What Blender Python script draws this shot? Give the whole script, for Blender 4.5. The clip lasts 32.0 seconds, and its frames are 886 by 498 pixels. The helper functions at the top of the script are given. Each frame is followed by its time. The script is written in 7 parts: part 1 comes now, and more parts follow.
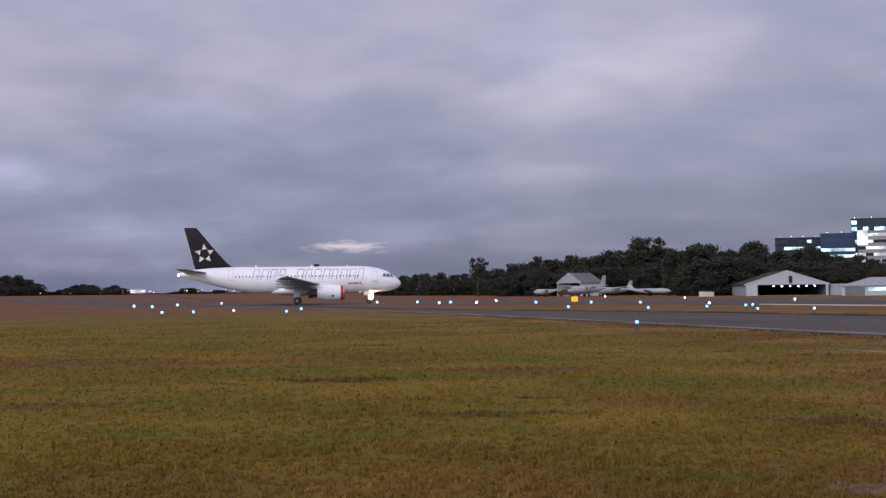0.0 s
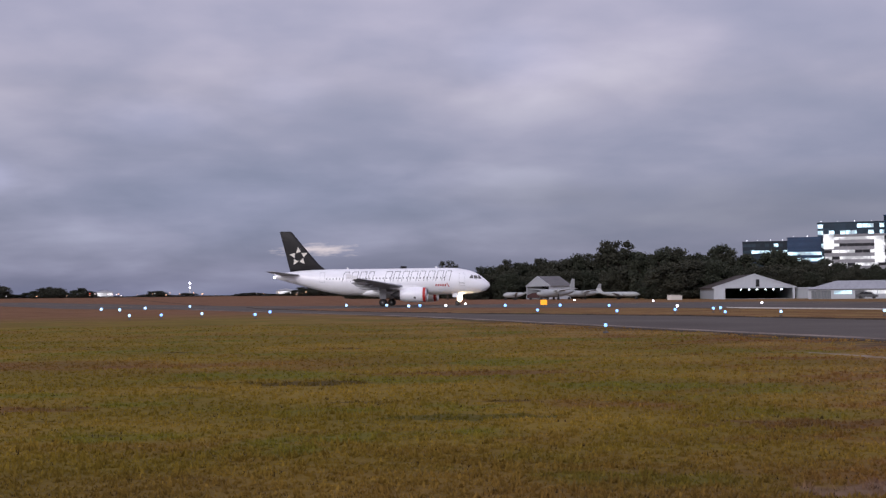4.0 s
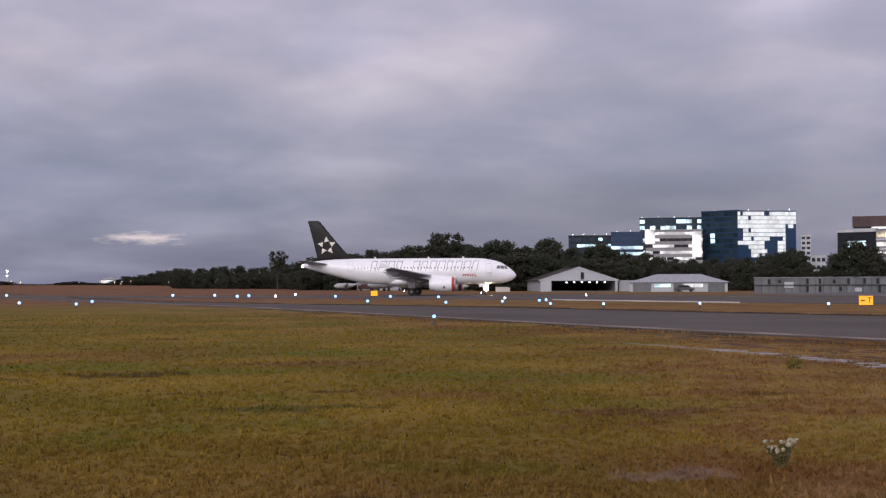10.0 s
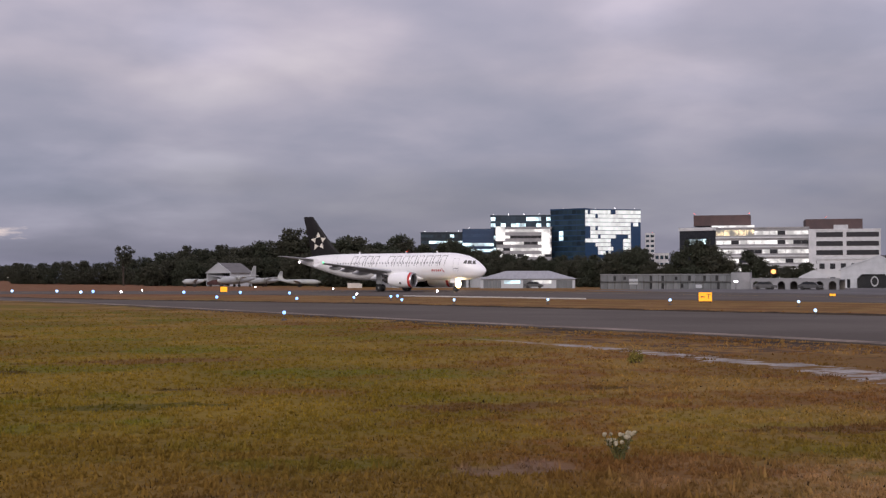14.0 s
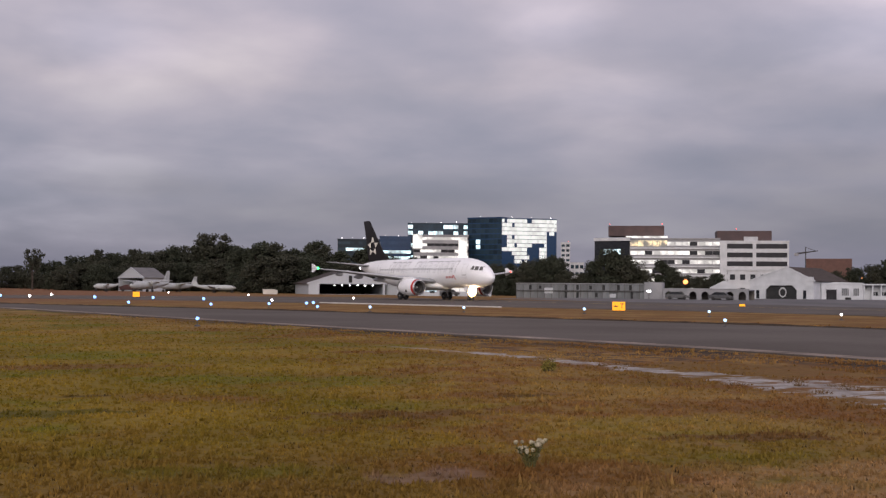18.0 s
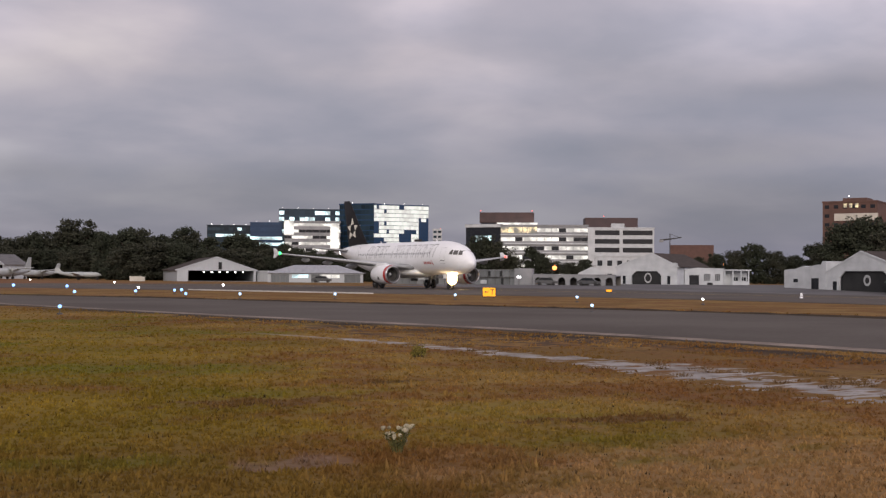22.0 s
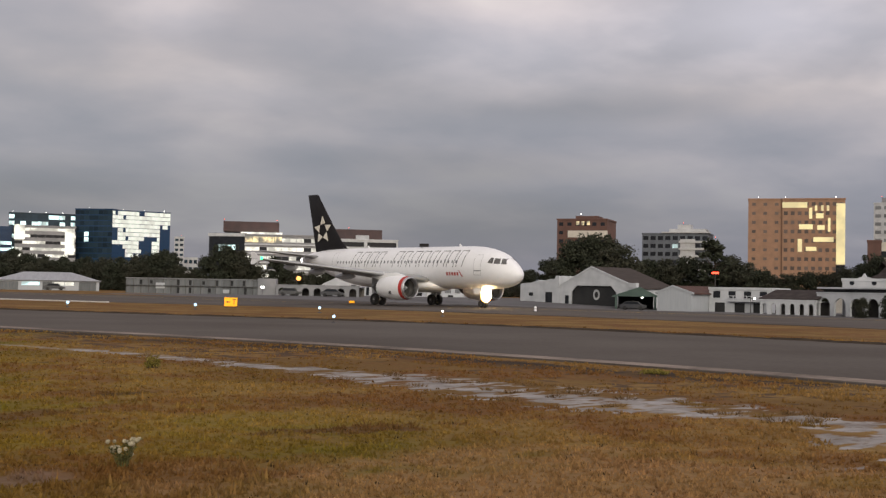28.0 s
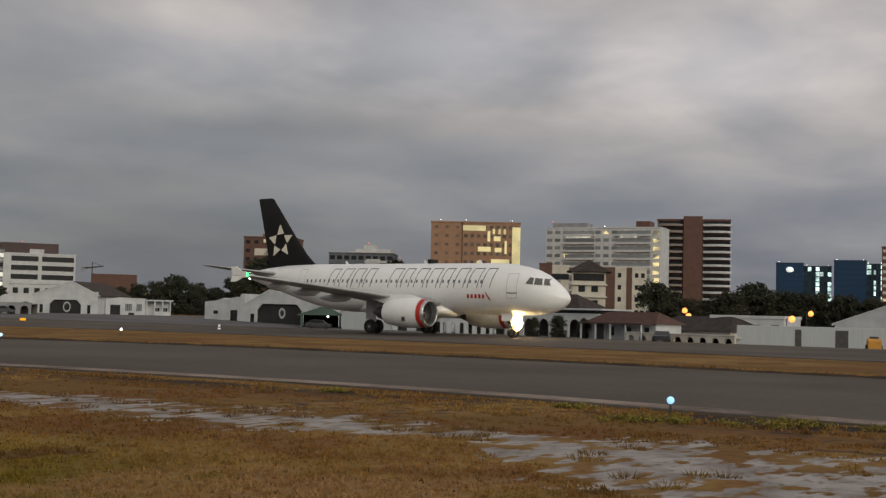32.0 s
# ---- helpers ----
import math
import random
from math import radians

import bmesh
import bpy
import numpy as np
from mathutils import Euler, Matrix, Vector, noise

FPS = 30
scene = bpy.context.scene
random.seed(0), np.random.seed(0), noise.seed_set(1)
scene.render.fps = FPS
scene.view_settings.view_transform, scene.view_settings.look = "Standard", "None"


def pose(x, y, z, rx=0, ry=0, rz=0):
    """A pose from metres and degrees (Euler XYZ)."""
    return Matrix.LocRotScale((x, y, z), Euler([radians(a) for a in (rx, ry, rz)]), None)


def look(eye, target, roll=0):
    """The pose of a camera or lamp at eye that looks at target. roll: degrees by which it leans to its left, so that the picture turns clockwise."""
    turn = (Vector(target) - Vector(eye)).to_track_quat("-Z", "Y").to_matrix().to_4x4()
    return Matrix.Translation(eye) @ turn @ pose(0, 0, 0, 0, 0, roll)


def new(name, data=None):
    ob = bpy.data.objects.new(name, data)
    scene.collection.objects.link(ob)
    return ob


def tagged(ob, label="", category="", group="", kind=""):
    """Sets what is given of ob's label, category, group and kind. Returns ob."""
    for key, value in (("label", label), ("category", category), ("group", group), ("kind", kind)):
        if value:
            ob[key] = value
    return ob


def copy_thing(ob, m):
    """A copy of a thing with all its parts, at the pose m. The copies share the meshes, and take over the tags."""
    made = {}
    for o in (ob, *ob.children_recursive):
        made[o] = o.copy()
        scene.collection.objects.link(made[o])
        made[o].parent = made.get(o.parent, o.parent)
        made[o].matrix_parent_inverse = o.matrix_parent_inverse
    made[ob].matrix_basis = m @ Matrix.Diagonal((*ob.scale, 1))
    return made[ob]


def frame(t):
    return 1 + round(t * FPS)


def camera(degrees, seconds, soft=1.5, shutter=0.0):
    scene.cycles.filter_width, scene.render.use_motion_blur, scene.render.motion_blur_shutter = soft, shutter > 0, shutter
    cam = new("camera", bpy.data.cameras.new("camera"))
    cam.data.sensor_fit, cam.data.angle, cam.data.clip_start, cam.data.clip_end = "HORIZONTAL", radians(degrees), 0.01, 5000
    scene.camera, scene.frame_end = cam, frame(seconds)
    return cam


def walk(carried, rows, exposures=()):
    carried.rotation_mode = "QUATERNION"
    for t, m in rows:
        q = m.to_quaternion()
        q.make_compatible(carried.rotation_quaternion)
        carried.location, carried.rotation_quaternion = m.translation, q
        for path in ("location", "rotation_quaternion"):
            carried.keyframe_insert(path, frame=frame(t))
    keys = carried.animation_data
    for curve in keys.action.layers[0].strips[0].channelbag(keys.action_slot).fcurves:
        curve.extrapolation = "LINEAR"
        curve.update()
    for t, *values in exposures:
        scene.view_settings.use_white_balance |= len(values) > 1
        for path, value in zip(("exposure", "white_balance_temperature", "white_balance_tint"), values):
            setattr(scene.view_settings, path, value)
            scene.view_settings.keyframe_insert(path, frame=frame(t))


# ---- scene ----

# ================= camera =================
cam = camera(40.6, 32.0, soft=1.35)
EYE = 1.70
# seconds, x, y, z, turns about x, y and z in degrees: a person who turns on the spot, the camera at arm's length
ROWS = [
    (0.0, -0.142, 0.040, 1.70, 92.06, 0.64, 0.02),
    (0.5, -0.143, 0.040, 1.70, 92.61, 0.35, 0.11),
    (1.0, -0.139, 0.040, 1.70, 93.13, -0.01, -0.42),
    (1.5, -0.134, 0.040, 1.70, 92.94, 0.10, -1.06),
    (2.0, -0.135, 0.040, 1.70, 92.88, 0.20, -0.91),
    (2.5, -0.137, 0.040, 1.70, 92.89, 0.12, -0.69),
    (4.5, -0.127, 0.040, 1.70, 91.91, 0.76, -1.96),
    (5.0, -0.123, 0.040, 1.70, 91.69, 0.76, -2.56),
    (5.5, -0.119, 0.039, 1.70, 91.48, 0.79, -3.02),
    (6.0, -0.114, 0.039, 1.70, 91.47, 0.78, -3.68),
    (6.5, -0.112, 0.039, 1.70, 91.45, 0.75, -4.02),
    (7.0, -0.108, 0.039, 1.70, 91.54, 0.75, -4.55),
    (7.5, -0.103, 0.038, 1.70, 91.56, 0.78, -5.24),
    (8.0, -0.100, 0.038, 1.70, 91.61, 0.69, -5.67),
    (8.5, -0.095, 0.037, 1.70, 91.84, 0.57, -6.22),
    (9.0, -0.090, 0.037, 1.70, 91.92, 0.65, -6.95),
    (9.5, -0.080, 0.036, 1.70, 91.91, 0.42, -8.23),
    (10.0, -0.071, 0.034, 1.70, 91.71, 0.20, -9.51),
    (10.5, -0.064, 0.033, 1.70, 91.56, 0.23, -10.48),
    (11.0, -0.052, 0.030, 1.70, 91.73, 0.30, -12.09),
    (11.5, -0.043, 0.028, 1.70, 91.86, 0.29, -13.31),
    (12.0, -0.038, 0.027, 1.70, 91.71, 0.37, -13.95),
    (12.5, -0.036, 0.027, 1.70, 91.67, 0.16, -14.23),
    (13.0, -0.029, 0.025, 1.70, 91.56, -0.01, -15.17),
    (13.5, -0.024, 0.024, 1.70, 91.50, 0.07, -15.92),
    (14.0, -0.019, 0.022, 1.70, 91.51, 0.06, -16.57),
    (14.5, -0.014, 0.020, 1.70, 91.79, 0.04, -17.38),
    (15.0, -0.009, 0.019, 1.70, 91.93, 0.15, -17.95),
    (15.5, -0.006, 0.018, 1.70, 91.98, 0.12, -18.40),
    (17.5, 0.006, 0.014, 1.70, 91.79, -0.48, -20.13),
    (18.0, 0.009, 0.013, 1.70, 91.88, -0.49, -20.55),
    (18.5, 0.009, 0.013, 1.70, 91.82, -0.41, -20.58),
    (19.0, 0.011, 0.012, 1.70, 91.81, -0.45, -20.82),
    (19.5, 0.019, 0.009, 1.70, 91.92, -0.45, -21.94),
    (20.0, 0.029, 0.004, 1.70, 91.72, -0.46, -23.50),
    (20.5, 0.037, 0.001, 1.70, 91.52, -0.56, -24.61),
    (21.0, 0.042, -0.002, 1.70, 91.61, -0.43, -25.40),
    (21.5, 0.046, -0.003, 1.70, 91.54, -0.37, -25.91),
    (22.0, 0.051, -0.006, 1.70, 91.27, -0.35, -26.66),
    (22.5, 0.056, -0.008, 1.70, 91.12, -0.34, -27.47),
    (23.0, 0.060, -0.010, 1.70, 91.10, -0.30, -28.02),
    (23.5, 0.066, -0.013, 1.70, 91.21, -0.42, -28.88),
    (24.0, 0.070, -0.016, 1.70, 91.15, -0.61, -29.54),
    (24.5, 0.071, -0.016, 1.70, 91.59, -0.29, -29.70),
    (26.5, 0.092, -0.029, 1.70, 92.02, -0.63, -32.99),
    (27.0, 0.106, -0.039, 1.70, 92.10, -0.77, -35.21),
    (27.5, 0.116, -0.046, 1.70, 91.81, -0.77, -36.91),
    (28.0, 0.128, -0.055, 1.70, 91.94, -1.09, -38.84),
    (28.5, 0.137, -0.063, 1.70, 92.16, -1.09, -40.47),
    (29.0, 0.146, -0.071, 1.70, 92.37, -1.24, -42.07),
    (29.5, 0.159, -0.083, 1.70, 92.74, -1.37, -44.48),
    (30.0, 0.170, -0.094, 1.70, 93.05, -1.33, -46.50),
    (30.5, 0.179, -0.103, 1.70, 93.07, -1.33, -48.19),
    (31.0, 0.188, -0.114, 1.70, 92.96, -1.45, -50.14),
    (31.5, 0.196, -0.124, 1.70, 93.09, -1.46, -51.85),
    (32.0, 0.205, -0.136, 1.70, 93.15, -1.42, -53.75),
]
walk(cam, [(t, pose(x, y, z, rx, ry, rz)) for t, x, y, z, rx, ry, rz in ROWS],
     exposures=[(0.0, -0.05, 5980, 20), (10.0, 0.0, 6350, 20), (20.0, 0.06, 6850, 17), (25.0, 0.06, 7050, 13), (28.0, 0.07, 7250, 9), (30.0, -0.16, 7350, 5), (32.0, -0.36, 7400, 3)])

# ================= sky and light =================
world = bpy.data.worlds.new("overcast_dusk")
scene.world = world
world.use_nodes = True


def wire_world():
    nt = world.node_tree
    nd, lk = nt.nodes, nt.links
    nd.clear()
    out = nd.new("ShaderNodeOutputWorld")
    bg_sky = nd.new("ShaderNodeBackground")
    sky = nd.new("ShaderNodeTexSky")
    sky.sky_type, sky.sun_disc = "NISHITA", False
    sky.sun_elevation, sky.sun_rotation = radians(SUN_UP), radians(SUN_TURN)
    lk.new(sky.outputs[0], bg_sky.inputs[0])
    bg_sky.inputs[1].default_value = 0.012
    bg = nd.new("ShaderNodeBackground")
    add = nd.new("ShaderNodeAddShader")
    lk.new(bg_sky.outputs[0], add.inputs[0])
    lk.new(bg.outputs[0], add.inputs[1])
    lk.new(add.outputs[0], out.inputs[0])

    def math_node(op, a, b=None, clamp=False):
        n = nd.new("ShaderNodeMath")
        n.operation, n.use_clamp = op, clamp
        for i, v in enumerate((a, b)):
            if v is None:
                continue
            if isinstance(v, (int, float)):
                n.inputs[i].default_value = v
            else:
                lk.new(v, n.inputs[i])
        return n.outputs[0]

    co = nd.new("ShaderNodeTexCoord")
    sep = nd.new("ShaderNodeSeparateXYZ")
    lk.new(co.outputs["Generated"], sep.inputs[0])
    up = math_node("MAXIMUM", sep.outputs[2], 0.0)

    # the cloud's underside as a level sheet: banks grow flatter towards the horizon
    sheet = nd.new("ShaderNodeVectorMath")
    sheet.operation = "SCALE"
    lk.new(co.outputs["Generated"], sheet.inputs[0])
    lk.new(math_node("DIVIDE", 1.0, math_node("ADD", up, 0.22)), sheet.inputs["Scale"])

    def noise_at(scale, detail, rough, offset, distort=0.0):
        mp = nd.new("ShaderNodeMapping")
        mp.inputs["Location"].default_value, mp.inputs["Scale"].default_value = offset, (1, 1, 0)
        lk.new(sheet.outputs[0], mp.inputs[0])
        n = nd.new("ShaderNodeTexNoise")
        n.inputs["Scale"].default_value, n.inputs["Detail"].default_value = scale, detail
        n.inputs["Roughness"].default_value, n.inputs["Distortion"].default_value = rough, distort
        lk.new(mp.outputs[0], n.inputs["Vector"])
        return n.outputs[0]

    # broad soft banks of cloud with smaller billows in them
    big = noise_at(1.1, 2.0, 0.45, (3.1, 1.7, 0.35), 0.1)
    mid = noise_at(2.7, 5.0, 0.46, (7.3, 2.2, 0.1), 0.12)
    mix = math_node("ADD", math_node("MULTIPLY", big, 0.45), math_node("MULTIPLY", mid, 0.55))
    ramp = nd.new("ShaderNodeValToRGB")
    lk.new(mix, ramp.inputs[0])
    el = ramp.color_ramp.elements
    el[0].position, el[0].color = 0.36, (0.243, 0.244, 0.314, 1)
    el[1].position, el[1].color = 0.66, (0.450, 0.420, 0.468, 1)
    for pos, col in ((0.46, (0.294, 0.284, 0.352, 1)), (0.55, (0.362, 0.338, 0.400, 1))):
        e = el.new(pos)
        e.color = col

    # thin and thick places in the cloud: bearing, height, half width, half height in degrees, and how much brighter
    thin = None
    for az, ht, hw, hh, gain in CLOUDS:
        az, ht, hw, hh = radians(az), radians(ht), radians(hw), radians(hh)
        sub, scl = nd.new("ShaderNodeVectorMath"), nd.new("ShaderNodeVectorMath")
        sub.operation, scl.operation = "SUBTRACT", "MULTIPLY"
        sub.inputs[1].default_value = (math.sin(az) * math.cos(ht), math.cos(az) * math.cos(ht), math.sin(ht))
        scl.inputs[1].default_value = (1 / hw, 1 / hw, 1 / hh)
        lk.new(co.outputs["Generated"], sub.inputs[0])
        lk.new(sub.outputs[0], scl.inputs[0])
        far = nd.new("ShaderNodeVectorMath")
        far.operation = "LENGTH"
        lk.new(scl.outputs[0], far.inputs[0])
        soft = nd.new("ShaderNodeMapRange")
        soft.interpolation_type = "SMOOTHSTEP"
        lk.new(math_node("ADD", far.outputs["Value"], math_node("MULTIPLY", math_node("SUBTRACT", mid, 0.5), -1.5)), soft.inputs[0])
        soft.inputs[1].default_value, soft.inputs[2].default_value = 1.5, 0.1
        soft.inputs[3].default_value, soft.inputs[4].default_value = 0.0, gain
        thin = soft.outputs[0] if thin is None else math_node("ADD", thin, soft.outputs[0])
    thin = math_node("ADD", thin, 1.0)
    # brighter overhead, a dark bank low over the horizon
    high = nd.new("ShaderNodeMapRange")
    high.interpolation_type = "SMOOTHSTEP"
    lk.new(up, high.inputs[0])
    high.inputs[1].default_value, high.inputs[2].default_value = 0.01, 0.24
    high.inputs[3].default_value, high.inputs[4].default_value = 0.53, 1.18
    # brighter towards the east and behind the viewer, where the day breaks
    dawn = nd.new("ShaderNodeVectorMath")
    dawn.operation = "DOT_PRODUCT"
    dawn.inputs[1].default_value = (0.90, -0.25, 0.36)
    lk.new(co.outputs["Generated"], dawn.inputs[0])
    day = nd.new("ShaderNodeMapRange")
    lk.new(dawn.outputs["Value"], day.inputs[0])
    day.inputs[1].default_value, day.inputs[2].default_value = 0.40, 1.0
    day.inputs[3].default_value, day.inputs[4].default_value = 1.10, 1.48
    # the bright half of the sky lies behind the viewer
    back = nd.new("ShaderNodeVectorMath")
    back.operation = "DOT_PRODUCT"
    back.inputs[1].default_value = (0.10, -0.95, 0.30)
    lk.new(co.outputs["Generated"], back.inputs[0])
    bright = nd.new("ShaderNodeMapRange")
    lk.new(back.outputs["Value"], bright.inputs[0])
    bright.inputs[1].default_value, bright.inputs[2].default_value = 0.15, 1.0
    bright.inputs[3].default_value, bright.inputs[4].default_value = 1.0, 2.2
    tone = nd.new("ShaderNodeMix")
    tone.data_type = "RGBA"
    tone.inputs["A"].default_value, tone.inputs["B"].default_value = (0.82, 0.96, 1.20, 1), (1.0, 1.0, 0.95, 1)
    lk.new(math_node("MULTIPLY", up, 6.0, True), tone.inputs["Factor"])
    hue = nd.new("ShaderNodeVectorMath")
    hue.operation = "MULTIPLY"
    lk.new(ramp.outputs[0], hue.inputs[0])
    lk.new(tone.outputs["Result"], hue.inputs[1])
    mul = nd.new("ShaderNodeVectorMath")
    mul.operation = "SCALE"
    lk.new(hue.outputs[0], mul.inputs[0])
    lk.new(math_node("MULTIPLY", math_node("MULTIPLY", math_node("MULTIPLY", high.outputs[0], day.outputs[0]), bright.outputs[0]), thin), mul.inputs["Scale"])
    # a thin break in the cloud, low in the west
    brk = nd.new("ShaderNodeVectorMath")
    brk.operation = "SUBTRACT"
    a, e = radians(-4.5), radians(2.2)
    brk.inputs[1].default_value = (math.sin(a) * math.cos(e), math.cos(a) * math.cos(e), math.sin(e))
    lk.new(co.outputs["Generated"], brk.inputs[0])
    scl = nd.new("ShaderNodeVectorMath")
    scl.operation = "MULTIPLY"
    scl.inputs[1].default_value = (24, 24, 150)
    lk.new(brk.outputs[0], scl.inputs[0])
    ln = nd.new("ShaderNodeVectorMath")
    ln.operation = "LENGTH"
    lk.new(scl.outputs[0], ln.inputs[0])
    wisp = nd.new("ShaderNodeTexNoise")
    wisp.inputs["Scale"].default_value, wisp.inputs["Detail"].default_value, wisp.inputs["Roughness"].default_value = 1.7, 6.0, 0.62
    lk.new(scl.outputs[0], wisp.inputs["Vector"])
    fall = math_node("SUBTRACT", 2.0, math_node("ADD", ln.outputs["Value"], math_node("MULTIPLY", wisp.outputs[0], 2.4)), True)
    gap = nd.new("ShaderNodeMix")
    gap.data_type = "RGBA"
    lk.new(math_node("MULTIPLY", fall, 1.5, True), gap.inputs["Factor"])
    lk.new(mul.outputs[0], gap.inputs["A"])
    gap.inputs["B"].default_value = (0.62, 0.55, 0.54, 1)
    lk.new(gap.outputs["Result"], bg.inputs[0])
    bg.inputs[1].default_value = SKY_GLOW


CLOUDS = ((-9.0, 3.6, 12.0, 2.6, 0.26), (-20.0, 5.6, 1.8, 0.9, 0.55), (-12.0, 8.3, 3.0, 1.2, 0.20), (-6.0, 9.6, 2.4, 1.0, 0.16), (4.7, 11.3, 3.0, 1.6, 0.20), (25.7, 12.6, 2.5, 1.3, 0.18),
          (29.0, 9.3, 4.0, 1.0, 0.14), (42.0, 11.6, 7.0, 2.2, 0.28), (54.0, 12.6, 6.0, 2.2, 0.40), (67.0, 11.2, 7.0, 2.8, 0.45), (42.0, 3.6, 9.0, 1.8, -0.18), (19.0, 4.0, 11.0, 1.5, -0.17), (39.0, 6.0, 8.0, 0.8, -0.13), (6.0, 4.7, 6.0, 0.6, -0.12), (47.0, 8.7, 7.0, 0.8, -0.13))
SUN_UP, SUN_TURN, SKY_GLOW = 14.0, 190.0, 1.0
wire_world()
sun = new("sun", bpy.data.lights.new("sun", "SUN"))
sun.data.energy, sun.data.angle, sun.data.color = 1.38, radians(30), (1.0, 0.965, 0.87)
sun.matrix_world = look((0, 0, 50), (0.50, 0.74, 49.66))


# ================= materials =================
def material(name, col_a, col_b=None, scale=3.0, rough=0.7, bump=0.0, metal=0.0, fine=None, per_object=0.0, per_island=0.0, stretch=(1, 1, 1), spec=0.5, sharp=0.5):
    """A surface of two colours that change at two scales."""
    m = bpy.data.materials.new(name)
    m.use_nodes = True
    nd, lk = m.node_tree.nodes, m.node_tree.links
    b = nd["Principled BSDF"]
    b.inputs["Roughness"].default_value, b.inputs["Metallic"].default_value = rough, metal
    b.inputs["Specular IOR Level"].default_value = spec
    col_b = col_b or tuple(c * 0.82 for c in col_a)
    co = nd.new("ShaderNodeTexCoord")
    mp = nd.new("ShaderNodeMapping")
    mp.inputs["Scale"].default_value = stretch
    lk.new(co.outputs["Object"], mp.inputs[0])
    n1, n2 = nd.new("ShaderNodeTexNoise"), nd.new("ShaderNodeTexNoise")
    for n, s, dt in ((n1, scale, 4.0), (n2, fine or scale * 11, 3.0)):
        n.inputs["Scale"].default_value, n.inputs["Detail"].default_value = s, dt
        lk.new(mp.outputs[0], n.inputs["Vector"])
    add = nd.new("ShaderNodeMath")
    add.operation = "MULTIPLY_ADD"
    lk.new(n2.outputs[0], add.inputs[0])
    add.inputs[1].default_value = 0.45
    lk.new(n1.outputs[0], add.inputs[2])
    ramp = nd.new("ShaderNodeMapRange")
    ramp.inputs[1].default_value, ramp.inputs[2].default_value = 0.72 - sharp * 0.35, 0.72 + sharp * 0.35
    lk.new(add.outputs[0], ramp.inputs[0])
    mix = nd.new("ShaderNodeMix")
    mix.data_type = "RGBA"
    mix.inputs["A"].default_value, mix.inputs["B"].default_value = (*col_a, 1), (*col_b, 1)
    lk.new(ramp.outputs[0], mix.inputs["Factor"])
    last = mix.outputs["Result"]
    for amount, node, socket in ((per_object, "ShaderNodeObjectInfo", "Random"), (per_island, "ShaderNodeNewGeometry", "Random Per Island")):
        if amount:
            src = nd.new(node)
            hsv = nd.new("ShaderNodeHueSaturation")
            rng = nd.new("ShaderNodeMapRange")
            rng.inputs[3].default_value, rng.inputs[4].default_value = 1 - amount, 1 + amount
            lk.new(src.outputs[socket], rng.inputs[0])
            lk.new(rng.outputs[0], hsv.inputs["Value"])
            lk.new(last, hsv.inputs["Color"])
            last = hsv.outputs[0]
    lk.new(last, b.inputs["Base Color"])
    if bump:
        bp = nd.new("ShaderNodeBump")
        bp.inputs["Strength"].default_value, bp.inputs["Distance"].default_value = bump, 0.02
        lk.new(add.outputs[0], bp.inputs["Height"])
        lk.new(bp.outputs[0], b.inputs["Normal"])
    return m


def glow(name, col, power):
    m = bpy.data.materials.new(name)
    m.use_nodes = True
    b = m.node_tree.nodes["Principled BSDF"]
    b.inputs["Base Color"].default_value = (*[min(1, c) for c in col], 1)
    b.inputs["Emission Color"].default_value = (*col, 1)
    b.inputs["Emission Strength"].default_value = power
    return m


def lit_room(name, col, power, scale=0.6, least=0.06):
    """Windows with lit rooms behind them: the lamps show unevenly."""
    m = glow(name, col, power)
    nd, lk = m.node_tree.nodes, m.node_tree.links
    b = nd["Principled BSDF"]
    co, n, r = nd.new("ShaderNodeNewGeometry"), nd.new("ShaderNodeTexNoise"), nd.new("ShaderNodeMapRange")
    n.inputs["Scale"].default_value, n.inputs["Detail"].default_value = scale, 3.0
    lk.new(co.outputs["Position"], n.inputs["Vector"])
    lk.new(n.outputs[0], r.inputs[0])
    r.inputs[1].default_value, r.inputs[2].default_value = 0.40, 0.58
    r.inputs[3].default_value, r.inputs[4].default_value = power * least, power
    lk.new(r.outputs[0], b.inputs["Emission Strength"])
    b.inputs["Base Color"].default_value = (0.2, 0.22, 0.22, 1)
    b.inputs["Roughness"].default_value = 0.15
    return m


# a band of bare sand: its way along y, its middle and half its width
SAND_Y = (36, 32, 28, 22.6, 18.5, 15.5, 13, 11, 9.5, 8.5, 7.2, 5, 0)
SAND_X = (10.4, 11.6, 12.75, 13.4, 13.95, 14.05, 14.2, 14.3, 14.7, 14.2, 14.0, 13.3, 13.2)
EDGE_X = (17.6, 18.7, 19.8, 20.7, 21.3, 21.5, 21.45, 21.4, 21.3, 21.25, 21.15, 21.0, 20.8)
SAND_HALF = (0.2, 0.25, 0.38, 0.55, 0.95, 1.15, 1.25, 0.9, 0.6, 1.2, 1.9, 2.3, 2.3)


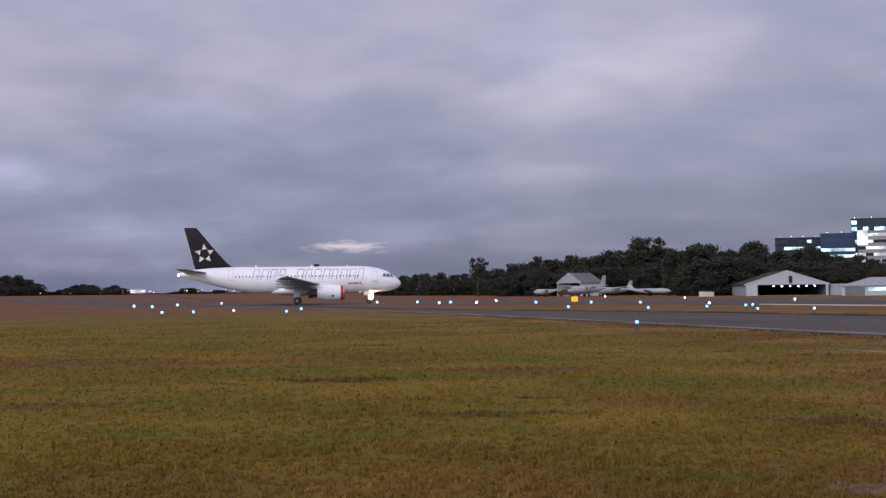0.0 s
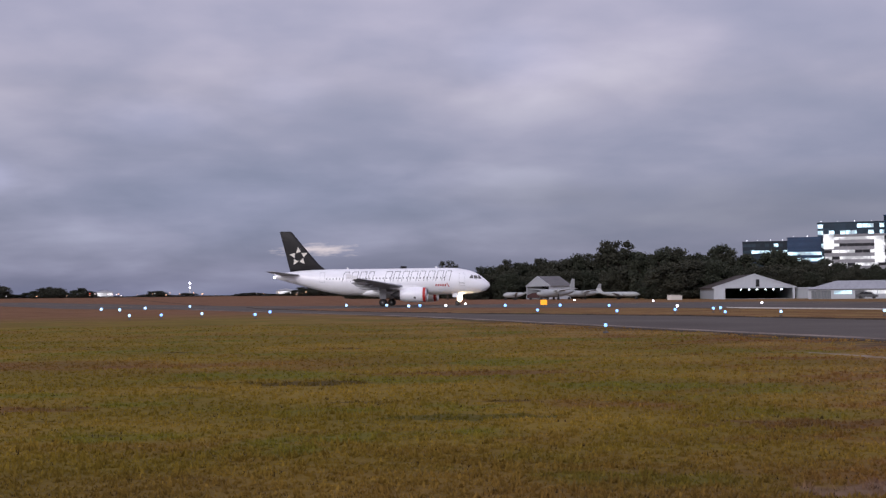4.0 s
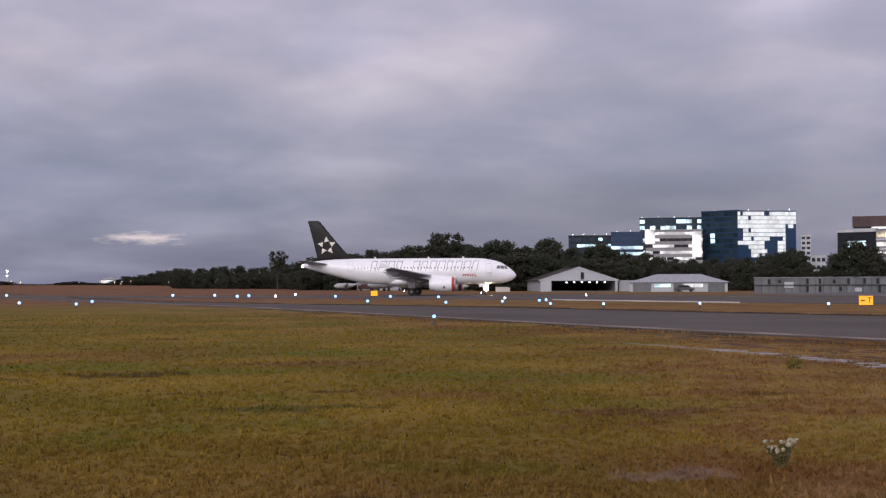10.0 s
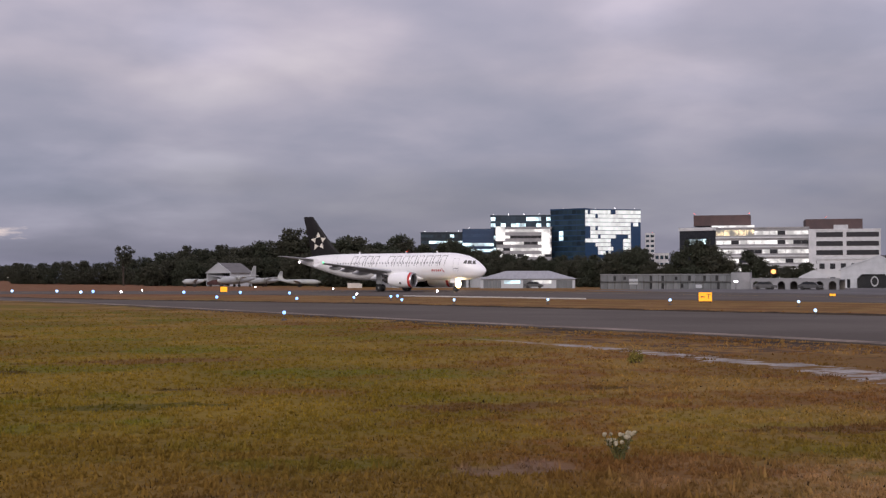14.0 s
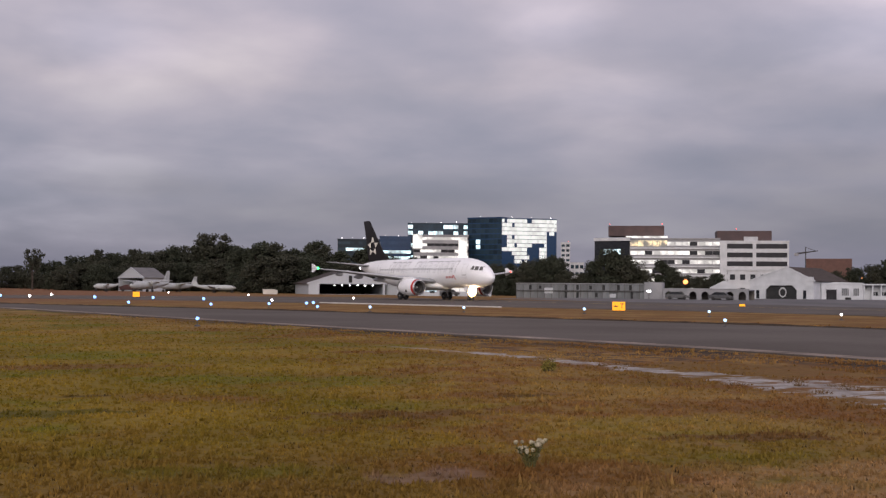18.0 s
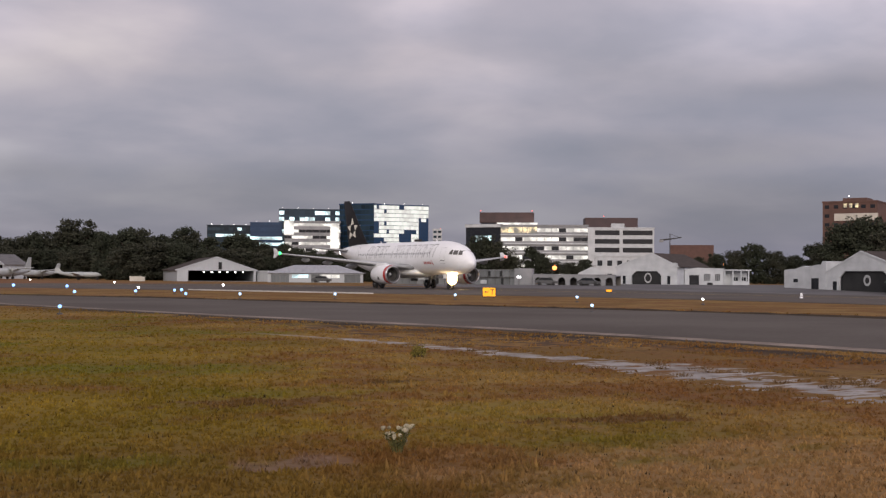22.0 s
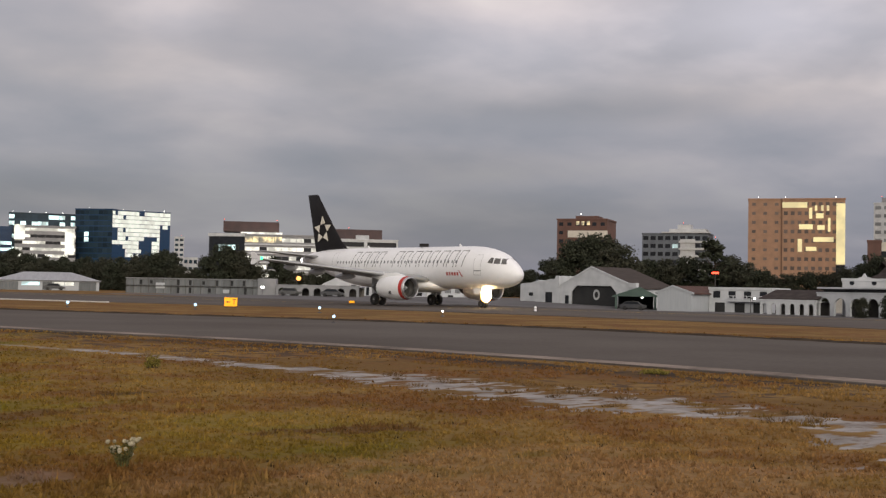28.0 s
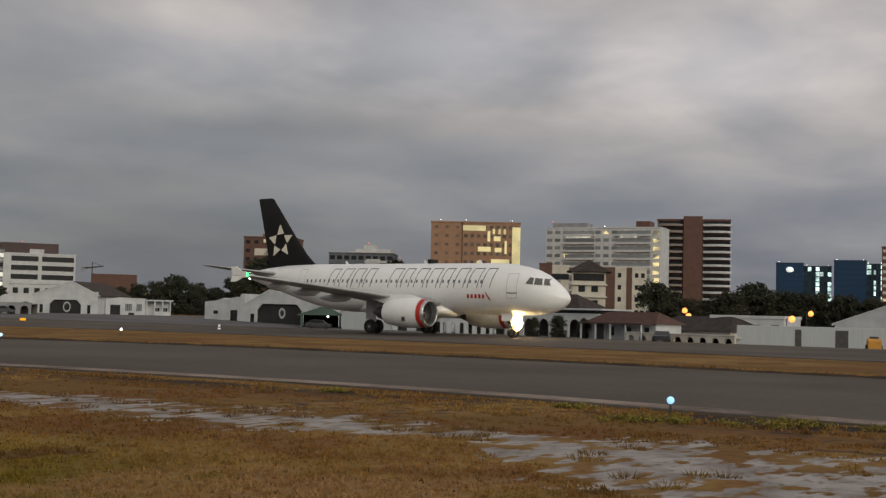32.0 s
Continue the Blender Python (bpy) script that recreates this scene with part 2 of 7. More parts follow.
def ground_material(name, blades=False):
    """Dry mown grass: olive near by, orange-brown towards the pavement, red-brown far off, with bare sandy patches."""
    m = bpy.data.materials.new(name)
    m.use_nodes = True
    nd, lk = m.node_tree.nodes, m.node_tree.links
    b = nd["Principled BSDF"]
    b.inputs["Roughness"].default_value, b.inputs["Specular IOR Level"].default_value = 0.95, 0.1
    co = nd.new("ShaderNodeTexCoord")
    sep = nd.new("ShaderNodeSeparateXYZ")
    lk.new(co.outputs["Object"], sep.inputs[0])
    X, Y = sep.outputs[0], sep.outputs[1]

    def mth(op, a, c=None, clamp=False):
        n = nd.new("ShaderNodeMath")
        n.operation, n.use_clamp = op, clamp
        for i, v in enumerate((a, c)):
            if v is None:
                continue
            if isinstance(v, (int, float)):
                n.inputs[i].default_value = v
            else:
                lk.new(v, n.inputs[i])
        return n.outputs[0]

    def ns(scale, detail=4.0, stretch=(1, 1, 1)):
        mp, n = nd.new("ShaderNodeMapping"), nd.new("ShaderNodeTexNoise")
        mp.inputs["Scale"].default_value = stretch
        lk.new(co.outputs["Object"], mp.inputs[0])
        lk.new(mp.outputs[0], n.inputs["Vector"])
        n.inputs["Scale"].default_value, n.inputs["Detail"].default_value = scale, detail
        return n.outputs[0]

    def span(v, lo, hi):
        r = nd.new("ShaderNodeMapRange")
        r.interpolation_type = "SMOOTHSTEP"
        lk.new(v, r.inputs[0])
        r.inputs[1].default_value, r.inputs[2].default_value = lo, hi
        return r.outputs[0]

    def mix(fac, a, c):
        n = nd.new("ShaderNodeMix")
        n.data_type = "RGBA"
        lk.new(fac, n.inputs["Factor"])
        for s, v in (("A", a), ("B", c)):
            if isinstance(v, tuple):
                n.inputs[s].default_value = (*v, 1)
            else:
                lk.new(v, n.inputs[s])
        return n.outputs["Result"]

    wide, mid, fine = ns(0.035, 3.0), ns(0.17, 2.5), ns(7.0, 4.0)
    olive = mix(span(mid, 0.36, 0.64), (0.150, 0.108, 0.015), (0.216, 0.143, 0.023))
    straw = mix(span(mid, 0.43, 0.57), (0.160, 0.091, 0.030), (0.248, 0.150, 0.052))
    # straw towards the right-hand side and the taxiway's verge
    side = mth("ADD", mth("ADD", mth("MULTIPLY", X, 0.095), mth("MULTIPLY", mth("SUBTRACT", 12.0, mth("MINIMUM", Y, 34.0)), 0.030)), mth("MULTIPLY", mth("SUBTRACT", wide, 0.5), 2.4))
    verge = span(mth("ADD", mth("MULTIPLY", mth("ADD", X, mth("MULTIPLY", Y, 0.35)), 0.03), mth("MULTIPLY", mth("SUBTRACT", mid, 0.5), 0.8)), 0.45, 1.05)
    dry = mth("MAXIMUM", span(side, 0.10, 1.15), verge)
    col = mix(dry, olive, straw)
    # rust-brown stalks in drifts
    drift = ns(0.30, 5.0)
    rust = mth("MULTIPLY", span(mth("ADD", side, mth("MULTIPLY", mth("SUBTRACT", drift, 0.5), 2.6)), 0.05, 0.7), span(mth("ADD", mth("MULTIPLY", drift, 0.6), mth("MULTIPLY", ns(1.3, 4.0), 0.4)), 0.46, 0.60))
    col = mix(mth("MULTIPLY", rust, 0.72), col, (0.160, 0.072, 0.028))
    # broad rusty stretches
    rusty = span(mth("ADD", mth("MULTIPLY", ns(0.085, 3.0, (0.7, 1.5, 1.0)), 0.75), mth("MULTIPLY", ns(0.8, 4.0), 0.25)), 0.49, 0.60)
    col = mix(mth("MULTIPLY", rusty, 0.36), col, (0.160, 0.078, 0.026))
    # green growth in broad patches
    green = span(mth("ADD", mth("MULTIPLY", ns(0.16, 4.0, (1.0, 1.6, 1.0)), 0.7), mth("MULTIPLY", ns(0.9, 4.0), 0.3)), 0.50, 0.62)
    col = mix(mth("MULTIPLY", mth("MULTIPLY", green, 0.80), span(side, 0.95, 0.25)), col, (0.122, 0.118, 0.014))
    red = mix(span(mid, 0.35, 0.65), (0.160, 0.072, 0.038), (0.215, 0.105, 0.060))
    far_left = mth("MULTIPLY", span(mth("ADD", Y, mth("MULTIPLY", X, -0.8)), 95, 150), span(X, 70, 20))
    col = mix(mth("MULTIPLY", far_left, 0.85), col, red)
    col = mix(mth("MULTIPLY", span(mid, 0.60, 0.74), 0.5), col, (0.10, 0.045, 0.018))
    # dark worn spots
    col = mix(mth("MULTIPLY", span(ns(0.5, 3.0, (0.6, 1.6, 1)), 0.64, 0.72), 0.7), col, (0.055, 0.036, 0.014))
    # short rust-brown growth, with the darker foreground round the camera painted in
    round_about = mth("ADD", mth("SQRT", mth("ADD", mth("POWER", X, 2.0), mth("POWER", Y, 2.0))), mth("MULTIPLY", mth("SUBTRACT", ns(0.4, 4.0), 0.5), 9.0))
    col = mix(mth("MULTIPLY", mth("MULTIPLY", span(round_about, 13.5, 9.0), 0.50), span(X, 8.0, 4.0)), col, (0.135, 0.070, 0.026))
    # a rust-brown streak across the far grass, and a pale trodden patch
    streak = mth("MULTIPLY", span(mth("ABSOLUTE", mth("ADD", mth("SUBTRACT", Y, 31.0), mth("MULTIPLY", mth("SUBTRACT", ns(0.25, 3.0), 0.5), 9.0))), 2.6, 0.6), span(X, 1.0, -5.0))
    col = mix(mth("MULTIPLY", streak, 0.6), col, (0.165, 0.078, 0.030))
    trod = mth("SQRT", mth("ADD", mth("POWER", mth("SUBTRACT", X, 7.6), 2.0), mth("POWER", mth("SUBTRACT", Y, 6.8), 2.0)))
    col = mix(mth("MULTIPLY", span(mth("ADD", trod, mth("MULTIPLY", mth("SUBTRACT", ns(0.9, 5.0), 0.5), 9.0)), 4.6, 1.8), 0.62), col, (0.30, 0.178, 0.086))
    # single dark or rusty patches
    for px, py, wx, wy, tone in ((-2.3, 24.0, 1.3, 0.7, (0.050, 0.034, 0.012)), (0.5, 17.0, 1.3, 0.5, (0.070, 0.064, 0.012)), (8.5, 12.0, 1.3, 0.4, (0.110, 0.052, 0.024)), (5.2, 15.6, 1.6, 0.5, (0.120, 0.062, 0.026)), (1.6, 26.5, 2.4, 0.8, (0.150, 0.078, 0.030)), (-7.0, 19.0, 2.0, 0.5, (0.135, 0.068, 0.026))):
        away = mth("SQRT", mth("ADD", mth("POWER", mth("DIVIDE", mth("SUBTRACT", X, px), wx), 2.0), mth("POWER", mth("DIVIDE", mth("SUBTRACT", Y, py), wy), 2.0)))
        col = mix(mth("MULTIPLY", span(mth("ADD", away, mth("MULTIPLY", mth("SUBTRACT", ns(1.9, 5.0), 0.5), 3.0)), 1.25, 0.55), 0.75), col, tone)
    # a bare reddish patch of earth
    worn = mth("SQRT", mth("ADD", mth("POWER", mth("MULTIPLY", mth("SUBTRACT", X, 3.85), 0.9), 2.0), mth("POWER", mth("MULTIPLY", mth("SUBTRACT", Y, 10.45), 1.7), 2.0)))
    col = mix(mth("MULTIPLY", span(mth("ADD", worn, mth("MULTIPLY", ns(1.6, 5.0), 2.2)), 1.75, 1.35), 0.75), col, (0.185, 0.118, 0.082))
    # fine change of tone
    v = nd.new("ShaderNodeHueSaturation")
    r = nd.new("ShaderNodeMapRange")
    lk.new(fine, r.inputs[0])
    r.inputs[1].default_value, r.inputs[2].default_value, r.inputs[3].default_value, r.inputs[4].default_value = 0.25, 0.75, 0.72, 1.10
    lk.new(r.outputs[0], v.inputs["Value"])
    lk.new(col, v.inputs["Color"])
    col = v.outputs[0]
    if blades:
        src, h2, r2 = nd.new("ShaderNodeNewGeometry"), nd.new("ShaderNodeHueSaturation"), nd.new("ShaderNodeMapRange")
        lk.new(src.outputs["Random Per Island"], r2.inputs[0])
        r2.inputs[3].default_value, r2.inputs[4].default_value = 1.1, 1.85
        lk.new(r2.outputs[0], h2.inputs["Value"])
        lk.new(col, h2.inputs["Color"])
        col = h2.outputs[0]
        # thin blades let light through
        thin, both = nd.new("ShaderNodeBsdfTranslucent"), nd.new("ShaderNodeMixShader")
        lk.new(col, thin.inputs["Color"])
        lk.new(b.outputs[0], both.inputs[1])
        lk.new(thin.outputs[0], both.inputs[2])
        lk.new(both.outputs[0], nd["Material Output"].inputs["Surface"])
    else:
        # bare pale sand and fine gravel in a band beside the taxiway
        def along(values, unit):
            n = nd.new("ShaderNodeFloatCurve")
            cv = n.mapping.curves[0]
            pts = sorted((y / 40, v / unit) for y, v in zip(SAND_Y, values))
            while len(cv.points) < len(pts):
                cv.points.new(0.5, 0.5)
            for q, (u, w) in zip(cv.points, pts):
                q.location = (u, w)
            n.mapping.update()
            lk.new(mth("DIVIDE", mth("MAXIMUM", Y, 0.0), 40.0), n.inputs["Value"])
            return mth("MULTIPLY", n.outputs[0], unit)
        off = mth("DIVIDE", mth("ABSOLUTE", mth("SUBTRACT", X, along(SAND_X, 20.0))), along(SAND_HALF, 4.0))
        torn = mth("ADD", mth("MULTIPLY", mth("SUBTRACT", ns(0.9, 6.0, (0.8, 1.0, 1.0)), 0.5), 5.0), mth("MULTIPLY", mth("SUBTRACT", ns(2.6, 6.0, (0.6, 1.2, 1.0)), 0.5), 6.0))
        bare = mth("MULTIPLY", span(mth("ADD", mth("SUBTRACT", 1.0, off), torn), 0.12, 0.62), mth("MULTIPLY", span(Y, 36, 30), span(off, 1.75, 1.25)))
        sand = mix(span(ns(1.4, 5.0), 0.35, 0.65), (0.345, 0.326, 0.312), (0.215, 0.194, 0.178))
        sand = mix(mth("MULTIPLY", span(ns(5.5, 5.0, (0.7, 1.3, 1.0)), 0.54, 0.66), 0.65), sand, (0.145, 0.105, 0.075))
        # dark bare soil between the sand and the pavement
        axis = mth("ADD", X, mth("MULTIPLY", Y, 0.10))
        edge = mth("MULTIPLY", span(mth("ABSOLUTE", mth("SUBTRACT", axis, 19.2)), 3.6, 2.0), span(Y, 60, 35))
        col = mix(mth("MULTIPLY", edge, span(mth("ADD", mth("MULTIPLY", mid, 0.5), mth("MULTIPLY", ns(1.7, 5.0), 0.5)), 0.50, 0.58)), col, (0.075, 0.046, 0.028))
        gap = mth("SUBTRACT", along(EDGE_X, 40.0), X)
        brim = mth("MULTIPLY", mth("MULTIPLY", span(gap, 0.0, 0.25), span(gap, 3.4, 1.2)), span(ns(0.6, 5.0, (1.0, 0.35, 1.0)), 0.43, 0.53))
        col = mix(mth("MULTIPLY", brim, 0.9), col, (0.030, 0.022, 0.017))
        col = mix(bare, col, sand)
        bp = nd.new("ShaderNodeBump")
        bp.inputs["Strength"].default_value, bp.inputs["Distance"].default_value = 0.6, 0.05
        lk.new(fine, bp.inputs["Height"])
        lk.new(bp.outputs[0], b.inputs["Normal"])
    lk.new(col, b.inputs["Base Color"])
    return m


GRASS = ground_material("dry_mown_grass")
BLADES = ground_material("grass_blades", blades=True)
ASPHALT = material("worn_asphalt", (0.088, 0.076, 0.067), (0.122, 0.107, 0.096), 0.12, 0.95, 0.25, fine=5.0, spec=0.06)
APRON = material("apron_asphalt", (0.085, 0.082, 0.083), (0.125, 0.121, 0.121), 0.08, 0.85, 0.2, fine=3.0, spec=0.25)
LINE = material("worn_white_marking", (0.31, 0.255, 0.215), (0.115, 0.097, 0.083), 0.3, 0.95, spec=0.04)
WLINE = material("fresh_white_marking", (0.62, 0.60, 0.56), (0.42, 0.40, 0.37), 0.8, 0.8)
EDGE_DARK = material("dark_bare_earth", (0.026, 0.019, 0.013), (0.060, 0.042, 0.025), 0.8, 0.95, 0.3, fine=6.0, spec=0.1)
YLINE = material("worn_yellow_marking", (0.45, 0.30, 0.08), (0.25, 0.17, 0.07), 0.8, 0.8)
WHITE = material("white_aircraft_paint", (0.86, 0.87, 0.88), (0.80, 0.81, 0.82), 0.5, 0.28, 0.0, fine=4.0)
BLACKP = material("black_aircraft_paint", (0.010, 0.009, 0.010), (0.016, 0.015, 0.015), 1.0, 0.45, spec=0.2)
LETTER = material("grey_livery_bars", (0.085, 0.09, 0.095), (0.12, 0.125, 0.13), 2.0, 0.4)
REDP = material("red_livery_paint", (0.46, 0.030, 0.022), (0.38, 0.025, 0.02), 2.0, 0.4)
ALU = material("bare_aluminium", (0.55, 0.55, 0.56), (0.42, 0.42, 0.43), 2.0, 0.3, metal=0.9)
GREYP = material("grey_wing_paint", (0.42, 0.43, 0.44), (0.34, 0.35, 0.36), 0.8, 0.4)
DARKM = material("dark_metal", (0.045, 0.045, 0.048), (0.08, 0.075, 0.07), 2.0, 0.5, metal=0.3)
RUBBER = material("tyre_rubber", (0.016, 0.016, 0.017), (0.03, 0.03, 0.03), 4.0, 0.85)
COCKPIT = material("cockpit_glass", (0.085, 0.083, 0.078), (0.12, 0.117, 0.11), 1.5, 0.12, spec=0.8)
CABIN = material("grey_cabin_window", (0.15, 0.165, 0.18), (0.22, 0.235, 0.25), 1.0, 0.25)
SEAM = material("panel_seam", (0.42, 0.43, 0.44), (0.36, 0.37, 0.38), 1.0, 0.5)
GLASSD = material("dark_window_glass", (0.014, 0.016, 0.020), (0.024, 0.027, 0.031), 1.0, 0.15, spec=0.3)
KITE = material("pale_livery_triangles", (0.78, 0.75, 0.66), (0.66, 0.63, 0.54), 1.2, 0.4)
STUCCO = material("whitewashed_stucco", (0.535, 0.555, 0.575), (0.415, 0.435, 0.455), 0.5, 0.9, 0.2)
CREAM = material("cream_stucco", (0.58, 0.55, 0.49), (0.46, 0.43, 0.38), 0.5, 0.9, 0.2)
ROOFG = material("grey_sheet_roof", (0.11, 0.108, 0.11), (0.16, 0.155, 0.155), 0.6, 0.6, stretch=(4, 0.5, 1), spec=0.12)
ROOFW = material("pale_sheet_roof", (0.36, 0.37, 0.39), (0.28, 0.29, 0.31), 0.6, 0.55, stretch=(4, 0.5, 1), spec=0.3)
ROOFR = material("red_tile_roof", (0.115, 0.066, 0.055), (0.075, 0.047, 0.042), 1.0, 0.85, 0.3, spec=0.12)
ROOFD = material("dark_tile_roof", (0.035, 0.028, 0.027), (0.06, 0.05, 0.046), 1.0, 0.85, 0.3, spec=0.12)
CORR = material("grey_corrugated_sheet", (0.088, 0.098, 0.104), (0.14, 0.15, 0.156), 0.8, 0.6, per_object=0.25, stretch=(6, 6, 0.6))
STEELW = material("pale_metal_cladding", (0.40, 0.425, 0.445), (0.36, 0.385, 0.41), 0.7, 0.55, stretch=(5, 5, 0.5))
CONC = material("pale_concrete", (0.50, 0.51, 0.52), (0.38, 0.39, 0.40), 0.4, 0.85, 0.15)
CONCD = material("grey_concrete", (0.20, 0.21, 0.22), (0.28, 0.28, 0.29), 0.3, 0.85)
BRICK = material("red_brick_facade", (0.128, 0.068, 0.054), (0.095, 0.052, 0.043), 0.5, 0.9, 0.2)
GOLD = material("ochre_brick_facade", (0.325, 0.192, 0.125), (0.255, 0.155, 0.103), 0.4, 0.9, 0.15)
BLUEG = material("blue_curtain_glass", (0.012, 0.035, 0.080), (0.022, 0.055, 0.115), 0.08, 0.15, spec=0.35)
GLASSB = material("blue_grey_glass", (0.012, 0.026, 0.038), (0.022, 0.042, 0.060), 0.1, 0.2, per_object=0.4, spec=0.25)
GREYW = material("grey_window_band", (0.15, 0.165, 0.18), (0.20, 0.21, 0.22), 0.3, 0.4, per_object=0.35)
PINKP = material("dark_red_roof_plant", (0.085, 0.052, 0.050), (0.058, 0.040, 0.040), 0.3, 0.8)
# near-black: stands for shade inside openings, and colours dark doors
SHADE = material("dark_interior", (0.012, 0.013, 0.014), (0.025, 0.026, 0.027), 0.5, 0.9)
GREENM = material("green_painted_sheet", (0.035, 0.070, 0.058), (0.055, 0.095, 0.08), 0.6, 0.6)
BLACKS = material("sign_black", (0.012, 0.012, 0.012), (0.02, 0.02, 0.02), 4.0, 0.5)
BARK = material("bark", (0.055, 0.040, 0.030), (0.035, 0.026, 0.02), 3.0, 0.95, 0.3)
LEAF = [material("foliage_dark", (0.030, 0.037, 0.024), (0.046, 0.050, 0.034), 0.3, 0.85, per_island=0.28, spec=0.15),
        material("foliage_olive", (0.052, 0.051, 0.036), (0.036, 0.040, 0.027), 0.3, 0.85, per_island=0.28, spec=0.15)]
PETAL = material("cream_flower_heads", (0.36, 0.32, 0.22), (0.24, 0.21, 0.13), 6.0, 0.9, per_island=0.2)
STALK = material("dark_dead_stalks", (0.030, 0.020, 0.010), (0.055, 0.034, 0.016), 4.0, 0.95, per_island=0.3, spec=0.1)
TUFT = material("brown_dry_tuft", (0.115, 0.068, 0.034), (0.16, 0.10, 0.045), 4.0, 0.95, per_island=0.35, spec=0.1)
WEED = material("yellow_green_weed", (0.15, 0.13, 0.03), (0.21, 0.17, 0.045), 5.0, 0.9, per_island=0.35, spec=0.1)
# stucco darkened to hold the shade behind the arches
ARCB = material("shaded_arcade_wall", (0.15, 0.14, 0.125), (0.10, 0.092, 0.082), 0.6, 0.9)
PANEB = material("brown_window_glass", (0.085, 0.062, 0.052), (0.12, 0.09, 0.075), 0.2, 0.3, per_object=0.4)
SLATE = material("blue_grey_render", (0.085, 0.098, 0.118), (0.12, 0.135, 0.155), 0.4, 0.8)
REDT = material("dark_red_tarpaulin", (0.075, 0.032, 0.028), (0.05, 0.026, 0.024), 0.8, 0.9)
PLANEG = material("grey_parked_aircraft_paint", (0.40, 0.42, 0.41), (0.31, 0.33, 0.33), 0.6, 0.5)
BALC = material("brownish_balcony_concrete", (0.25, 0.215, 0.195), (0.18, 0.155, 0.14), 0.6, 0.9)
ROOFB = material("brown_sheet_roof", (0.045, 0.037, 0.034), (0.07, 0.057, 0.05), 0.8, 0.8, stretch=(4, 0.5, 1), spec=0.12)
L_PALE = glow("pale_sign_glow", (0.85, 0.95, 1.0), 0.9)
STEM = material("green_stems", (0.095, 0.095, 0.026), (0.12, 0.11, 0.034), 6.0, 0.9, per_island=0.3)
CARD = material("dark_car_paint", (0.03, 0.032, 0.04), (0.045, 0.047, 0.05), 1.0, 0.3)
ORANGEP = material("orange_machine_paint", (0.55, 0.25, 0.03), (0.42, 0.2, 0.03), 1.0, 0.5)
L_BLUE = glow("blue_edge_lens", (0.24, 0.50, 1.0), 1.8)
L_CYAN = glow("pale_blue_edge_lens", (0.42, 0.70, 1.0), 1.7)
L_WHITE = glow("white_lamp_lens", (0.95, 0.97, 1.0), 6)
L_HALO = glow("amber_lamp_rim", (1.0, 0.60, 0.16), 1.6)
L_TAXI = glow("warm_landing_lens", (1.0, 0.74, 0.40), 55)
L_GREEN = glow("green_wingtip_lens", (0.02, 1.0, 0.26), 3.5)
L_RED = glow("red_lamp_lens", (1.0, 0.06, 0.03), 4)
L_FAR = glow("far_amber_lamp", (1.0, 0.55, 0.28), 1.6)
L_FARW = glow("far_white_lamp", (1.0, 0.88, 0.78), 1.8)
L_BEACON = glow("red_beacon_lens", (1.0, 0.035, 0.009), 120)
L_STREET = glow("street_lamp_lens", (1.0, 0.36, 0.10), 2.3)
L_TAIL = glow("white_tail_lens", (1.0, 0.97, 0.92), 30)
W_COOL = lit_room("lit_offices_cool", (0.62, 0.92, 1.0), 1.9, 0.22, 0.25)
W_WHITE = lit_room("lit_offices_white", (1.0, 1.0, 0.95), 1.0, 0.16, 0.35)
W_WARM = lit_room("lit_offices_warm", (1.0, 0.80, 0.42), 1.3, 0.3)
# glass whose reflection of the bright sky is put in as emission
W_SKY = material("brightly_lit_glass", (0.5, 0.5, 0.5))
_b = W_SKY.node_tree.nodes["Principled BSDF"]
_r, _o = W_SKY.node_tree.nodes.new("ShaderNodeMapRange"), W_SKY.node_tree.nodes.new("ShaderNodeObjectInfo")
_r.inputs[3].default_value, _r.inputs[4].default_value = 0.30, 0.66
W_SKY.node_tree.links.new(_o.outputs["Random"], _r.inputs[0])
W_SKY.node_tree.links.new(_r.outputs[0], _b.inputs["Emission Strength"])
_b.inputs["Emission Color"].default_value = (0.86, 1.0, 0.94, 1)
# emission in place of the warm sky mirrored in the ochre tower
W_GOLD = lit_room("lit_stair_gold", (1.0, 0.82, 0.38), 0.80, 0.10, 0.7)


# ================= building helpers =================
def part(name, bm, mat, parent=None, label="", smooth=False):
    """One mesh object from a bmesh, under its thing."""
    me = bpy.data.meshes.new(name)
    bmesh.ops.recalc_face_normals(bm, faces=bm.faces[:])
    bm.to_mesh(me)
    bm.free()
    for mm in (mat if isinstance(mat, (list, tuple)) else [mat]):
        me.materials.append(mm)
    if smooth:
        me.polygons.foreach_set("use_smooth", [True] * len(me.polygons))
    ob = new(name, me)
    ob.parent = parent
    if label:
        ob["label"] = label
    return ob


def again(ob, m, parent=None):
    """The same mesh once more, as an object of its own."""
    o = bpy.data.objects.new(ob.name.split(".")[0], ob.data)
    scene.collection.objects.link(o)
    o.parent = parent or ob.parent
    o.matrix_basis = m
    return o


def thing(name, m, label, category, group="", kind=""):
    o = new(name)
    o.matrix_basis = m
    return tagged(o, label, category, group, kind)


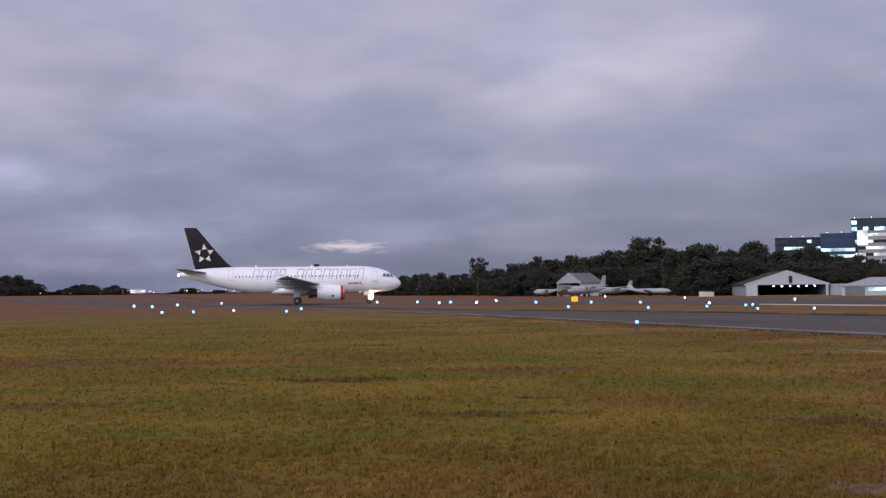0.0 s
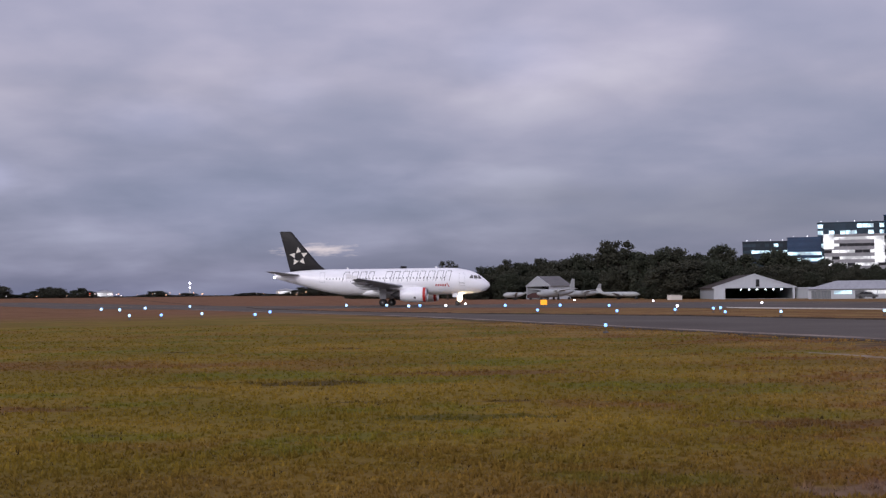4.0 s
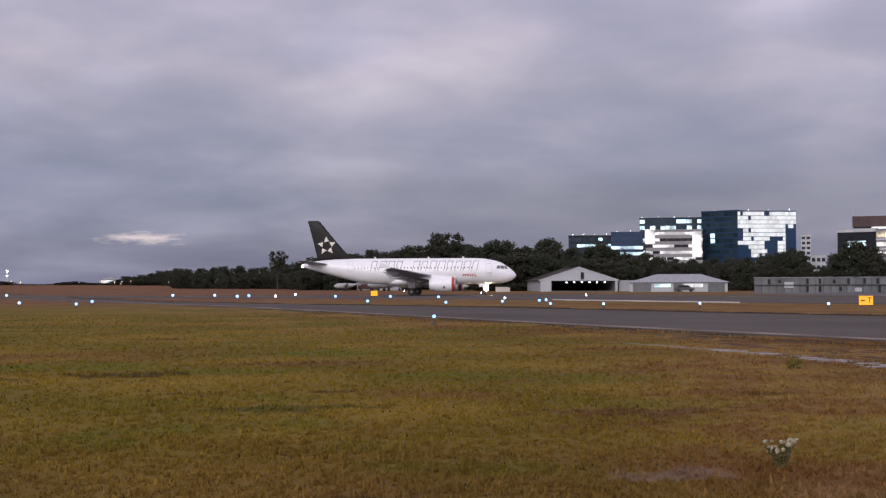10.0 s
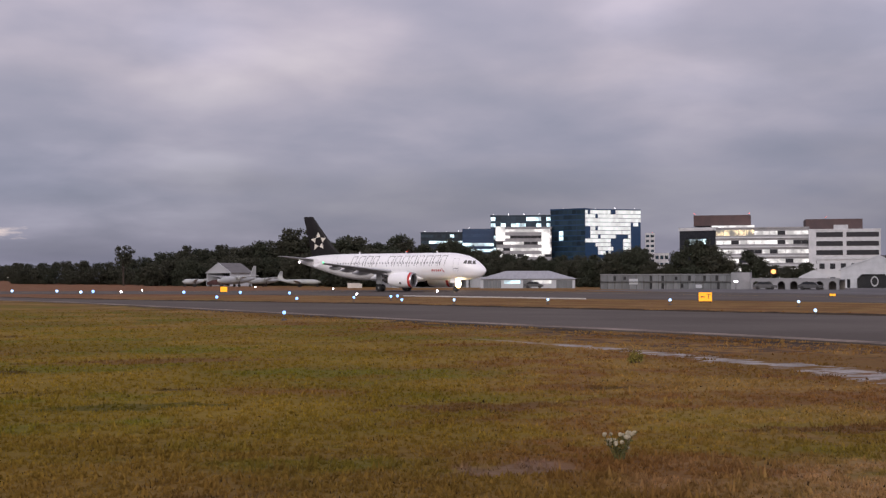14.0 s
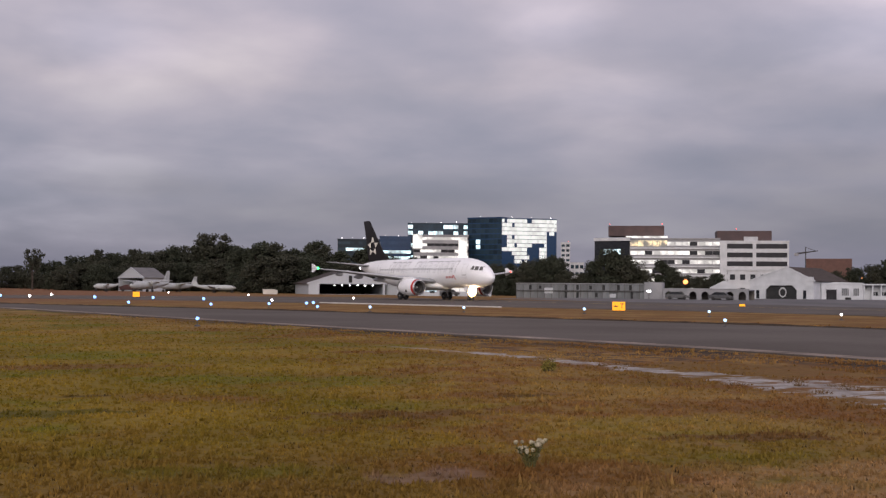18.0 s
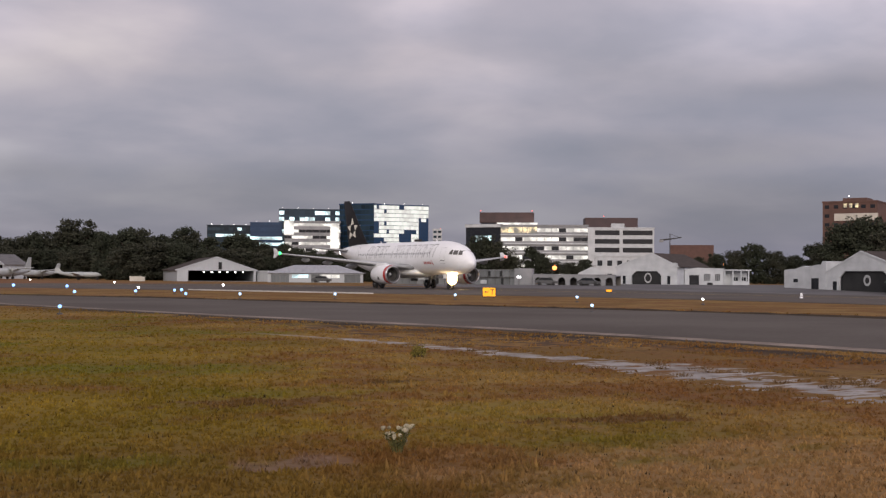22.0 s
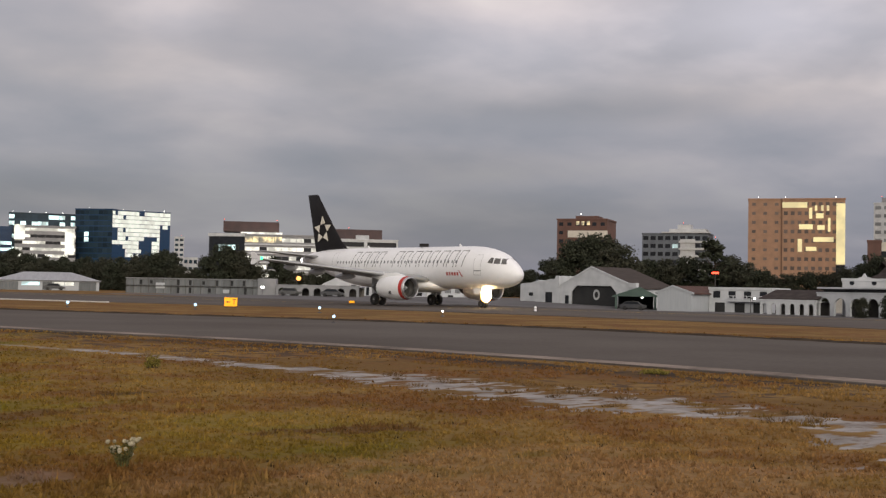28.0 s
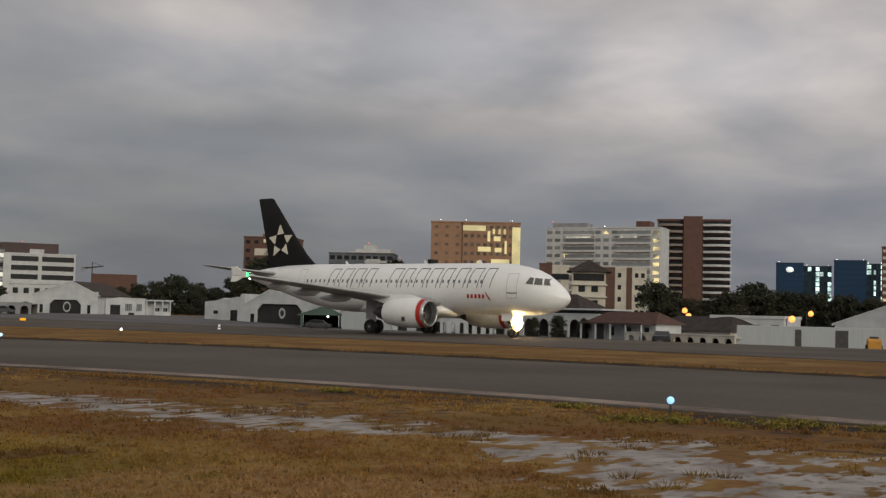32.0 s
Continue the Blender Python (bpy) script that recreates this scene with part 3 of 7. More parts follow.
def box(bm, x0, x1, y0, y1, z0, z1, bevel=0.0, mi=0):
    r = bmesh.ops.create_cube(bm, size=1.0)
    for v in r["verts"]:
        v.co = Vector((x0 + (v.co.x + 0.5) * (x1 - x0), y0 + (v.co.y + 0.5) * (y1 - y0), z0 + (v.co.z + 0.5) * (z1 - z0)))
    fs = {f for v in r["verts"] for f in v.link_faces}
    for f in fs:
        f.material_index = mi
    if bevel:
        es = {e for v in r["verts"] for e in v.link_edges}
        bmesh.ops.bevel(bm, geom=list(es), offset=bevel, segments=2, affect="EDGES", profile=0.5)
    return bm


def boxed(x0, x1, y0, y1, z0, z1, bevel=0.0):
    return box(bmesh.new(), x0, x1, y0, y1, z0, z1, bevel)


def prism(pts, y0, y1, bm=None):
    """An outline in x and z, pushed from y0 to y1."""
    bm = bm or bmesh.new()
    a = [bm.verts.new((x, y0, z)) for x, z in pts]
    b = [bm.verts.new((x, y1, z)) for x, z in pts]
    n = len(pts)
    bm.faces.new(a)
    bm.faces.new(b[::-1])
    for i in range(n):
        bm.faces.new((a[i], b[i], b[(i + 1) % n], a[(i + 1) % n]))
    return bm


def rod(bm, p, q, r0, r1=None, seg=8):
    p, q = Vector(p), Vector(q)
    r1 = r0 if r1 is None else r1
    rot = (q - p).to_track_quat("Z", "Y").to_matrix().to_4x4()
    bmesh.ops.create_cone(bm, cap_ends=True, segments=seg, radius1=r0, radius2=r1, depth=(q - p).length,
                          matrix=Matrix.Translation((p + q) / 2) @ rot)
    return bm


def ball(bm, c, r, seg=10, squash=1.0):
    bmesh.ops.create_uvsphere(bm, u_segments=seg, v_segments=max(5, seg // 2 + 1), radius=r,
                              matrix=Matrix.Translation(c) @ Matrix.Diagonal((1, 1, squash, 1)))
    return bm


def loft(bm, rings, close=True, cap=True):
    """Skin over rings of equal length."""
    vs = [[bm.verts.new(p) for p in r] for r in rings]
    n = len(vs[0])
    for a, b in zip(vs, vs[1:]):
        for i in range(n if close else n - 1):
            bm.faces.new((a[i], a[(i + 1) % n], b[(i + 1) % n], b[i]))
    if cap:
        bm.faces.new(vs[0][::-1])
        bm.faces.new(vs[-1])
    return bm


def step(lo, hi, v):
    s = min(1.0, max(0.0, (v - lo) / (hi - lo)))
    return s * s * (3 - 2 * s)


def ground_z(x, y):
    """The land: level by the taxiways, falling to the apron's buildings, rising far to the west."""
    d, a = math.hypot(x, y), math.degrees(math.atan2(x, y))
    z = -1.08 * step(84, 132, x) * step(190, 130, y) if y < 190 and x > 84 else 0.0
    if d > 240:
        z += 2.8 * step(240, 1000, d) * step(6, -8, a) if a < 6 else 0.0
    return z


def spot(az, d, dz=0.0):
    """A place by its bearing from the viewer (degrees, clockwise from north) and its distance."""
    x, y = d * math.sin(radians(az)), d * math.cos(radians(az))
    return Vector((x, y, ground_z(x, y) + dz))


def front(az0, d0, az1, d1):
    """The pose of a facade from one bearing to the other, and its width: x runs along it, y goes into the building."""
    p, q = spot(az0, d0), spot(az1, d1)
    w = (q - p).length
    return pose(p.x, p.y, min(p.z, q.z), 0, 0, math.degrees(math.atan2(q.y - p.y, q.x - p.x))), w


# ================= ground and pavements =================
def build_ground():
    rings = [0, 4, 8, 12, 16, 20, 25, 30, 36, 43, 50, 58, 67, 77, 88, 100, 113, 127, 142, 160, 180, 200, 225, 250, 280, 320, 370, 430, 500, 600, 720, 860, 1050, 1400, 2000, 3000, 4600]
    seg = 180
    verts, faces = [(0, 0, -0.03)], []
    for r in rings[1:]:
        for i in range(seg):
            a = 2 * math.pi * i / seg
            x, y = r * math.sin(a), r * math.cos(a)
            verts.append((x, y, ground_z(x, y) - 0.03))
    for i in range(seg):
        faces.append((0, 1 + (i + 1) % seg, 1 + i))
    for k in range(len(rings) - 2):
        o, n = 1 + k * seg, 1 + (k + 1) * seg
        for i in range(seg):
            j = (i + 1) % seg
            faces.append((o + i, o + j, n + j, n + i))
    me = bpy.data.meshes.new("ground")
    me.from_pydata(verts, [], faces)
    me.materials.append(GRASS)
    g = new("ground", me)
    tagged(g, "dry mown airfield grass, olive to orange-brown with bare sand", "ground", kind="structure")


def smooth_line(pts, n):
    """n points at even steps along a curve through pts."""
    p = np.array(pts, float)
    ext = np.vstack([2 * p[0] - p[1], p, 2 * p[-1] - p[-2]])
    out = []
    for i in range(1, len(ext) - 2):
        a, b, c, d = ext[i - 1], ext[i], ext[i + 1], ext[i + 2]
        for t in np.linspace(0, 1, 20, endpoint=False):
            out.append(0.5 * (2 * b + (c - a) * t + (2 * a - 5 * b + 4 * c - d) * t * t + (3 * b - a - 3 * c + d) * t ** 3))
    out = np.array(out + [p[-1]])
    s = np.r_[0, np.cumsum(np.hypot(*np.diff(out, axis=0).T))]
    u = np.linspace(0, s[-1], n)
    return np.stack([np.interp(u, s, out[:, 0]), np.interp(u, s, out[:, 1])], 1)


def strip(name, left, right, lift, mat, label, n=120, across=6, skirt=0.06, category="pavement", ragged=0.0):
    """A sheet between two curves, with a low edge."""
    a, b = smooth_line(left, n), smooth_line(right, n)
    if ragged:
        for c, k in ((a, 3.0), (b, 9.0)):
            for i in range(n):
                c[i] += ragged * np.array([noise.noise((c[i][0] * 0.3, c[i][1] * 0.3, k)), noise.noise((c[i][0] * 0.3, c[i][1] * 0.3, k + 5))])
    verts, faces = [], []
    for i in range(n):
        for j in range(across + 1):
            t = j / across
            x, y = a[i] * (1 - t) + b[i] * t
            verts.append((x, y, ground_z(x, y) + lift))
    w = across + 1
    for i in range(n - 1):
        for j in range(across):
            faces.append((i * w + j, i * w + j + 1, (i + 1) * w + j + 1, (i + 1) * w + j))
    for j in (0, across):
        base = len(verts)
        for i in range(n):
            x, y, z = verts[i * w + j]
            verts.append((x, y, z - skirt))
        for i in range(n - 1):
            faces.append((i * w + j, (i + 1) * w + j, base + i + 1, base + i))
    me = bpy.data.meshes.new(name)
    me.from_pydata(verts, [], faces)
    me.materials.append(mat)
    o = new(name, me)
    return tagged(o, label, category, kind="structure")


A_NEAR = [(19.5, -80), (20.0, -20), (21.0, 5), (21.5, 16), (19.8, 28), (17, 38), (13, 50), (0, 94), (-11, 121), (-28, 160), (-38, 185)]
A_FAR = [(40, -80), (40, -20), (40, 11), (40, 28), (38.5, 42), (35, 52), (27, 68), (19, 86), (3, 111), (-8, 132), (-20, 165), (-26, 190)]
B_NEAR = [(-170, 430), (-88, 270), (-58, 205), (-30, 174), (5, 160), (24, 140), (36, 119), (47, 99), (55, 83), (59, 64), (60, 40), (58, 10), (56, -80)]
B_FAR = [(-140, 440), (-60, 285), (-28, 218), (10, 207), (40, 207), (58, 201), (66, 187), (71, 165), (82, 145), (86, 110), (90, 64), (92, 20), (92, -80)]


def offset(line, dist, n=160):
    p = smooth_line(line, n)
    t = np.gradient(p, axis=0)
    t /= np.hypot(*t.T)[:, None]
    return p + dist * np.stack([t[:, 1], -t[:, 0]], 1)


def paint(name, line, dist, width, mat, label, lo=0.0, hi=1.0, lift=0.046):
    p = offset(line, dist - width / 2)
    q = offset(line, dist + width / 2)
    k0, k1 = int(lo * len(p)), max(int(lo * len(p)) + 4, int(hi * len(p)))
    strip(name, p[k0:k1:3].tolist(), q[k0:k1:3].tolist(), lift, mat, label, 150, 1, 0.003, "marking")


build_ground()
strip("taxiway_near", A_NEAR, A_FAR, 0.012, ASPHALT, "worn dark asphalt taxiway beside the grass", 200, 8, ragged=0.25)
strip("taxiway_far", B_NEAR, B_FAR, 0.020, ASPHALT, "dark asphalt taxiway that curves across the airfield", 220, 10)
strip("apron", [(80, 190), (84, 146), (89, 110), (90, 64), (91, 20), (91, -80)], [(172, 240), (190, 205), (205, 160), (200, 110), (180, 50), (170, -80)],
      0.030, APRON, "grey asphalt apron before the hangars", 120, 16)
paint("edge_line_near", A_NEAR, 0.55, 0.9, LINE, "worn pale edge line on asphalt", 0.02, 0.95, 0.018)
paint("centre_line_far", [(-155, 435), (-74, 278), (-45, 212), (-23, 188), (11, 189), (32, 187.6), (45.6, 180), (57, 165), (61.8, 151), (66, 133), (71, 108), (75, 89), (79.4, 62), (86, 20), (90, -60)],
      0.0, 0.25, YLINE, "faded yellow line under the airliner's way", 0.0, 1.0)


def earth_bank():
    """A low uneven bank where the grass strip meets the asphalt, coloured dark for its shadow line."""
    p = smooth_line(A_FAR, 900)
    t = np.gradient(p, axis=0)
    t /= np.hypot(*t.T)[:, None]
    side = np.stack([-t[:, 1], t[:, 0]], 1)
    verts, faces = [], []
    for i, (x, y) in enumerate(p):
        k = noise.noise((x * 0.35, y * 0.35, 2.0)) + 0.6 * noise.noise((x * 1.3, y * 1.3, 6.0))
        h = 0.045 + 0.055 * max(0.0, min(1.0, 0.5 + k))
        wob = 0.22 * noise.noise((x * 0.8, y * 0.8, 9.0))
        for out, z in ((-0.10, -0.03), (-0.03, h * 0.75), (0.08, h), (0.45, h * 0.6), (0.9, -0.04)):
            q = p[i] + side[i] * (out + wob)
            verts.append((q[0], q[1], ground_z(q[0], q[1]) + z))
    for i in range(len(p) - 1):
        for j in range(4):
            faces.append((i * 5 + j, i * 5 + j + 1, (i + 1) * 5 + j + 1, (i + 1) * 5 + j))
    me = bpy.data.meshes.new("earth_bank")
    me.from_pydata(verts, [], faces)
    me.materials.append(EDGE_DARK)
    tagged(new("earth_bank", me), "low dark bank added for the shadow line along the grass strip", "earth", kind="structure")


def white_kerb():
    """A low white kerb in short lengths that crosses the far pavement."""
    a, b = Vector((33.0, 125.5)), Vector((43.2, 100.3))
    k = thing("low_kerb", pose(a.x, a.y, 0.015, 0, 0, math.degrees(math.atan2(b.y - a.y, b.x - a.x))), "long low white painted kerb beside the far taxiway", "kerb", kind="structure")
    n, ln = 24, (b - a).length
    first = None
    for i in range(n):
        if first is None:
            first = part("kerb_stone", boxed(0.02, ln / n - 0.02, -0.2, 0.2, -0.03, 0.085, 0.02), WLINE, k)
        else:
            again(first, pose(i * ln / n, 0, 0))


earth_bank()
white_kerb()


def marker_cone(x, y):
    """A white taxiway marker: a square foot and a tapered body with a dark collar."""
    c = thing("marker_cone", pose(x, y, ground_z(x, y) + 0.022), "small white marker cone with a grey collar on asphalt", "cone")
    part("foot", boxed(-0.17, 0.17, -0.17, 0.17, 0, 0.04, 0.012), DARKM, c, "dark square foot")
    part("body", rod(bmesh.new(), (0, 0, 0.04), (0, 0, 0.46), 0.13, 0.075, 16), WHITE, c)
    part("collar", rod(bmesh.new(), (0, 0, 0.18), (0, 0, 0.25), 0.118, 0.108, 16), CONCD, c, "grey collar")


marker_cone(68.6, 72.7)


# ================= airliner =================
# x forward from the main wheels, y to port, z up
NOSE = 16.11
HULL = [(0.0, 0.06, 3.10), (0.12, 0.30, 3.10), (0.35, 0.56, 3.12), (0.8, 0.92, 3.18), (1.4, 1.25, 3.30), (2.1, 1.56, 3.45), (2.9, 1.76, 3.58), (3.8, 1.89, 3.68), (5.0, 2.01, 3.77), (6.5, 2.07, 3.80),
        (10.0, 2.07, 3.80), (14.0, 2.07, 3.80), (18.0, 2.07, 3.80), (21.5, 2.07, 3.80), (23.0, 2.03, 3.84), (24.5, 1.93, 3.94), (26.0, 1.78, 4.08), (27.5, 1.58, 4.25), (29.0, 1.34, 4.43), (30.5, 1.08, 4.58),
        (32.0, 0.80, 4.70), (33.2, 0.54, 4.78), (34.0, 0.30, 4.80), (34.25, 0.14, 4.80)]


def hull_at(s):
    k = np.array(HULL)
    return float(np.interp(s, k[:, 0], k[:, 1])), float(np.interp(s, k[:, 0], k[:, 2]))


def on_hull(s, z, side=-1, out=0.012):
    r, zc = hull_at(s)
    k = max(-0.995, min(0.995, (z - zc) / r))
    return Vector((NOSE - s, side * (0.955 * r * math.sqrt(1 - k * k) + out), z))


def decal(name, outline, mat, parent, side=-1, out=0.012, cut=0.25, label=""):
    """A thin painted shape that follows the fuselage: an outline of two rails in s and z, each of them a list."""
    bm = bmesh.new()
    lo, hi = outline
    rows = []
    for (s0, z0), (s1, z1) in zip(lo, hi):
        n = max(2, int(math.hypot(s1 - s0, z1 - z0) / cut) + 1)
        rows.append([(s0 + (s1 - s0) * i / n, z0 + (z1 - z0) * i / n) for i in range(n + 1)])
    m = max(len(r) for r in rows)
    grid = []
    for (s0, z0), (s1, z1) in zip(lo, hi):
        grid.append([bm.verts.new(on_hull(s0 + (s1 - s0) * i / (m - 1), z0 + (z1 - z0) * i / (m - 1), side, out)) for i in range(m)])
    for a, b in zip(grid, grid[1:]):
        for i in range(m - 1):
            bm.faces.new((a[i], a[i + 1], b[i + 1], b[i]))
    return part(name, bm, mat, parent, label)


def wing_section(s_le, chord, y, z, thick, n=9):
    """A closed wing profile at one place of the span."""
    up, low = [], []
    for i in range(n + 1):
        u = (1 - math.cos(math.pi * i / n)) / 2
        h = thick * chord * 5 * (0.2969 * math.sqrt(u) - 0.126 * u - 0.3516 * u * u + 0.2843 * u ** 3 - 0.1036 * u ** 4)
        up.append((NOSE - s_le - u * chord, y, z + h * 1.1))
        low.append((NOSE - s_le - u * chord, y, z - h * 0.75))
    return up + low[-2:0:-1]


def wheel(parent, at, r, w):
    bm = bmesh.new()
    prof = [(r * 0.55, -w / 2), (r * 0.86, -w / 2), (r * 0.97, -w * 0.36), (r, -w * 0.15), (r, w * 0.15), (r * 0.97, w * 0.36), (r * 0.86, w / 2), (r * 0.55, w / 2)]
    loft(bm, [[(a * math.cos(t), h, a * math.sin(t)) for a, h in prof] for t in np.linspace(0, 2 * math.pi, 25)[:-1]] + [[(a, h, 0) for a, h in prof]], close=False, cap=False)
    bmesh.ops.remove_doubles(bm, verts=bm.verts[:], dist=1e-4)
    wh = part("wheel", bm, RUBBER, parent, smooth=True)
    wh.matrix_basis = pose(*at)
    rim = bmesh.new()
    rod(rim, (0, -w * 0.34, 0), (0, w * 0.34, 0), r * 0.56, seg=20)
    for i in range(6):
        a = i * math.pi / 3
        for h in (-w * 0.36, w * 0.36):
            rod(rim, (r * 0.35 * math.cos(a), h - 0.02, r * 0.35 * math.sin(a)), (r * 0.35 * math.cos(a), h + 0.02, r * 0.35 * math.sin(a)), r * 0.08, seg=6)
    part("rim", rim, DARKM, wh, "dark metal rim")
    return wh


def build_airliner():
    jet = thing("airliner", pose(0, 0, 0), "white twin-engine jet airliner with black tail, taxiing with lights on", "airplane")
    # fuselage
    seg = 40
    bm = bmesh.new()
    loft(bm, [[(NOSE - s, 0.955 * r * math.sin(2 * math.pi * i / seg), zc + r * math.cos(2 * math.pi * i / seg)) for i in range(seg)] for s, r, zc in HULL])
    part("fuselage", bm, WHITE, jet, "glossy white fuselage", True)
    # belly fairing
    bm = bmesh.new()
    loft(bm, [[(NOSE - s, w * math.sin(2 * math.pi * i / 24), zc + h * math.cos(2 * math.pi * i / 24)) for i in range(24)]
              for s, w, h, zc in ((10.0, 0.5, 0.2, 1.95), (11.0, 1.6, 0.55, 2.05), (12.5, 2.05, 0.78, 2.12), (16.0, 2.15, 0.82, 2.12), (18.5, 1.9, 0.7, 2.12), (20.5, 0.6, 0.25, 2.0))])
    part("belly_fairing", bm, WHITE, jet, smooth=True)
    # wings
    for side in (-1, 1):
        spans = ((11.0, 7.2, 1.6, 2.55, 0.13), (12.35, 5.75, 5.2, 2.95, 0.115), (13.0, 5.1, 6.6, 3.10, 0.11), (15.4, 3.2, 11.8, 3.68, 0.105), (17.45, 1.65, 16.5, 4.18, 0.10), (17.75, 1.35, 16.85, 4.22, 0.08))
        bm = bmesh.new()
        loft(bm, [wing_section(s, c, side * y, z, k) for s, c, y, z, k in spans])
        wing = part("wing", bm, [GREYP], jet, "grey swept wing", True)
        bm = bmesh.new()
        for a, b in (((17.6, 4.22), (18.6, 4.85)), ((17.6, 4.18), (18.6, 3.72))):
            loft(bm, [[(NOSE - a[0], side * (16.86 + o), a[1]), (NOSE - a[0] - 1.45, side * (16.86 + o), a[1]), (NOSE - b[0] - 0.55, side * (16.9 + o), b[1]), (NOSE - b[0], side * (16.9 + o), b[1])] for o in (-0.04, 0.04)])
        part("wingtip_fence", bm, WHITE, wing)
        for y, ln in ((6.9, 3.4), (10.2, 2.9), (13.2, 2.4)):
            s0 = float(np.interp(y, [5.2, 16.5], [17.0, 18.4]))
            z0 = float(np.interp(y, [5.2, 16.5], [2.72, 4.0]))
            bm = bmesh.new()
            loft(bm, [[(NOSE - s0 - u * ln + 1.3, side * (y + 0.19 * k * math.sin(2 * math.pi * i / 10)), z0 - 0.12 + 0.34 * k * math.cos(2 * math.pi * i / 10)) for i in range(10)]
                      for u, k in ((0, 0.15), (0.2, 0.85), (0.55, 1.0), (0.85, 0.6), (1.0, 0.1))])
            part("flap_fairing", bm, GREYP, wing, smooth=True)
        bm = ball(bmesh.new(), (NOSE - 17.7, side * 16.72, 4.26), 0.17 if side < 0 else 0.12, 10)
        part("navigation_light", bm, L_GREEN if side < 0 else L_RED, wing, "glowing green wingtip lamp" if side < 0 else "glowing red wingtip lamp")
        # plate added to hide the tip lamp from the camera when side-on
        part("lamp_shield", boxed(NOSE - 18.0, NOSE - 17.5, min(side * 16.93, side * 16.96), max(side * 16.93, side * 16.96), 4.03, 4.49, 0.01), WHITE, wing)
        # tailplane
        bm = bmesh.new()
        loft(bm, [wing_section(s, c, side * y, z, k) for s, c, y, z, k in ((29.7, 3.5, 0.5, 4.95, 0.10), (31.1, 2.5, 3.2, 5.2, 0.09), (32.6, 1.4, 6.1, 5.48, 0.08), (32.9, 1.1, 6.25, 5.5, 0.05))])
        part("tailplane", bm, GREYP, jet, "grey tailplane", True)
        # engine
        ey, ez, es = side * 5.75, 1.74, 8.95
        prof = [(0.0, 0.93), (0.06, 1.0), (0.25, 1.06), (0.7, 1.12), (1.5, 1.15), (2.5, 1.13), (3.4, 1.03), (4.1, 0.90)]
        lip = [(0.55, 0.84), (0.25, 0.86), (0.08, 0.89), (0.0, 0.93)]
        ring = lambda s, r: [(NOSE - es - s, ey + r * math.sin(2 * math.pi * i / 32), ez + r * math.cos(2 * math.pi * i / 32)) for i in range(32)]
        eng = part("engine", loft(bmesh.new(), [ring(s, r) for s, r in prof], cap=False), WHITE, jet, "white engine nacelle with red band", True)
        part("intake_lip", loft(bmesh.new(), [ring(s, r + 0.004) for s, r in lip + [(0.06, 1.0), (0.2, 1.05)]], cap=False), ALU, eng, "bare metal intake lip", True)
        part("red_band", loft(bmesh.new(), [ring(s, r + 0.008) for s, r in ((0.22, 1.055), (0.4, 1.08), (0.62, 1.11))], cap=False), REDP, eng, "red band round the nacelle", True)
        part("intake_duct", loft(bmesh.new(), [ring(0.5, 0.845), ring(1.1, 0.83), ring(1.12, 0.05)], cap=False), DARKM, eng, "dark intake duct", True)
        bm = bmesh.new()
        for i in range(24):
            a = i * math.pi / 12
            b = a + 0.16
            vs = [bm.verts.new((NOSE - es - 1.0 - o, ey + rr * math.sin(t), ez + rr * math.cos(t))) for rr, t, o in ((0.24, a, 0), (0.82, a, 0), (0.82, b, 0.08), (0.24, b, 0.08))]
            bm.faces.new(vs)
        part("fan", bm, DARKM, eng, "dark fan blades")
        part("spinner", loft(bmesh.new(), [ring(0.55, 0.02), ring(0.75, 0.16), ring(1.05, 0.26)], cap=True), GREYP, eng, smooth=True)
        part("exhaust_cone", loft(bmesh.new(), [ring(4.0, 0.70), ring(4.5, 0.60), ring(5.0, 0.46), ring(5.4, 0.2), ring(5.7, 0.03)]), DARKM, eng, "dark metal exhaust", True)
        bm = bmesh.new()
        loft(bm, [[(NOSE - es - s, ey + w, z0), (NOSE - es - s, ey - w, z0), (NOSE - es - s, ey - w, z1), (NOSE - es - s, ey + w, z1)]
                  for s, w, z0, z1 in ((1.0, 0.06, ez + 0.9, ez + 1.2), (2.2, 0.2, ez + 0.9, ez + 1.42), (4.0, 0.2, ez + 0.62, ez + 1.45), (5.8, 0.06, ez + 1.0, ez + 1.4))])
        part("pylon", bm, WHITE, eng)
        part("vent_slot", boxed(NOSE - es - 1.95, NOSE - es - 1.65, ey + side * 1.0 - 0.12, ey + side * 1.0 + 0.12, ez - 0.62, ez - 0.30, 0.03), DARKM, eng, "small dark vent")
        # main gear
        bm = bmesh.new()
        rod(bm, (0, side * 3.8, 0.57), (0.1, side * 3.8, 2.9), 0.16, seg=12)
        rod(bm, (0, side * 3.2, 0.57), (0, side * 4.4, 0.57), 0.11, seg=10)
        rod(bm, (0.05, side * 3.75, 1.5), (0.05, side * 2.0, 2.3), 0.08)
        rod(bm, (-0.3, side * 3.8, 0.9), (-0.28, side * 3.8, 1.7), 0.05)
        part("main_gear", bm, GREYP, jet, "grey main gear leg")
        part("gear_door", boxed(-0.5, 0.55, side * 4.22 - 0.03, side * 4.22 + 0.03, 1.15, 2.7, 0.02), GREYP, jet)
        for o in (-0.45, 0.45):
            MAIN_WHEELS.append((wheel(jet, (0, side * 3.8 + o, 0.575), 0.575, 0.40), (0, side * 3.8 + o, 0.575)))
    # fin
    bm = bmesh.new()
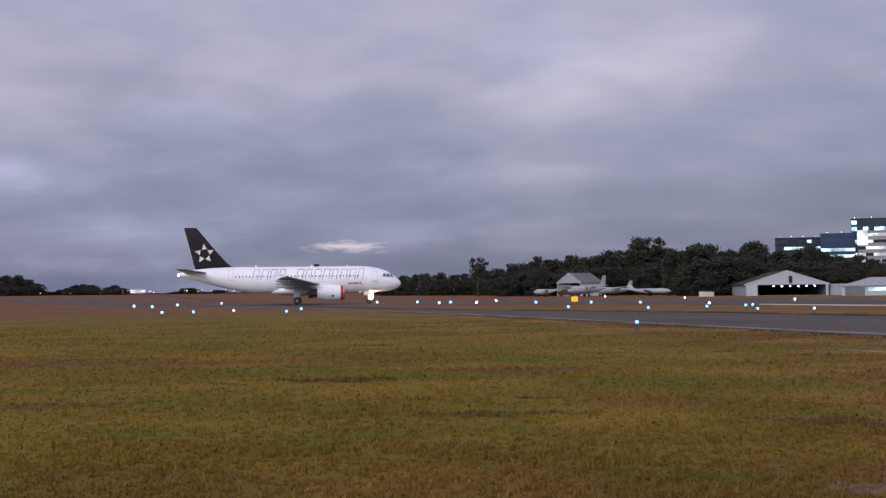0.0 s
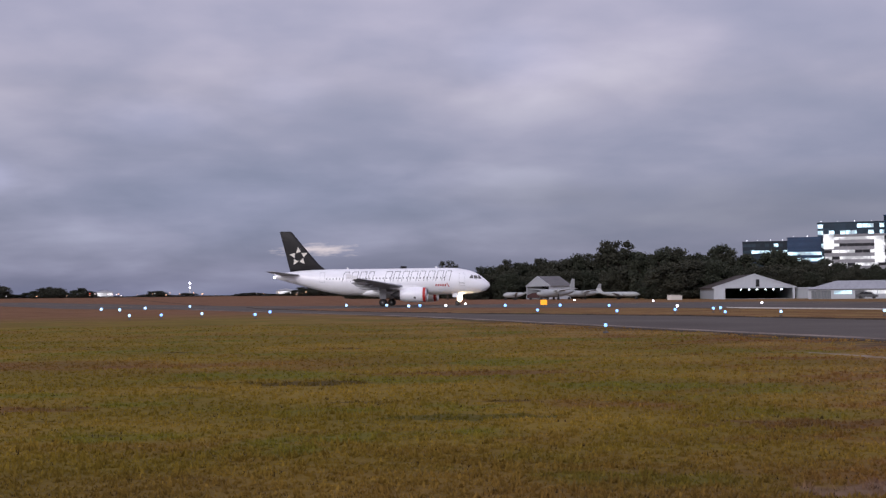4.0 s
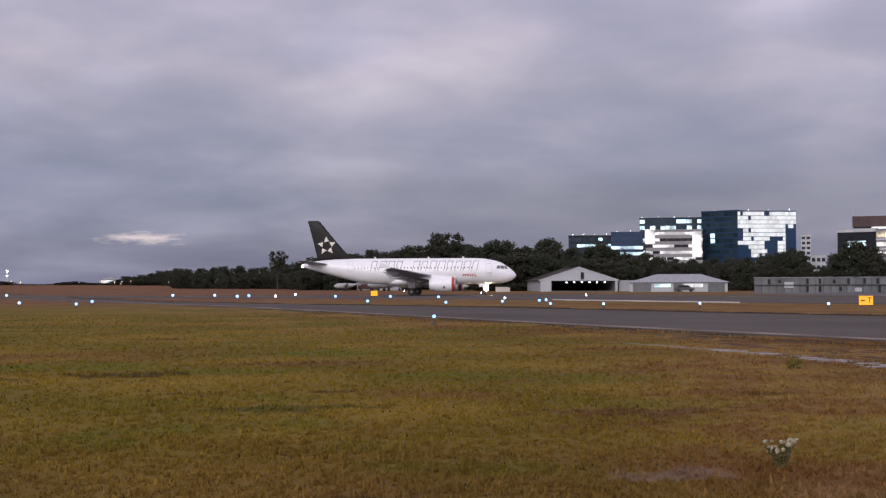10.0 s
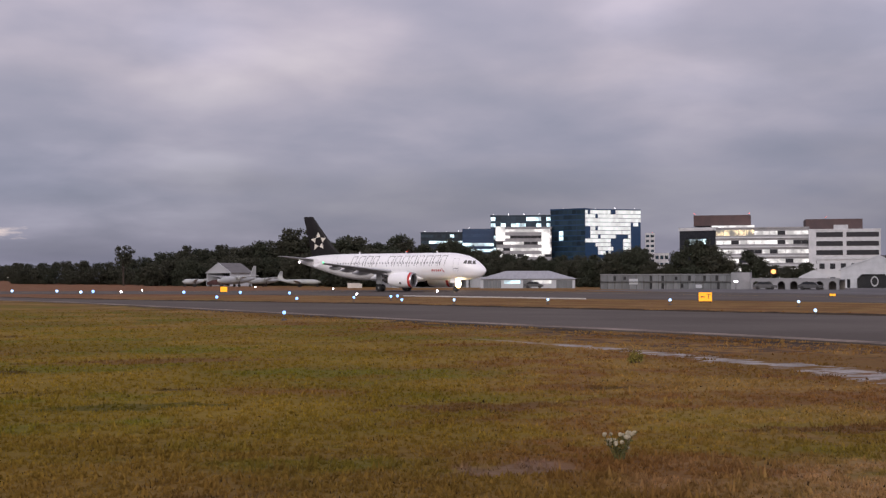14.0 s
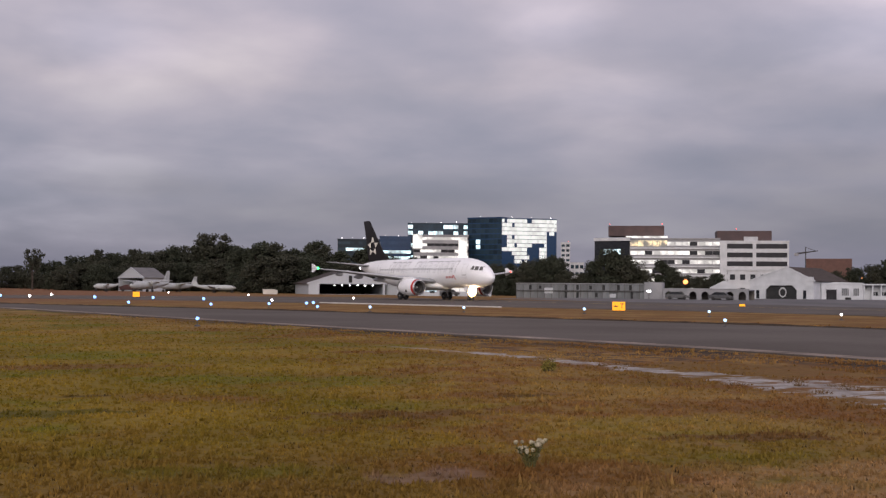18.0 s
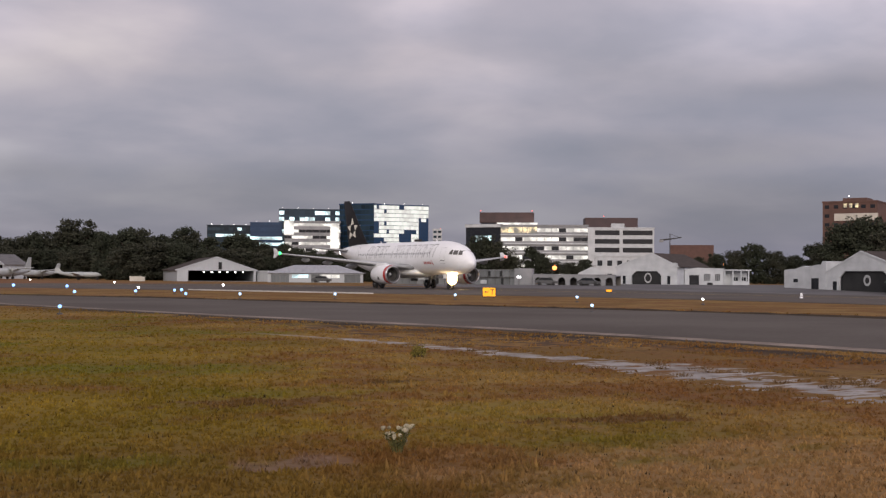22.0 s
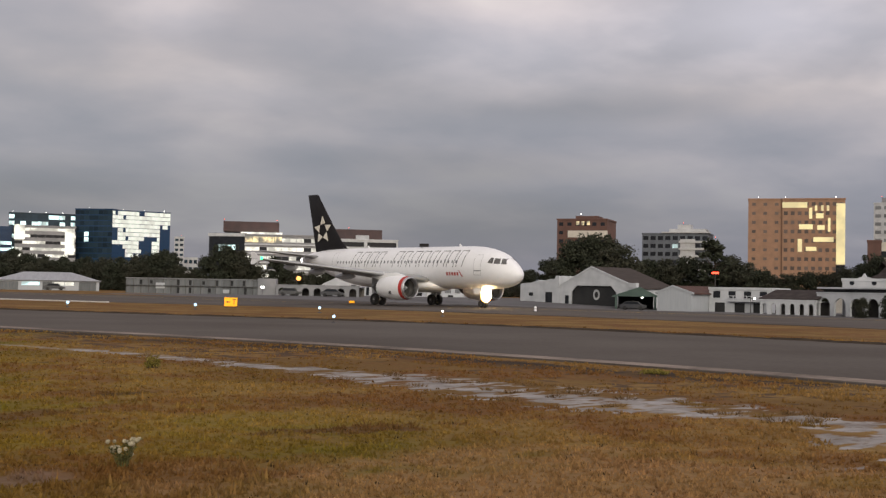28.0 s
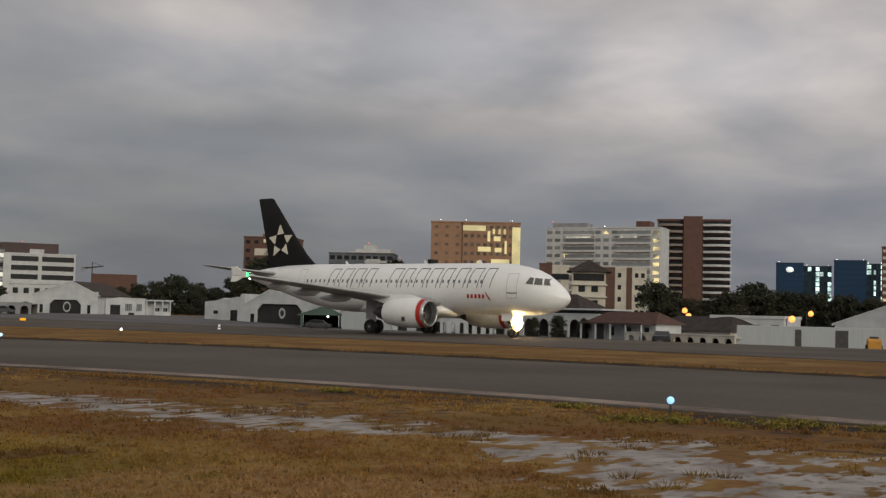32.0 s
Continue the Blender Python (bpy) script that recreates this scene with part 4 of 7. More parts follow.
    fin = ((25.3, 6.4, 5.5, 0.02), (26.3, 5.55, 6.02, 0.06), (27.1, 4.95, 6.7, 0.09), (28.6, 3.85, 8.4, 0.10), (30.1, 2.85, 10.2, 0.10), (31.45, 1.95, 11.85, 0.09), (31.75, 1.55, 11.97, 0.05))
    rows = []
    for s, c, z, k in fin:
        sec = wing_section(s, c, 0, 0, k)
        rows.append([(x, (h / 1.1 if h > 0 else h / 0.75), z) for x, _, h in sec])
    loft(bm, rows)
    finp = part("fin", bm, BLACKP, jet, "black tail fin with pale triangles", True)
    # ring of five pale triangles on the fin
    for side in (-1, 1):
        for i in range(5):
            a = radians(90 + 72 * i)
            c0 = Vector((NOSE - 30.3, 0, 7.95))
            axis, perp = Vector((math.cos(a), 0, math.sin(a))), Vector((-math.sin(a), 0, math.cos(a)))
            pts = [c0 + axis * 0.60 + perp * 0.42, c0 + axis * 1.52 + perp * 0.10, c0 + axis * 0.74 - perp * 0.36]
            bm = bmesh.new()
            vs = [bm.verts.new((p.x, side * (0.262 + 0.01), p.z)) for p in pts]
            vt = [bm.verts.new((p.x, side * 0.18, p.z)) for p in pts]
            bm.faces.new(vs)
            for k in range(3):
                bm.faces.new((vs[k], vs[(k + 1) % 3], vt[(k + 1) % 3], vt[k]))
            part("pale_triangle", bm, KITE, finp, "pale painted triangle")
    # titles: a row of plain slanted frames in grey
    s0, pitch, z0, z1, lean, w = 23.0, 1.34, 3.82, 5.42, 0.34, 0.07
    for side in (-1, 1):
        for k in range(13):
            if k == 4:
                continue
            s, wide = s0 - k * pitch, 0.92 if k % 3 else 0.78
            for lo, hi in (([(s, z0), (s - w, z0)], [(s - lean, z1), (s - lean - w, z1)]), ([(s - wide, z0), (s - wide - w, z0)], [(s - lean - wide, z1), (s - lean - wide - w, z1)]),
                           ([(s - lean, z1 - w), (s - lean, z1)], [(s - lean - wide, z1 - w), (s - lean - wide, z1)])):
                decal("livery_bar", (lo, hi), LETTER, jet, side, 0.014)
        # small red title ahead of the wing
        for k in range(5):
            decal("livery_bar", ([(8.3 - 0.36 * k, 3.02), (8.08 - 0.36 * k, 3.02)], [(8.26 - 0.36 * k, 3.33), (8.04 - 0.36 * k, 3.33)]), REDP, jet, side, 0.014, label="small red bar")
        decal("livery_bar", ([(6.25, 2.9), (6.07, 2.9)], [(6.55, 3.5), (6.45, 3.5)]), REDP, jet, side, 0.014, label="small red bar")
        # cabin windows
        for k in range(36):
            s = 7.0 + k * 0.53
            if 11.9 < s < 12.2:
                continue
            decal("cabin_window", ([(s, 4.20), (s - 0.18, 4.20)], [(s, 4.46), (s - 0.18, 4.46)]), CABIN, jet, side, 0.018, 0.2)
        # doors
        for s, zl, zh, w in ((4.6, 3.05, 4.95, 0.85), (26.6, 3.75, 5.35, 0.78)):
            for a, b, c, d in ((s, s - 0.03, zl, zh), (s - w, s - w - 0.03, zl, zh), (s, s - w, zh, zh + 0.03), (s, s - w, zl, zl + 0.04)):
                decal("door_seam", ([(a, c), (b, c)], [(a, d), (b, d)]), SEAM, jet, side, 0.013)
        decal("door_sill", ([(s0 - 18.45, 3.42), (s0 - 19.3, 3.42)], [(s0 - 18.45, 3.5), (s0 - 19.3, 3.5)]), LETTER, jet, side, 0.013)
        # cockpit windows
        for a, b, up_a, up_b in (((1.66, 4.10), (1.24, 4.08), 0.16, 0.30), ((2.34, 4.13), (1.76, 4.11), 0.06, 0.16), ((3.00, 4.20), (2.44, 4.14), -0.22, 0.06)):
            top = 0.50
            decal("cockpit_window", ([a, b], [(a[0] + up_a, a[1] + top + 0.02), (b[0] + up_b, b[1] + top)]), COCKPIT, jet, side, 0.055, 0.10, "dark cockpit pane")
    # cockpit front panes
    for side in (-1, 1):
        bm = bmesh.new()
        pr = []
        for s, z in ((1.28, 4.10), (1.62, 4.60)):
            r, zc = hull_at(s)
            k = (z - zc) / r
            wmax = 0.955 * r * math.sqrt(max(0.02, 1 - k * k)) if abs(k) < 1 else 0.2
            pr.append([(NOSE - s + 0.05, side * (wmax * f), z + 0.02 + 0.05 * (1 - f)) for f in (0.08, 0.5, 0.9)])
        g = [[bm.verts.new(p) for p in row] for row in pr]
        for i in range(2):
            bm.faces.new((g[0][i], g[0][i + 1], g[1][i + 1], g[1][i]))
        part("cockpit_window", bm, COCKPIT, jet, "dark cockpit pane")
    # nose gear with its lamps
    bm = bmesh.new()
    rod(bm, (11.04, 0, 0.38), (11.0, 0, 2.1), 0.1, seg=12)
    rod(bm, (11.04, -0.32, 0.38), (11.04, 0.32, 0.38), 0.07)
    rod(bm, (11.0, 0, 1.2), (12.2, 0, 1.95), 0.06)
    part("nose_gear", bm, GREYP, jet, "grey nose gear leg")
    part("gear_door", boxed(10.3, 11.4, -0.62, -0.57, 1.3, 1.95, 0.015), WHITE, jet)
    part("gear_door", boxed(10.3, 11.4, 0.57, 0.62, 1.3, 1.95, 0.015), WHITE, jet)
    for o in (-0.25, 0.25):
        NOSE_WHEELS.append((wheel(jet, (11.04, o, 0.38), 0.38, 0.22), (11.04, o, 0.38)))
    # lenses are enlarged, and an amber disc added, to stand for the lamps' glare
    for y, z, lr in ((-0.36, 1.45, 0.28), (0.36, 1.45, 0.28), (0, 1.18, 0.60)):
        lamp = part("landing_lamp", rod(bmesh.new(), (11.05, y, z), (11.3, y, z), 0.16, 0.27, 16), GREYP, jet, "round lamp housing")
        lens = ball(bmesh.new(), (0, 0, 0), lr, 20, 1.0)
        bmesh.ops.transform(lens, matrix=Matrix.Translation((11.36, y, z)) @ Matrix.Diagonal((0.62, 1, 1, 1)), verts=lens.verts[:])
        part("lens", lens, L_TAXI, lamp, "warm white lamp lens enlarged to stand for glare", True)
        if lr > 0.5:
            part("rim", rod(bmesh.new(), (11.31, y, z), (11.39, y, z), 0.70, 0.68, 24), L_HALO, lamp, "amber disc added for the glare of the lamp")
    part("tail_light", ball(bmesh.new(), (NOSE - 34.25, 0, 4.72), 0.2, 10), L_TAIL, jet, "glowing white tail lamp")
    # beacons: red lens deep in an added open-fronted hood, turned to imitate strobe flashes
    for name, s, z in (("roof_beacon", 13.3, 6.05), ("belly_beacon", 14.2, 1.12)):
        bm = bmesh.new()
        for y0, y1, z0, z1 in ((-0.16, -0.145, -0.16, 0.16), (0.145, 0.16, -0.16, 0.16), (-0.145, 0.145, 0.145, 0.16), (-0.145, 0.145, -0.16, -0.145)):
            box(bm, -0.2, 0.70, y0, y1, z0, z1)
        box(bm, -0.22, -0.2, -0.16, 0.16, -0.16, 0.16)
        bc = part(name, bm, BLACKP, jet, "red beacon in an added turning hood")
        at = (NOSE - s, 0, z)
        bc.matrix_basis = pose(*at)
        part("lens", rod(bmesh.new(), (-0.195, 0, 0), (-0.12, 0, 0), 0.12, 0.11, 16), L_BEACON, bc, "glowing red lens")
        BEACONS.append((bc, at))
    for s in (8.1, 13.6, 22.2):
        bm = prism([(NOSE - s, 5.8), (NOSE - s - 0.36, 5.8), (NOSE - s - 0.42, 6.12), (NOSE - s - 0.25, 6.12)], -0.025, 0.025)
        part("blade_aerial", bm, WHITE, jet)
    return jet


MAIN_WHEELS, NOSE_WHEELS, BEACONS = [], [], []
airliner = build_airliner()


# ================= buildings by the apron =================
def gabled(name, fr, wall_mat, roof_mat, label, w, depth, eave, peak, door=None, pk=0.5, door_mat=None, group="", category="hangar", base=0.6, twin=0.0):
    """A shed whose gable faces the airfield; the front wall is built round its doorway. door: from, to, top."""
    b = thing(name, fr, label, category, group)
    px = w * pk
    th = 0.3
    top = lambda x: eave + (peak - eave) * (x / px if x < px else (w - x) / (w - px))
    if door:
        d0, d1, dt = door
        bm = prism([(0, -base), (d0, -base), (d0, top(d0)), (0, eave)], 0, th)
        prism([(d1, -base), (w, -base), (w, eave), (d1, top(d1))], 0, th, bm)
        pts = [(d0, dt), (d1, dt), (d1, top(d1))] + ([(px, peak)] if d0 < px < d1 else []) + [(d0, top(d0))]
        prism(pts, 0, th, bm)
        part("front_wall", bm, wall_mat, b)
        # the shade inside is put into the back wall's near-black colour
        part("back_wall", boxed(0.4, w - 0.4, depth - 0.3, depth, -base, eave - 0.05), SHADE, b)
        part("floor_slab", boxed(0.3, w - 0.3, 0.3, depth - 0.3, -base, 0.04), CONCD, b)
    else:
        part("front_wall", prism([(0, -base), (w, -base), (w, eave), (px, peak), (0, eave)], 0, th), wall_mat, b)
        part("back_wall", boxed(0.3, w - 0.3, depth - 0.3, depth, -base, eave - 0.05), wall_mat, b)
    part("side_wall", boxed(0, 0.3, th + 0.003, depth - 0.003, -base, eave - 0.02), wall_mat, b)
    part("side_wall", boxed(w - 0.3, w, th + 0.003, depth - 0.003, -base, eave - 0.02), wall_mat, b)
    for x0, x1, z0, z1 in ((-0.5, px, eave - 0.25, peak), (px, w + 0.5, peak, eave - 0.25)):
        part("roof", prism([(x0, z0 + 0.02), (x1, z1 + 0.02), (x1, z1 + 0.2), (x0, z0 + 0.2)], 0.12, depth + 0.3), roof_mat, b)
    part("verge_board", prism([(-0.4, eave - 0.28), (px, peak - 0.05), (w + 0.4, eave - 0.28), (w + 0.4, eave + 0.02), (px, peak + 0.26), (-0.4, eave + 0.02)], -0.12, 0.1), wall_mat, b)
    return b


def hall(name, fr, wall_mat, label, w, depth, h, roof_mat=None, pitch=0.0, category="building", base=0.8, bays=0, win=(0.9, 1.0, 1.1), win_mat=None, doors=(), group="", parapet=True):
    """A flat or pitched building whose long side faces the airfield, with windows and doors."""
    b = thing(name, fr, label, category, group)
    part("wall", boxed(0, w, 0, depth, -base, h, 0.03), wall_mat, b)
    if pitch:
        bm = bmesh.new()
        ov = 0.5
        lo, hi = h - 0.05, h + pitch
        vs = [bm.verts.new(p) for p in ((-ov, -ov, lo), (w + ov, -ov, lo), (w + ov, depth + ov, lo), (-ov, depth + ov, lo), (depth * 0.4, depth / 2, hi), (w - depth * 0.4, depth / 2, hi))]
        for f in ((0, 1, 5, 4), (1, 2, 5), (2, 3, 4, 5), (3, 0, 4), (3, 2, 1, 0)):
            bm.faces.new([vs[i] for i in f])
        part("roof", bm, roof_mat or ROOFG, b)
    elif parapet:
        part("parapet", boxed(-0.12, w + 0.12, -0.12, depth + 0.12, h - 0.32, h + 0.12, 0.03), wall_mat, b)
    if bays:
        ww, wz, wh = win
        first = None
        for i in range(bays):
            x = (i + 0.5) * w / bays
            if any(a - ww * 0.6 < x < c + ww * 0.6 for a, c in doors):
                continue
            m = pose(x, -0.03, wz)
            if first is None:
                first = part("window", boxed(-ww / 2, ww / 2, 0, 0.1, 0, wh, 0.015), win_mat or GLASSD, b)
                first.matrix_basis = m
                part("sill", boxed(-ww / 2 - 0.08, ww / 2 + 0.08, -0.06, 0.08, -0.1, 0.0, 0.01), wall_mat, first)
            else:
                o = again(first, m)
                again(first.children[0], pose(0, 0, 0), o)
    for a, c in doors:
        part("door", boxed(a, c, -0.04, 0.08, -base * 0.3, 2.1, 0.015), DARKM, b, "dark doorway")
    return b


def arcade(name, fr, label, w, h, n, depth=4.0, mat=None, roof=None, group="", base=0.4, blind=False, k=0.62):
    """A long wall opened by round arches, the shade behind them put into the back wall's colour."""
    b = thing(name, fr, label, "arcade", group)
    mat = mat or STUCCO
    bay = w / n
    z1 = h * 0.80
    for i in range(n):
        x0, x1 = i * bay + bay * (1 - k) / 2, i * bay + bay * (1 + k) / 2
        r = (x1 - x0) / 2
        zt = min(z1, h - 0.15)
        bm = bmesh.new()
        arc = [((x0 + x1) / 2 - r * math.cos(math.pi * q / 8), zt - r + r * math.sin(math.pi * q / 8)) for q in range(9)]
        prism([(i * bay, -base), (x0, -base)] + arc + [(x1, -base), ((i + 1) * bay, -base), ((i + 1) * bay, h), (i * bay, h)], 0, 0.35, bm)
        part("arch", bm, mat, b)
    part("coping", boxed(-0.1, w + 0.1, -0.08, 0.43, h + 0.003, h + 0.16, 0.03), mat, b)
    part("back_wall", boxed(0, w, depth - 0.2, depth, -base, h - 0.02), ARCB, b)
    part("slab", boxed(0, w, 0.36, depth - 0.21, h - 0.2, h - 0.02), mat, b)
    if roof:
        bm = bmesh.new()
        vs = [bm.verts.new(p) for p in ((-0.3, 0.1, h + 0.17), (w + 0.3, 0.1, h + 0.17), (w, depth, h + 1.5), (0, depth, h + 1.5), (-0.3, 0.1, h + 0.3), (w + 0.3, 0.1, h + 0.3), (w, depth, h + 1.65), (0, depth, h + 1.65))]
        for f in ((0, 1, 2, 3), (4, 5, 6, 7), (0, 1, 5, 4), (1, 2, 6, 5), (2, 3, 7, 6), (3, 0, 4, 7)):
            bm.faces.new([vs[q] for q in f])
        part("roof", bm, roof, b)
    return b


def door_corners(b, d0, d1, top, cut):
    """White corner pieces that slant across the upper corners of a hangar door."""
    for x, k in ((d0, 1), (d1, -1)):
        part("door_corner", prism([(x, top), (x + k * cut, top), (x, top - cut)], 0.02, 0.28), STUCCO, b)


def build_apron_side():
    # open hangar with a row of lamps
    fr, w = front(14.15, 290.8, 17.79, 293.6)
    hb = gabled("hangar", fr, STEELW, ROOFB, "pale metal hangar with open front and lit row of lamps", w, 30, 2.75, 5.7, (w * 0.14, w * 0.97, 2.55))
    for i in range(6):
        part("hangar_lamp", boxed(w * (0.34 + 0.10 * i) - 0.2, w * (0.34 + 0.10 * i) + 0.2, 0.5, 0.7, 2.1, 2.3, 0.03), L_WHITE, hb, "glowing white lamp")
    part("roof_hatch", boxed(w * 0.52, w * 0.52 + 0.8, -0.14, 0.0, 2.9, 4.6, 0.02), SHADE, hb, "dark slot above the door")
    fr, w = front(17.83, 295, 18.35, 292)
    hall("hangar_annex", fr, STEELW, "low pale metal annex beside the hangar", w, 10, 2.5, None, 0.0)
    # long tent-roofed shed
    fr, w = front(18.36, 268, 22.86, 268)
    sb = hall("long_shed", fr, STEELW, "long low grey shed with pale hipped roof, lit inside", w, 14, 2.1, ROOFW, 1.8, "shed", bays=0)
    for a, c, mt in ((0.25, 0.42, W_COOL), (0.56, 0.66, W_WHITE), (0.665, 0.75, W_WHITE)):
        part("lit_window", boxed(w * a, w * c, -0.05, 0.06, 1.0, 1.75, 0.02), mt, sb, "lit window strip")
    for a, c in ((0.03, 0.22), (0.45, 0.54), (0.80, 0.97)):
        part("shutter", boxed(w * a, w * c, -0.05, 0.06, 0.0, 1.8, 0.02), CORR, sb)
    # long grey row of cabins, two panels high, with a rail between them
    fr, w = front(24.05, 235, 30.9, 230)
    row = thing("cabin_row", fr, "long grey row of weathered metal cabins with dark slots", "cabins")
    part("rear_wall", boxed(0, w, 2.2, 2.4, -0.3, 2.6), CONCD, row)
    part("roof", boxed(-0.1, w + 0.1, -0.15, 2.5, 2.78, 2.9, 0.02), CONCD, row)
    n = 20
    low = high = pst = None
    for i in range(n):
        m = pose(i * w / n, random.uniform(-0.06, 0.06), 0)
        if low is None:
            low = part("panel", boxed(0.05, w / n - 0.05, 0, 0.1, -0.3, 1.36, 0.02), CORR, row)
            high = part("panel", boxed(0.04, w / n - 0.04, 0.02, 0.12, 1.5, 2.76, 0.02), CORR, row)
            pst = part("post", boxed(-0.05, 0.05, -0.02, 0.16, -0.3, 2.77, 0.01), DARKM, row)
        else:
            again(low, m)
            again(high, m)
            again(pst, m)
    part("rail", boxed(0, w, -0.35, -0.02, 1.37, 1.48, 0.02), DARKM, row, "dark rail along the cabins")
    for u, z0, z1 in ((0.10, 1.65, 2.5), (0.17, 1.8, 2.4), (0.35, 1.6, 2.6), (0.43, 1.6, 2.6), (0.52, 1.75, 2.4), (0.61, 1.6, 2.6), (0.71, 1.6, 2.6), (0.79, 1.6, 2.6), (0.35, 0.1, 1.2), (0.43, 0.1, 1.2), (0.56, 0.3, 1.1), (0.80, 0.0, 1.25)):
        part("slot", boxed(w * u - 0.24, w * u + 0.24, -0.09, 0.0, z0, z1, 0.01), SHADE, row, "dark narrow opening")
    # flat panels stand in for a white patch and a white car
    for u, ww in ((0.20, 1.7), (0.65, 1.2)):
        part("pale_sheet", boxed(w * u, w * u + ww, -0.12, -0.09, 0.9 if u < 0.5 else 0.2, 2.0 if u < 0.5 else 0.9, 0.01), STEELW, row, "flat pale panel standing in for a pale shape")
    part("end_cabin", boxed(w * 0.885, w + 0.2, -0.5, 2.6, -0.3, 3.15, 0.05), CONCD, row, "taller pale end cabin")
    # arcaded low building
    fr, w = front(30.95, 228, 34.85, 224)
    arcade("low_arcade", fr, "low grey plastered building with round arches", w, 1.95, 7, 5, CONCD, None)
    fr, w = front(33.2, 240, 34.3, 240)
    gabled("small_house", fr, STUCCO, ROOFR, "small white gabled house", w, 6, 2.3, 3.4, category="house")
    # old gabled hangars with emblem door
    fr, w = front(34.93, 270, 37.73, 264.5)
    h = gabled("old_hangar", fr, STUCCO, ROOFB, "old white gabled hangar with dark door with cut corners", w, 19, 4.0, 6.75, (w * 0.25, w * 0.74, 2.95), 0.59, group="old hangars")
    ring = bmesh.new()
    for i in range(16):
        a0, a1 = i * math.pi / 8, (i + 1) * math.pi / 8
        c = (w * 0.51, 0.4, 1.45)
        q = [ring.verts.new((c[0] + r * math.cos(a), 0.42, c[2] + r * 1.3 * math.sin(a))) for r, a in ((0.62, a0), (0.62, a1), (0.86, a1), (0.86, a0))]
        ring.faces.new(q)
    part("door_leaf", boxed(w * 0.25 + 0.02, w * 0.74 - 0.02, 0.45, 0.55, -0.3, 2.91), SHADE, h, "dark closed door")
    door_corners(h, w * 0.25, w * 0.74, 2.95, 1.0)
    part("emblem", ring, CONC, h, "pale oval ring on the door")
    for x in (0.10, 0.84):
        part("slit_window", boxed(w * x, w * x + 0.7, -0.05, 0.05, 0.1, 1.9, 0.02), GLASSD, h, "narrow dark window")
    part("finial", boxed(w - 1.4, w - 0.1, -0.15, 0.6, 3.9, 4.75, 0.05), STUCCO, h)
    fr, w = front(38.08, 268, 41.02, 271)
    an = thing("hangar_annex", fr, "low white annex with a dark door, windows and a pale porch", "building")
    part("wall", boxed(0, w * 0.60, 0, 8, -0.8, 3.45, 0.05), STUCCO, an)
    part("rear_wall", boxed(w * 0.60 + 0.01, w, 2.2, 8, -0.8, 3.1), STUCCO, an)
    part("parapet", prism([(-0.15, 3.3), (w * 0.2, 3.75), (w * 0.61, 3.62), (w * 0.61, 3.4), (-0.15, 3.15)], -0.15, 0.12), STUCCO, an)
    part("porch_roof", boxed(w * 0.60 + 0.02, w + 0.4, -0.2, 2.6, 3.12, 3.4, 0.03), STUCCO, an)
    part("door", boxed(w * 0.07, w * 0.22, -0.05, 0.05, -0.4, 2.1, 0.02), GLASSD, an, "dark doorway")
    part("door_frame", boxed(w * 0.06, w * 0.23, -0.07, -0.052, 2.11, 2.2, 0.01), CONCD, an)
    for u0, u1, bars in ((0.30, 0.39, 3), (0.47, 0.54, 2)):
        win = part("window", boxed(w * u0, w * u1, -0.05, 0.05, 0.9, 2.4, 0.02), GREYW, an, "grey barred window")
        for i in range(bars + 1):
            x = w * (u0 + (u1 - u0) * i / bars)
            part("glazing_bar", boxed(x - 0.05, x + 0.05, -0.09, -0.051, 0.88, 2.42), SHADE, win)
    for u in (0.62, 0.745, 0.87, 0.985):
        part("porch_post", boxed(w * u - 0.14, w * u + 0.14, -0.1, 0.18, -0.8, 3.11, 0.02), STUCCO, an)
    for u0, u1 in ((0.76, 0.86), (0.885, 0.975)):
        part("dwarf_wall", boxed(w * u0, w * u1, 0.0, 0.12, -0.6, 0.8, 0.02), STUCCO, an)
        for i in range(2):
            x = w * (u0 + 0.015) + i * w * 0.045
            part("window", boxed(x, x + w * 0.035, 2.1, 2.24, 0.9, 1.7, 0.02), GLASSD, an)
    part("planter_box", boxed(w * 0.34, w * 0.42, -1.0, -0.3, -0.3, 0.5, 0.1), SHADE, an, "dark box before the wall")
    # second old hangar with stepped side
    fr, w = front(44.42, 228, 48.08, 216)
    h = gabled("old_hangar", fr, STUCCO, ROOFB, "old white gabled hangar with stepped side wall", w, 11, 3.6, 7.2, (w * 0.16, w * 0.74, 3.85), 0.42, group="old hangars", base=1.3)
    part("door_leaf", boxed(w * 0.16 + 0.02, w * 0.74 - 0.02, 0.5, 0.6, -0.6, 3.8), SHADE, h, "dark closed door")
    door_corners(h, w * 0.16, w * 0.74, 3.85, 1.2)
    ring = bmesh.new()
    for i in range(16):
        a0, a1 = i * math.pi / 8, (i + 1) * math.pi / 8
        q = [ring.verts.new((w * 0.47 + r * math.cos(a), 0.46, 2.2 + r * 1.25 * math.sin(a))) for r, a in ((0.45, a0), (0.45, a1), (0.8, a1), (0.8, a0))]
        ring.faces.new(q)
    part("emblem", ring, CONC, h, "pale round ring on the door")
    part("finial", boxed(w - 1.8, w - 0.1, -0.15, 0.6, 3.5, 4.4, 0.05), STUCCO, h)
    part("slit_window", boxed(w * 0.08, w * 0.08 + 0.9, -0.05, 0.05, 0.1, 2.0, 0.02), GLASSD, h, "narrow dark window")
    fr, w = front(42.57, 236, 44.40, 228)
    sw = thing("stepped_wall", fr, "white stepped parapet wall beside the old hangar", "wall")
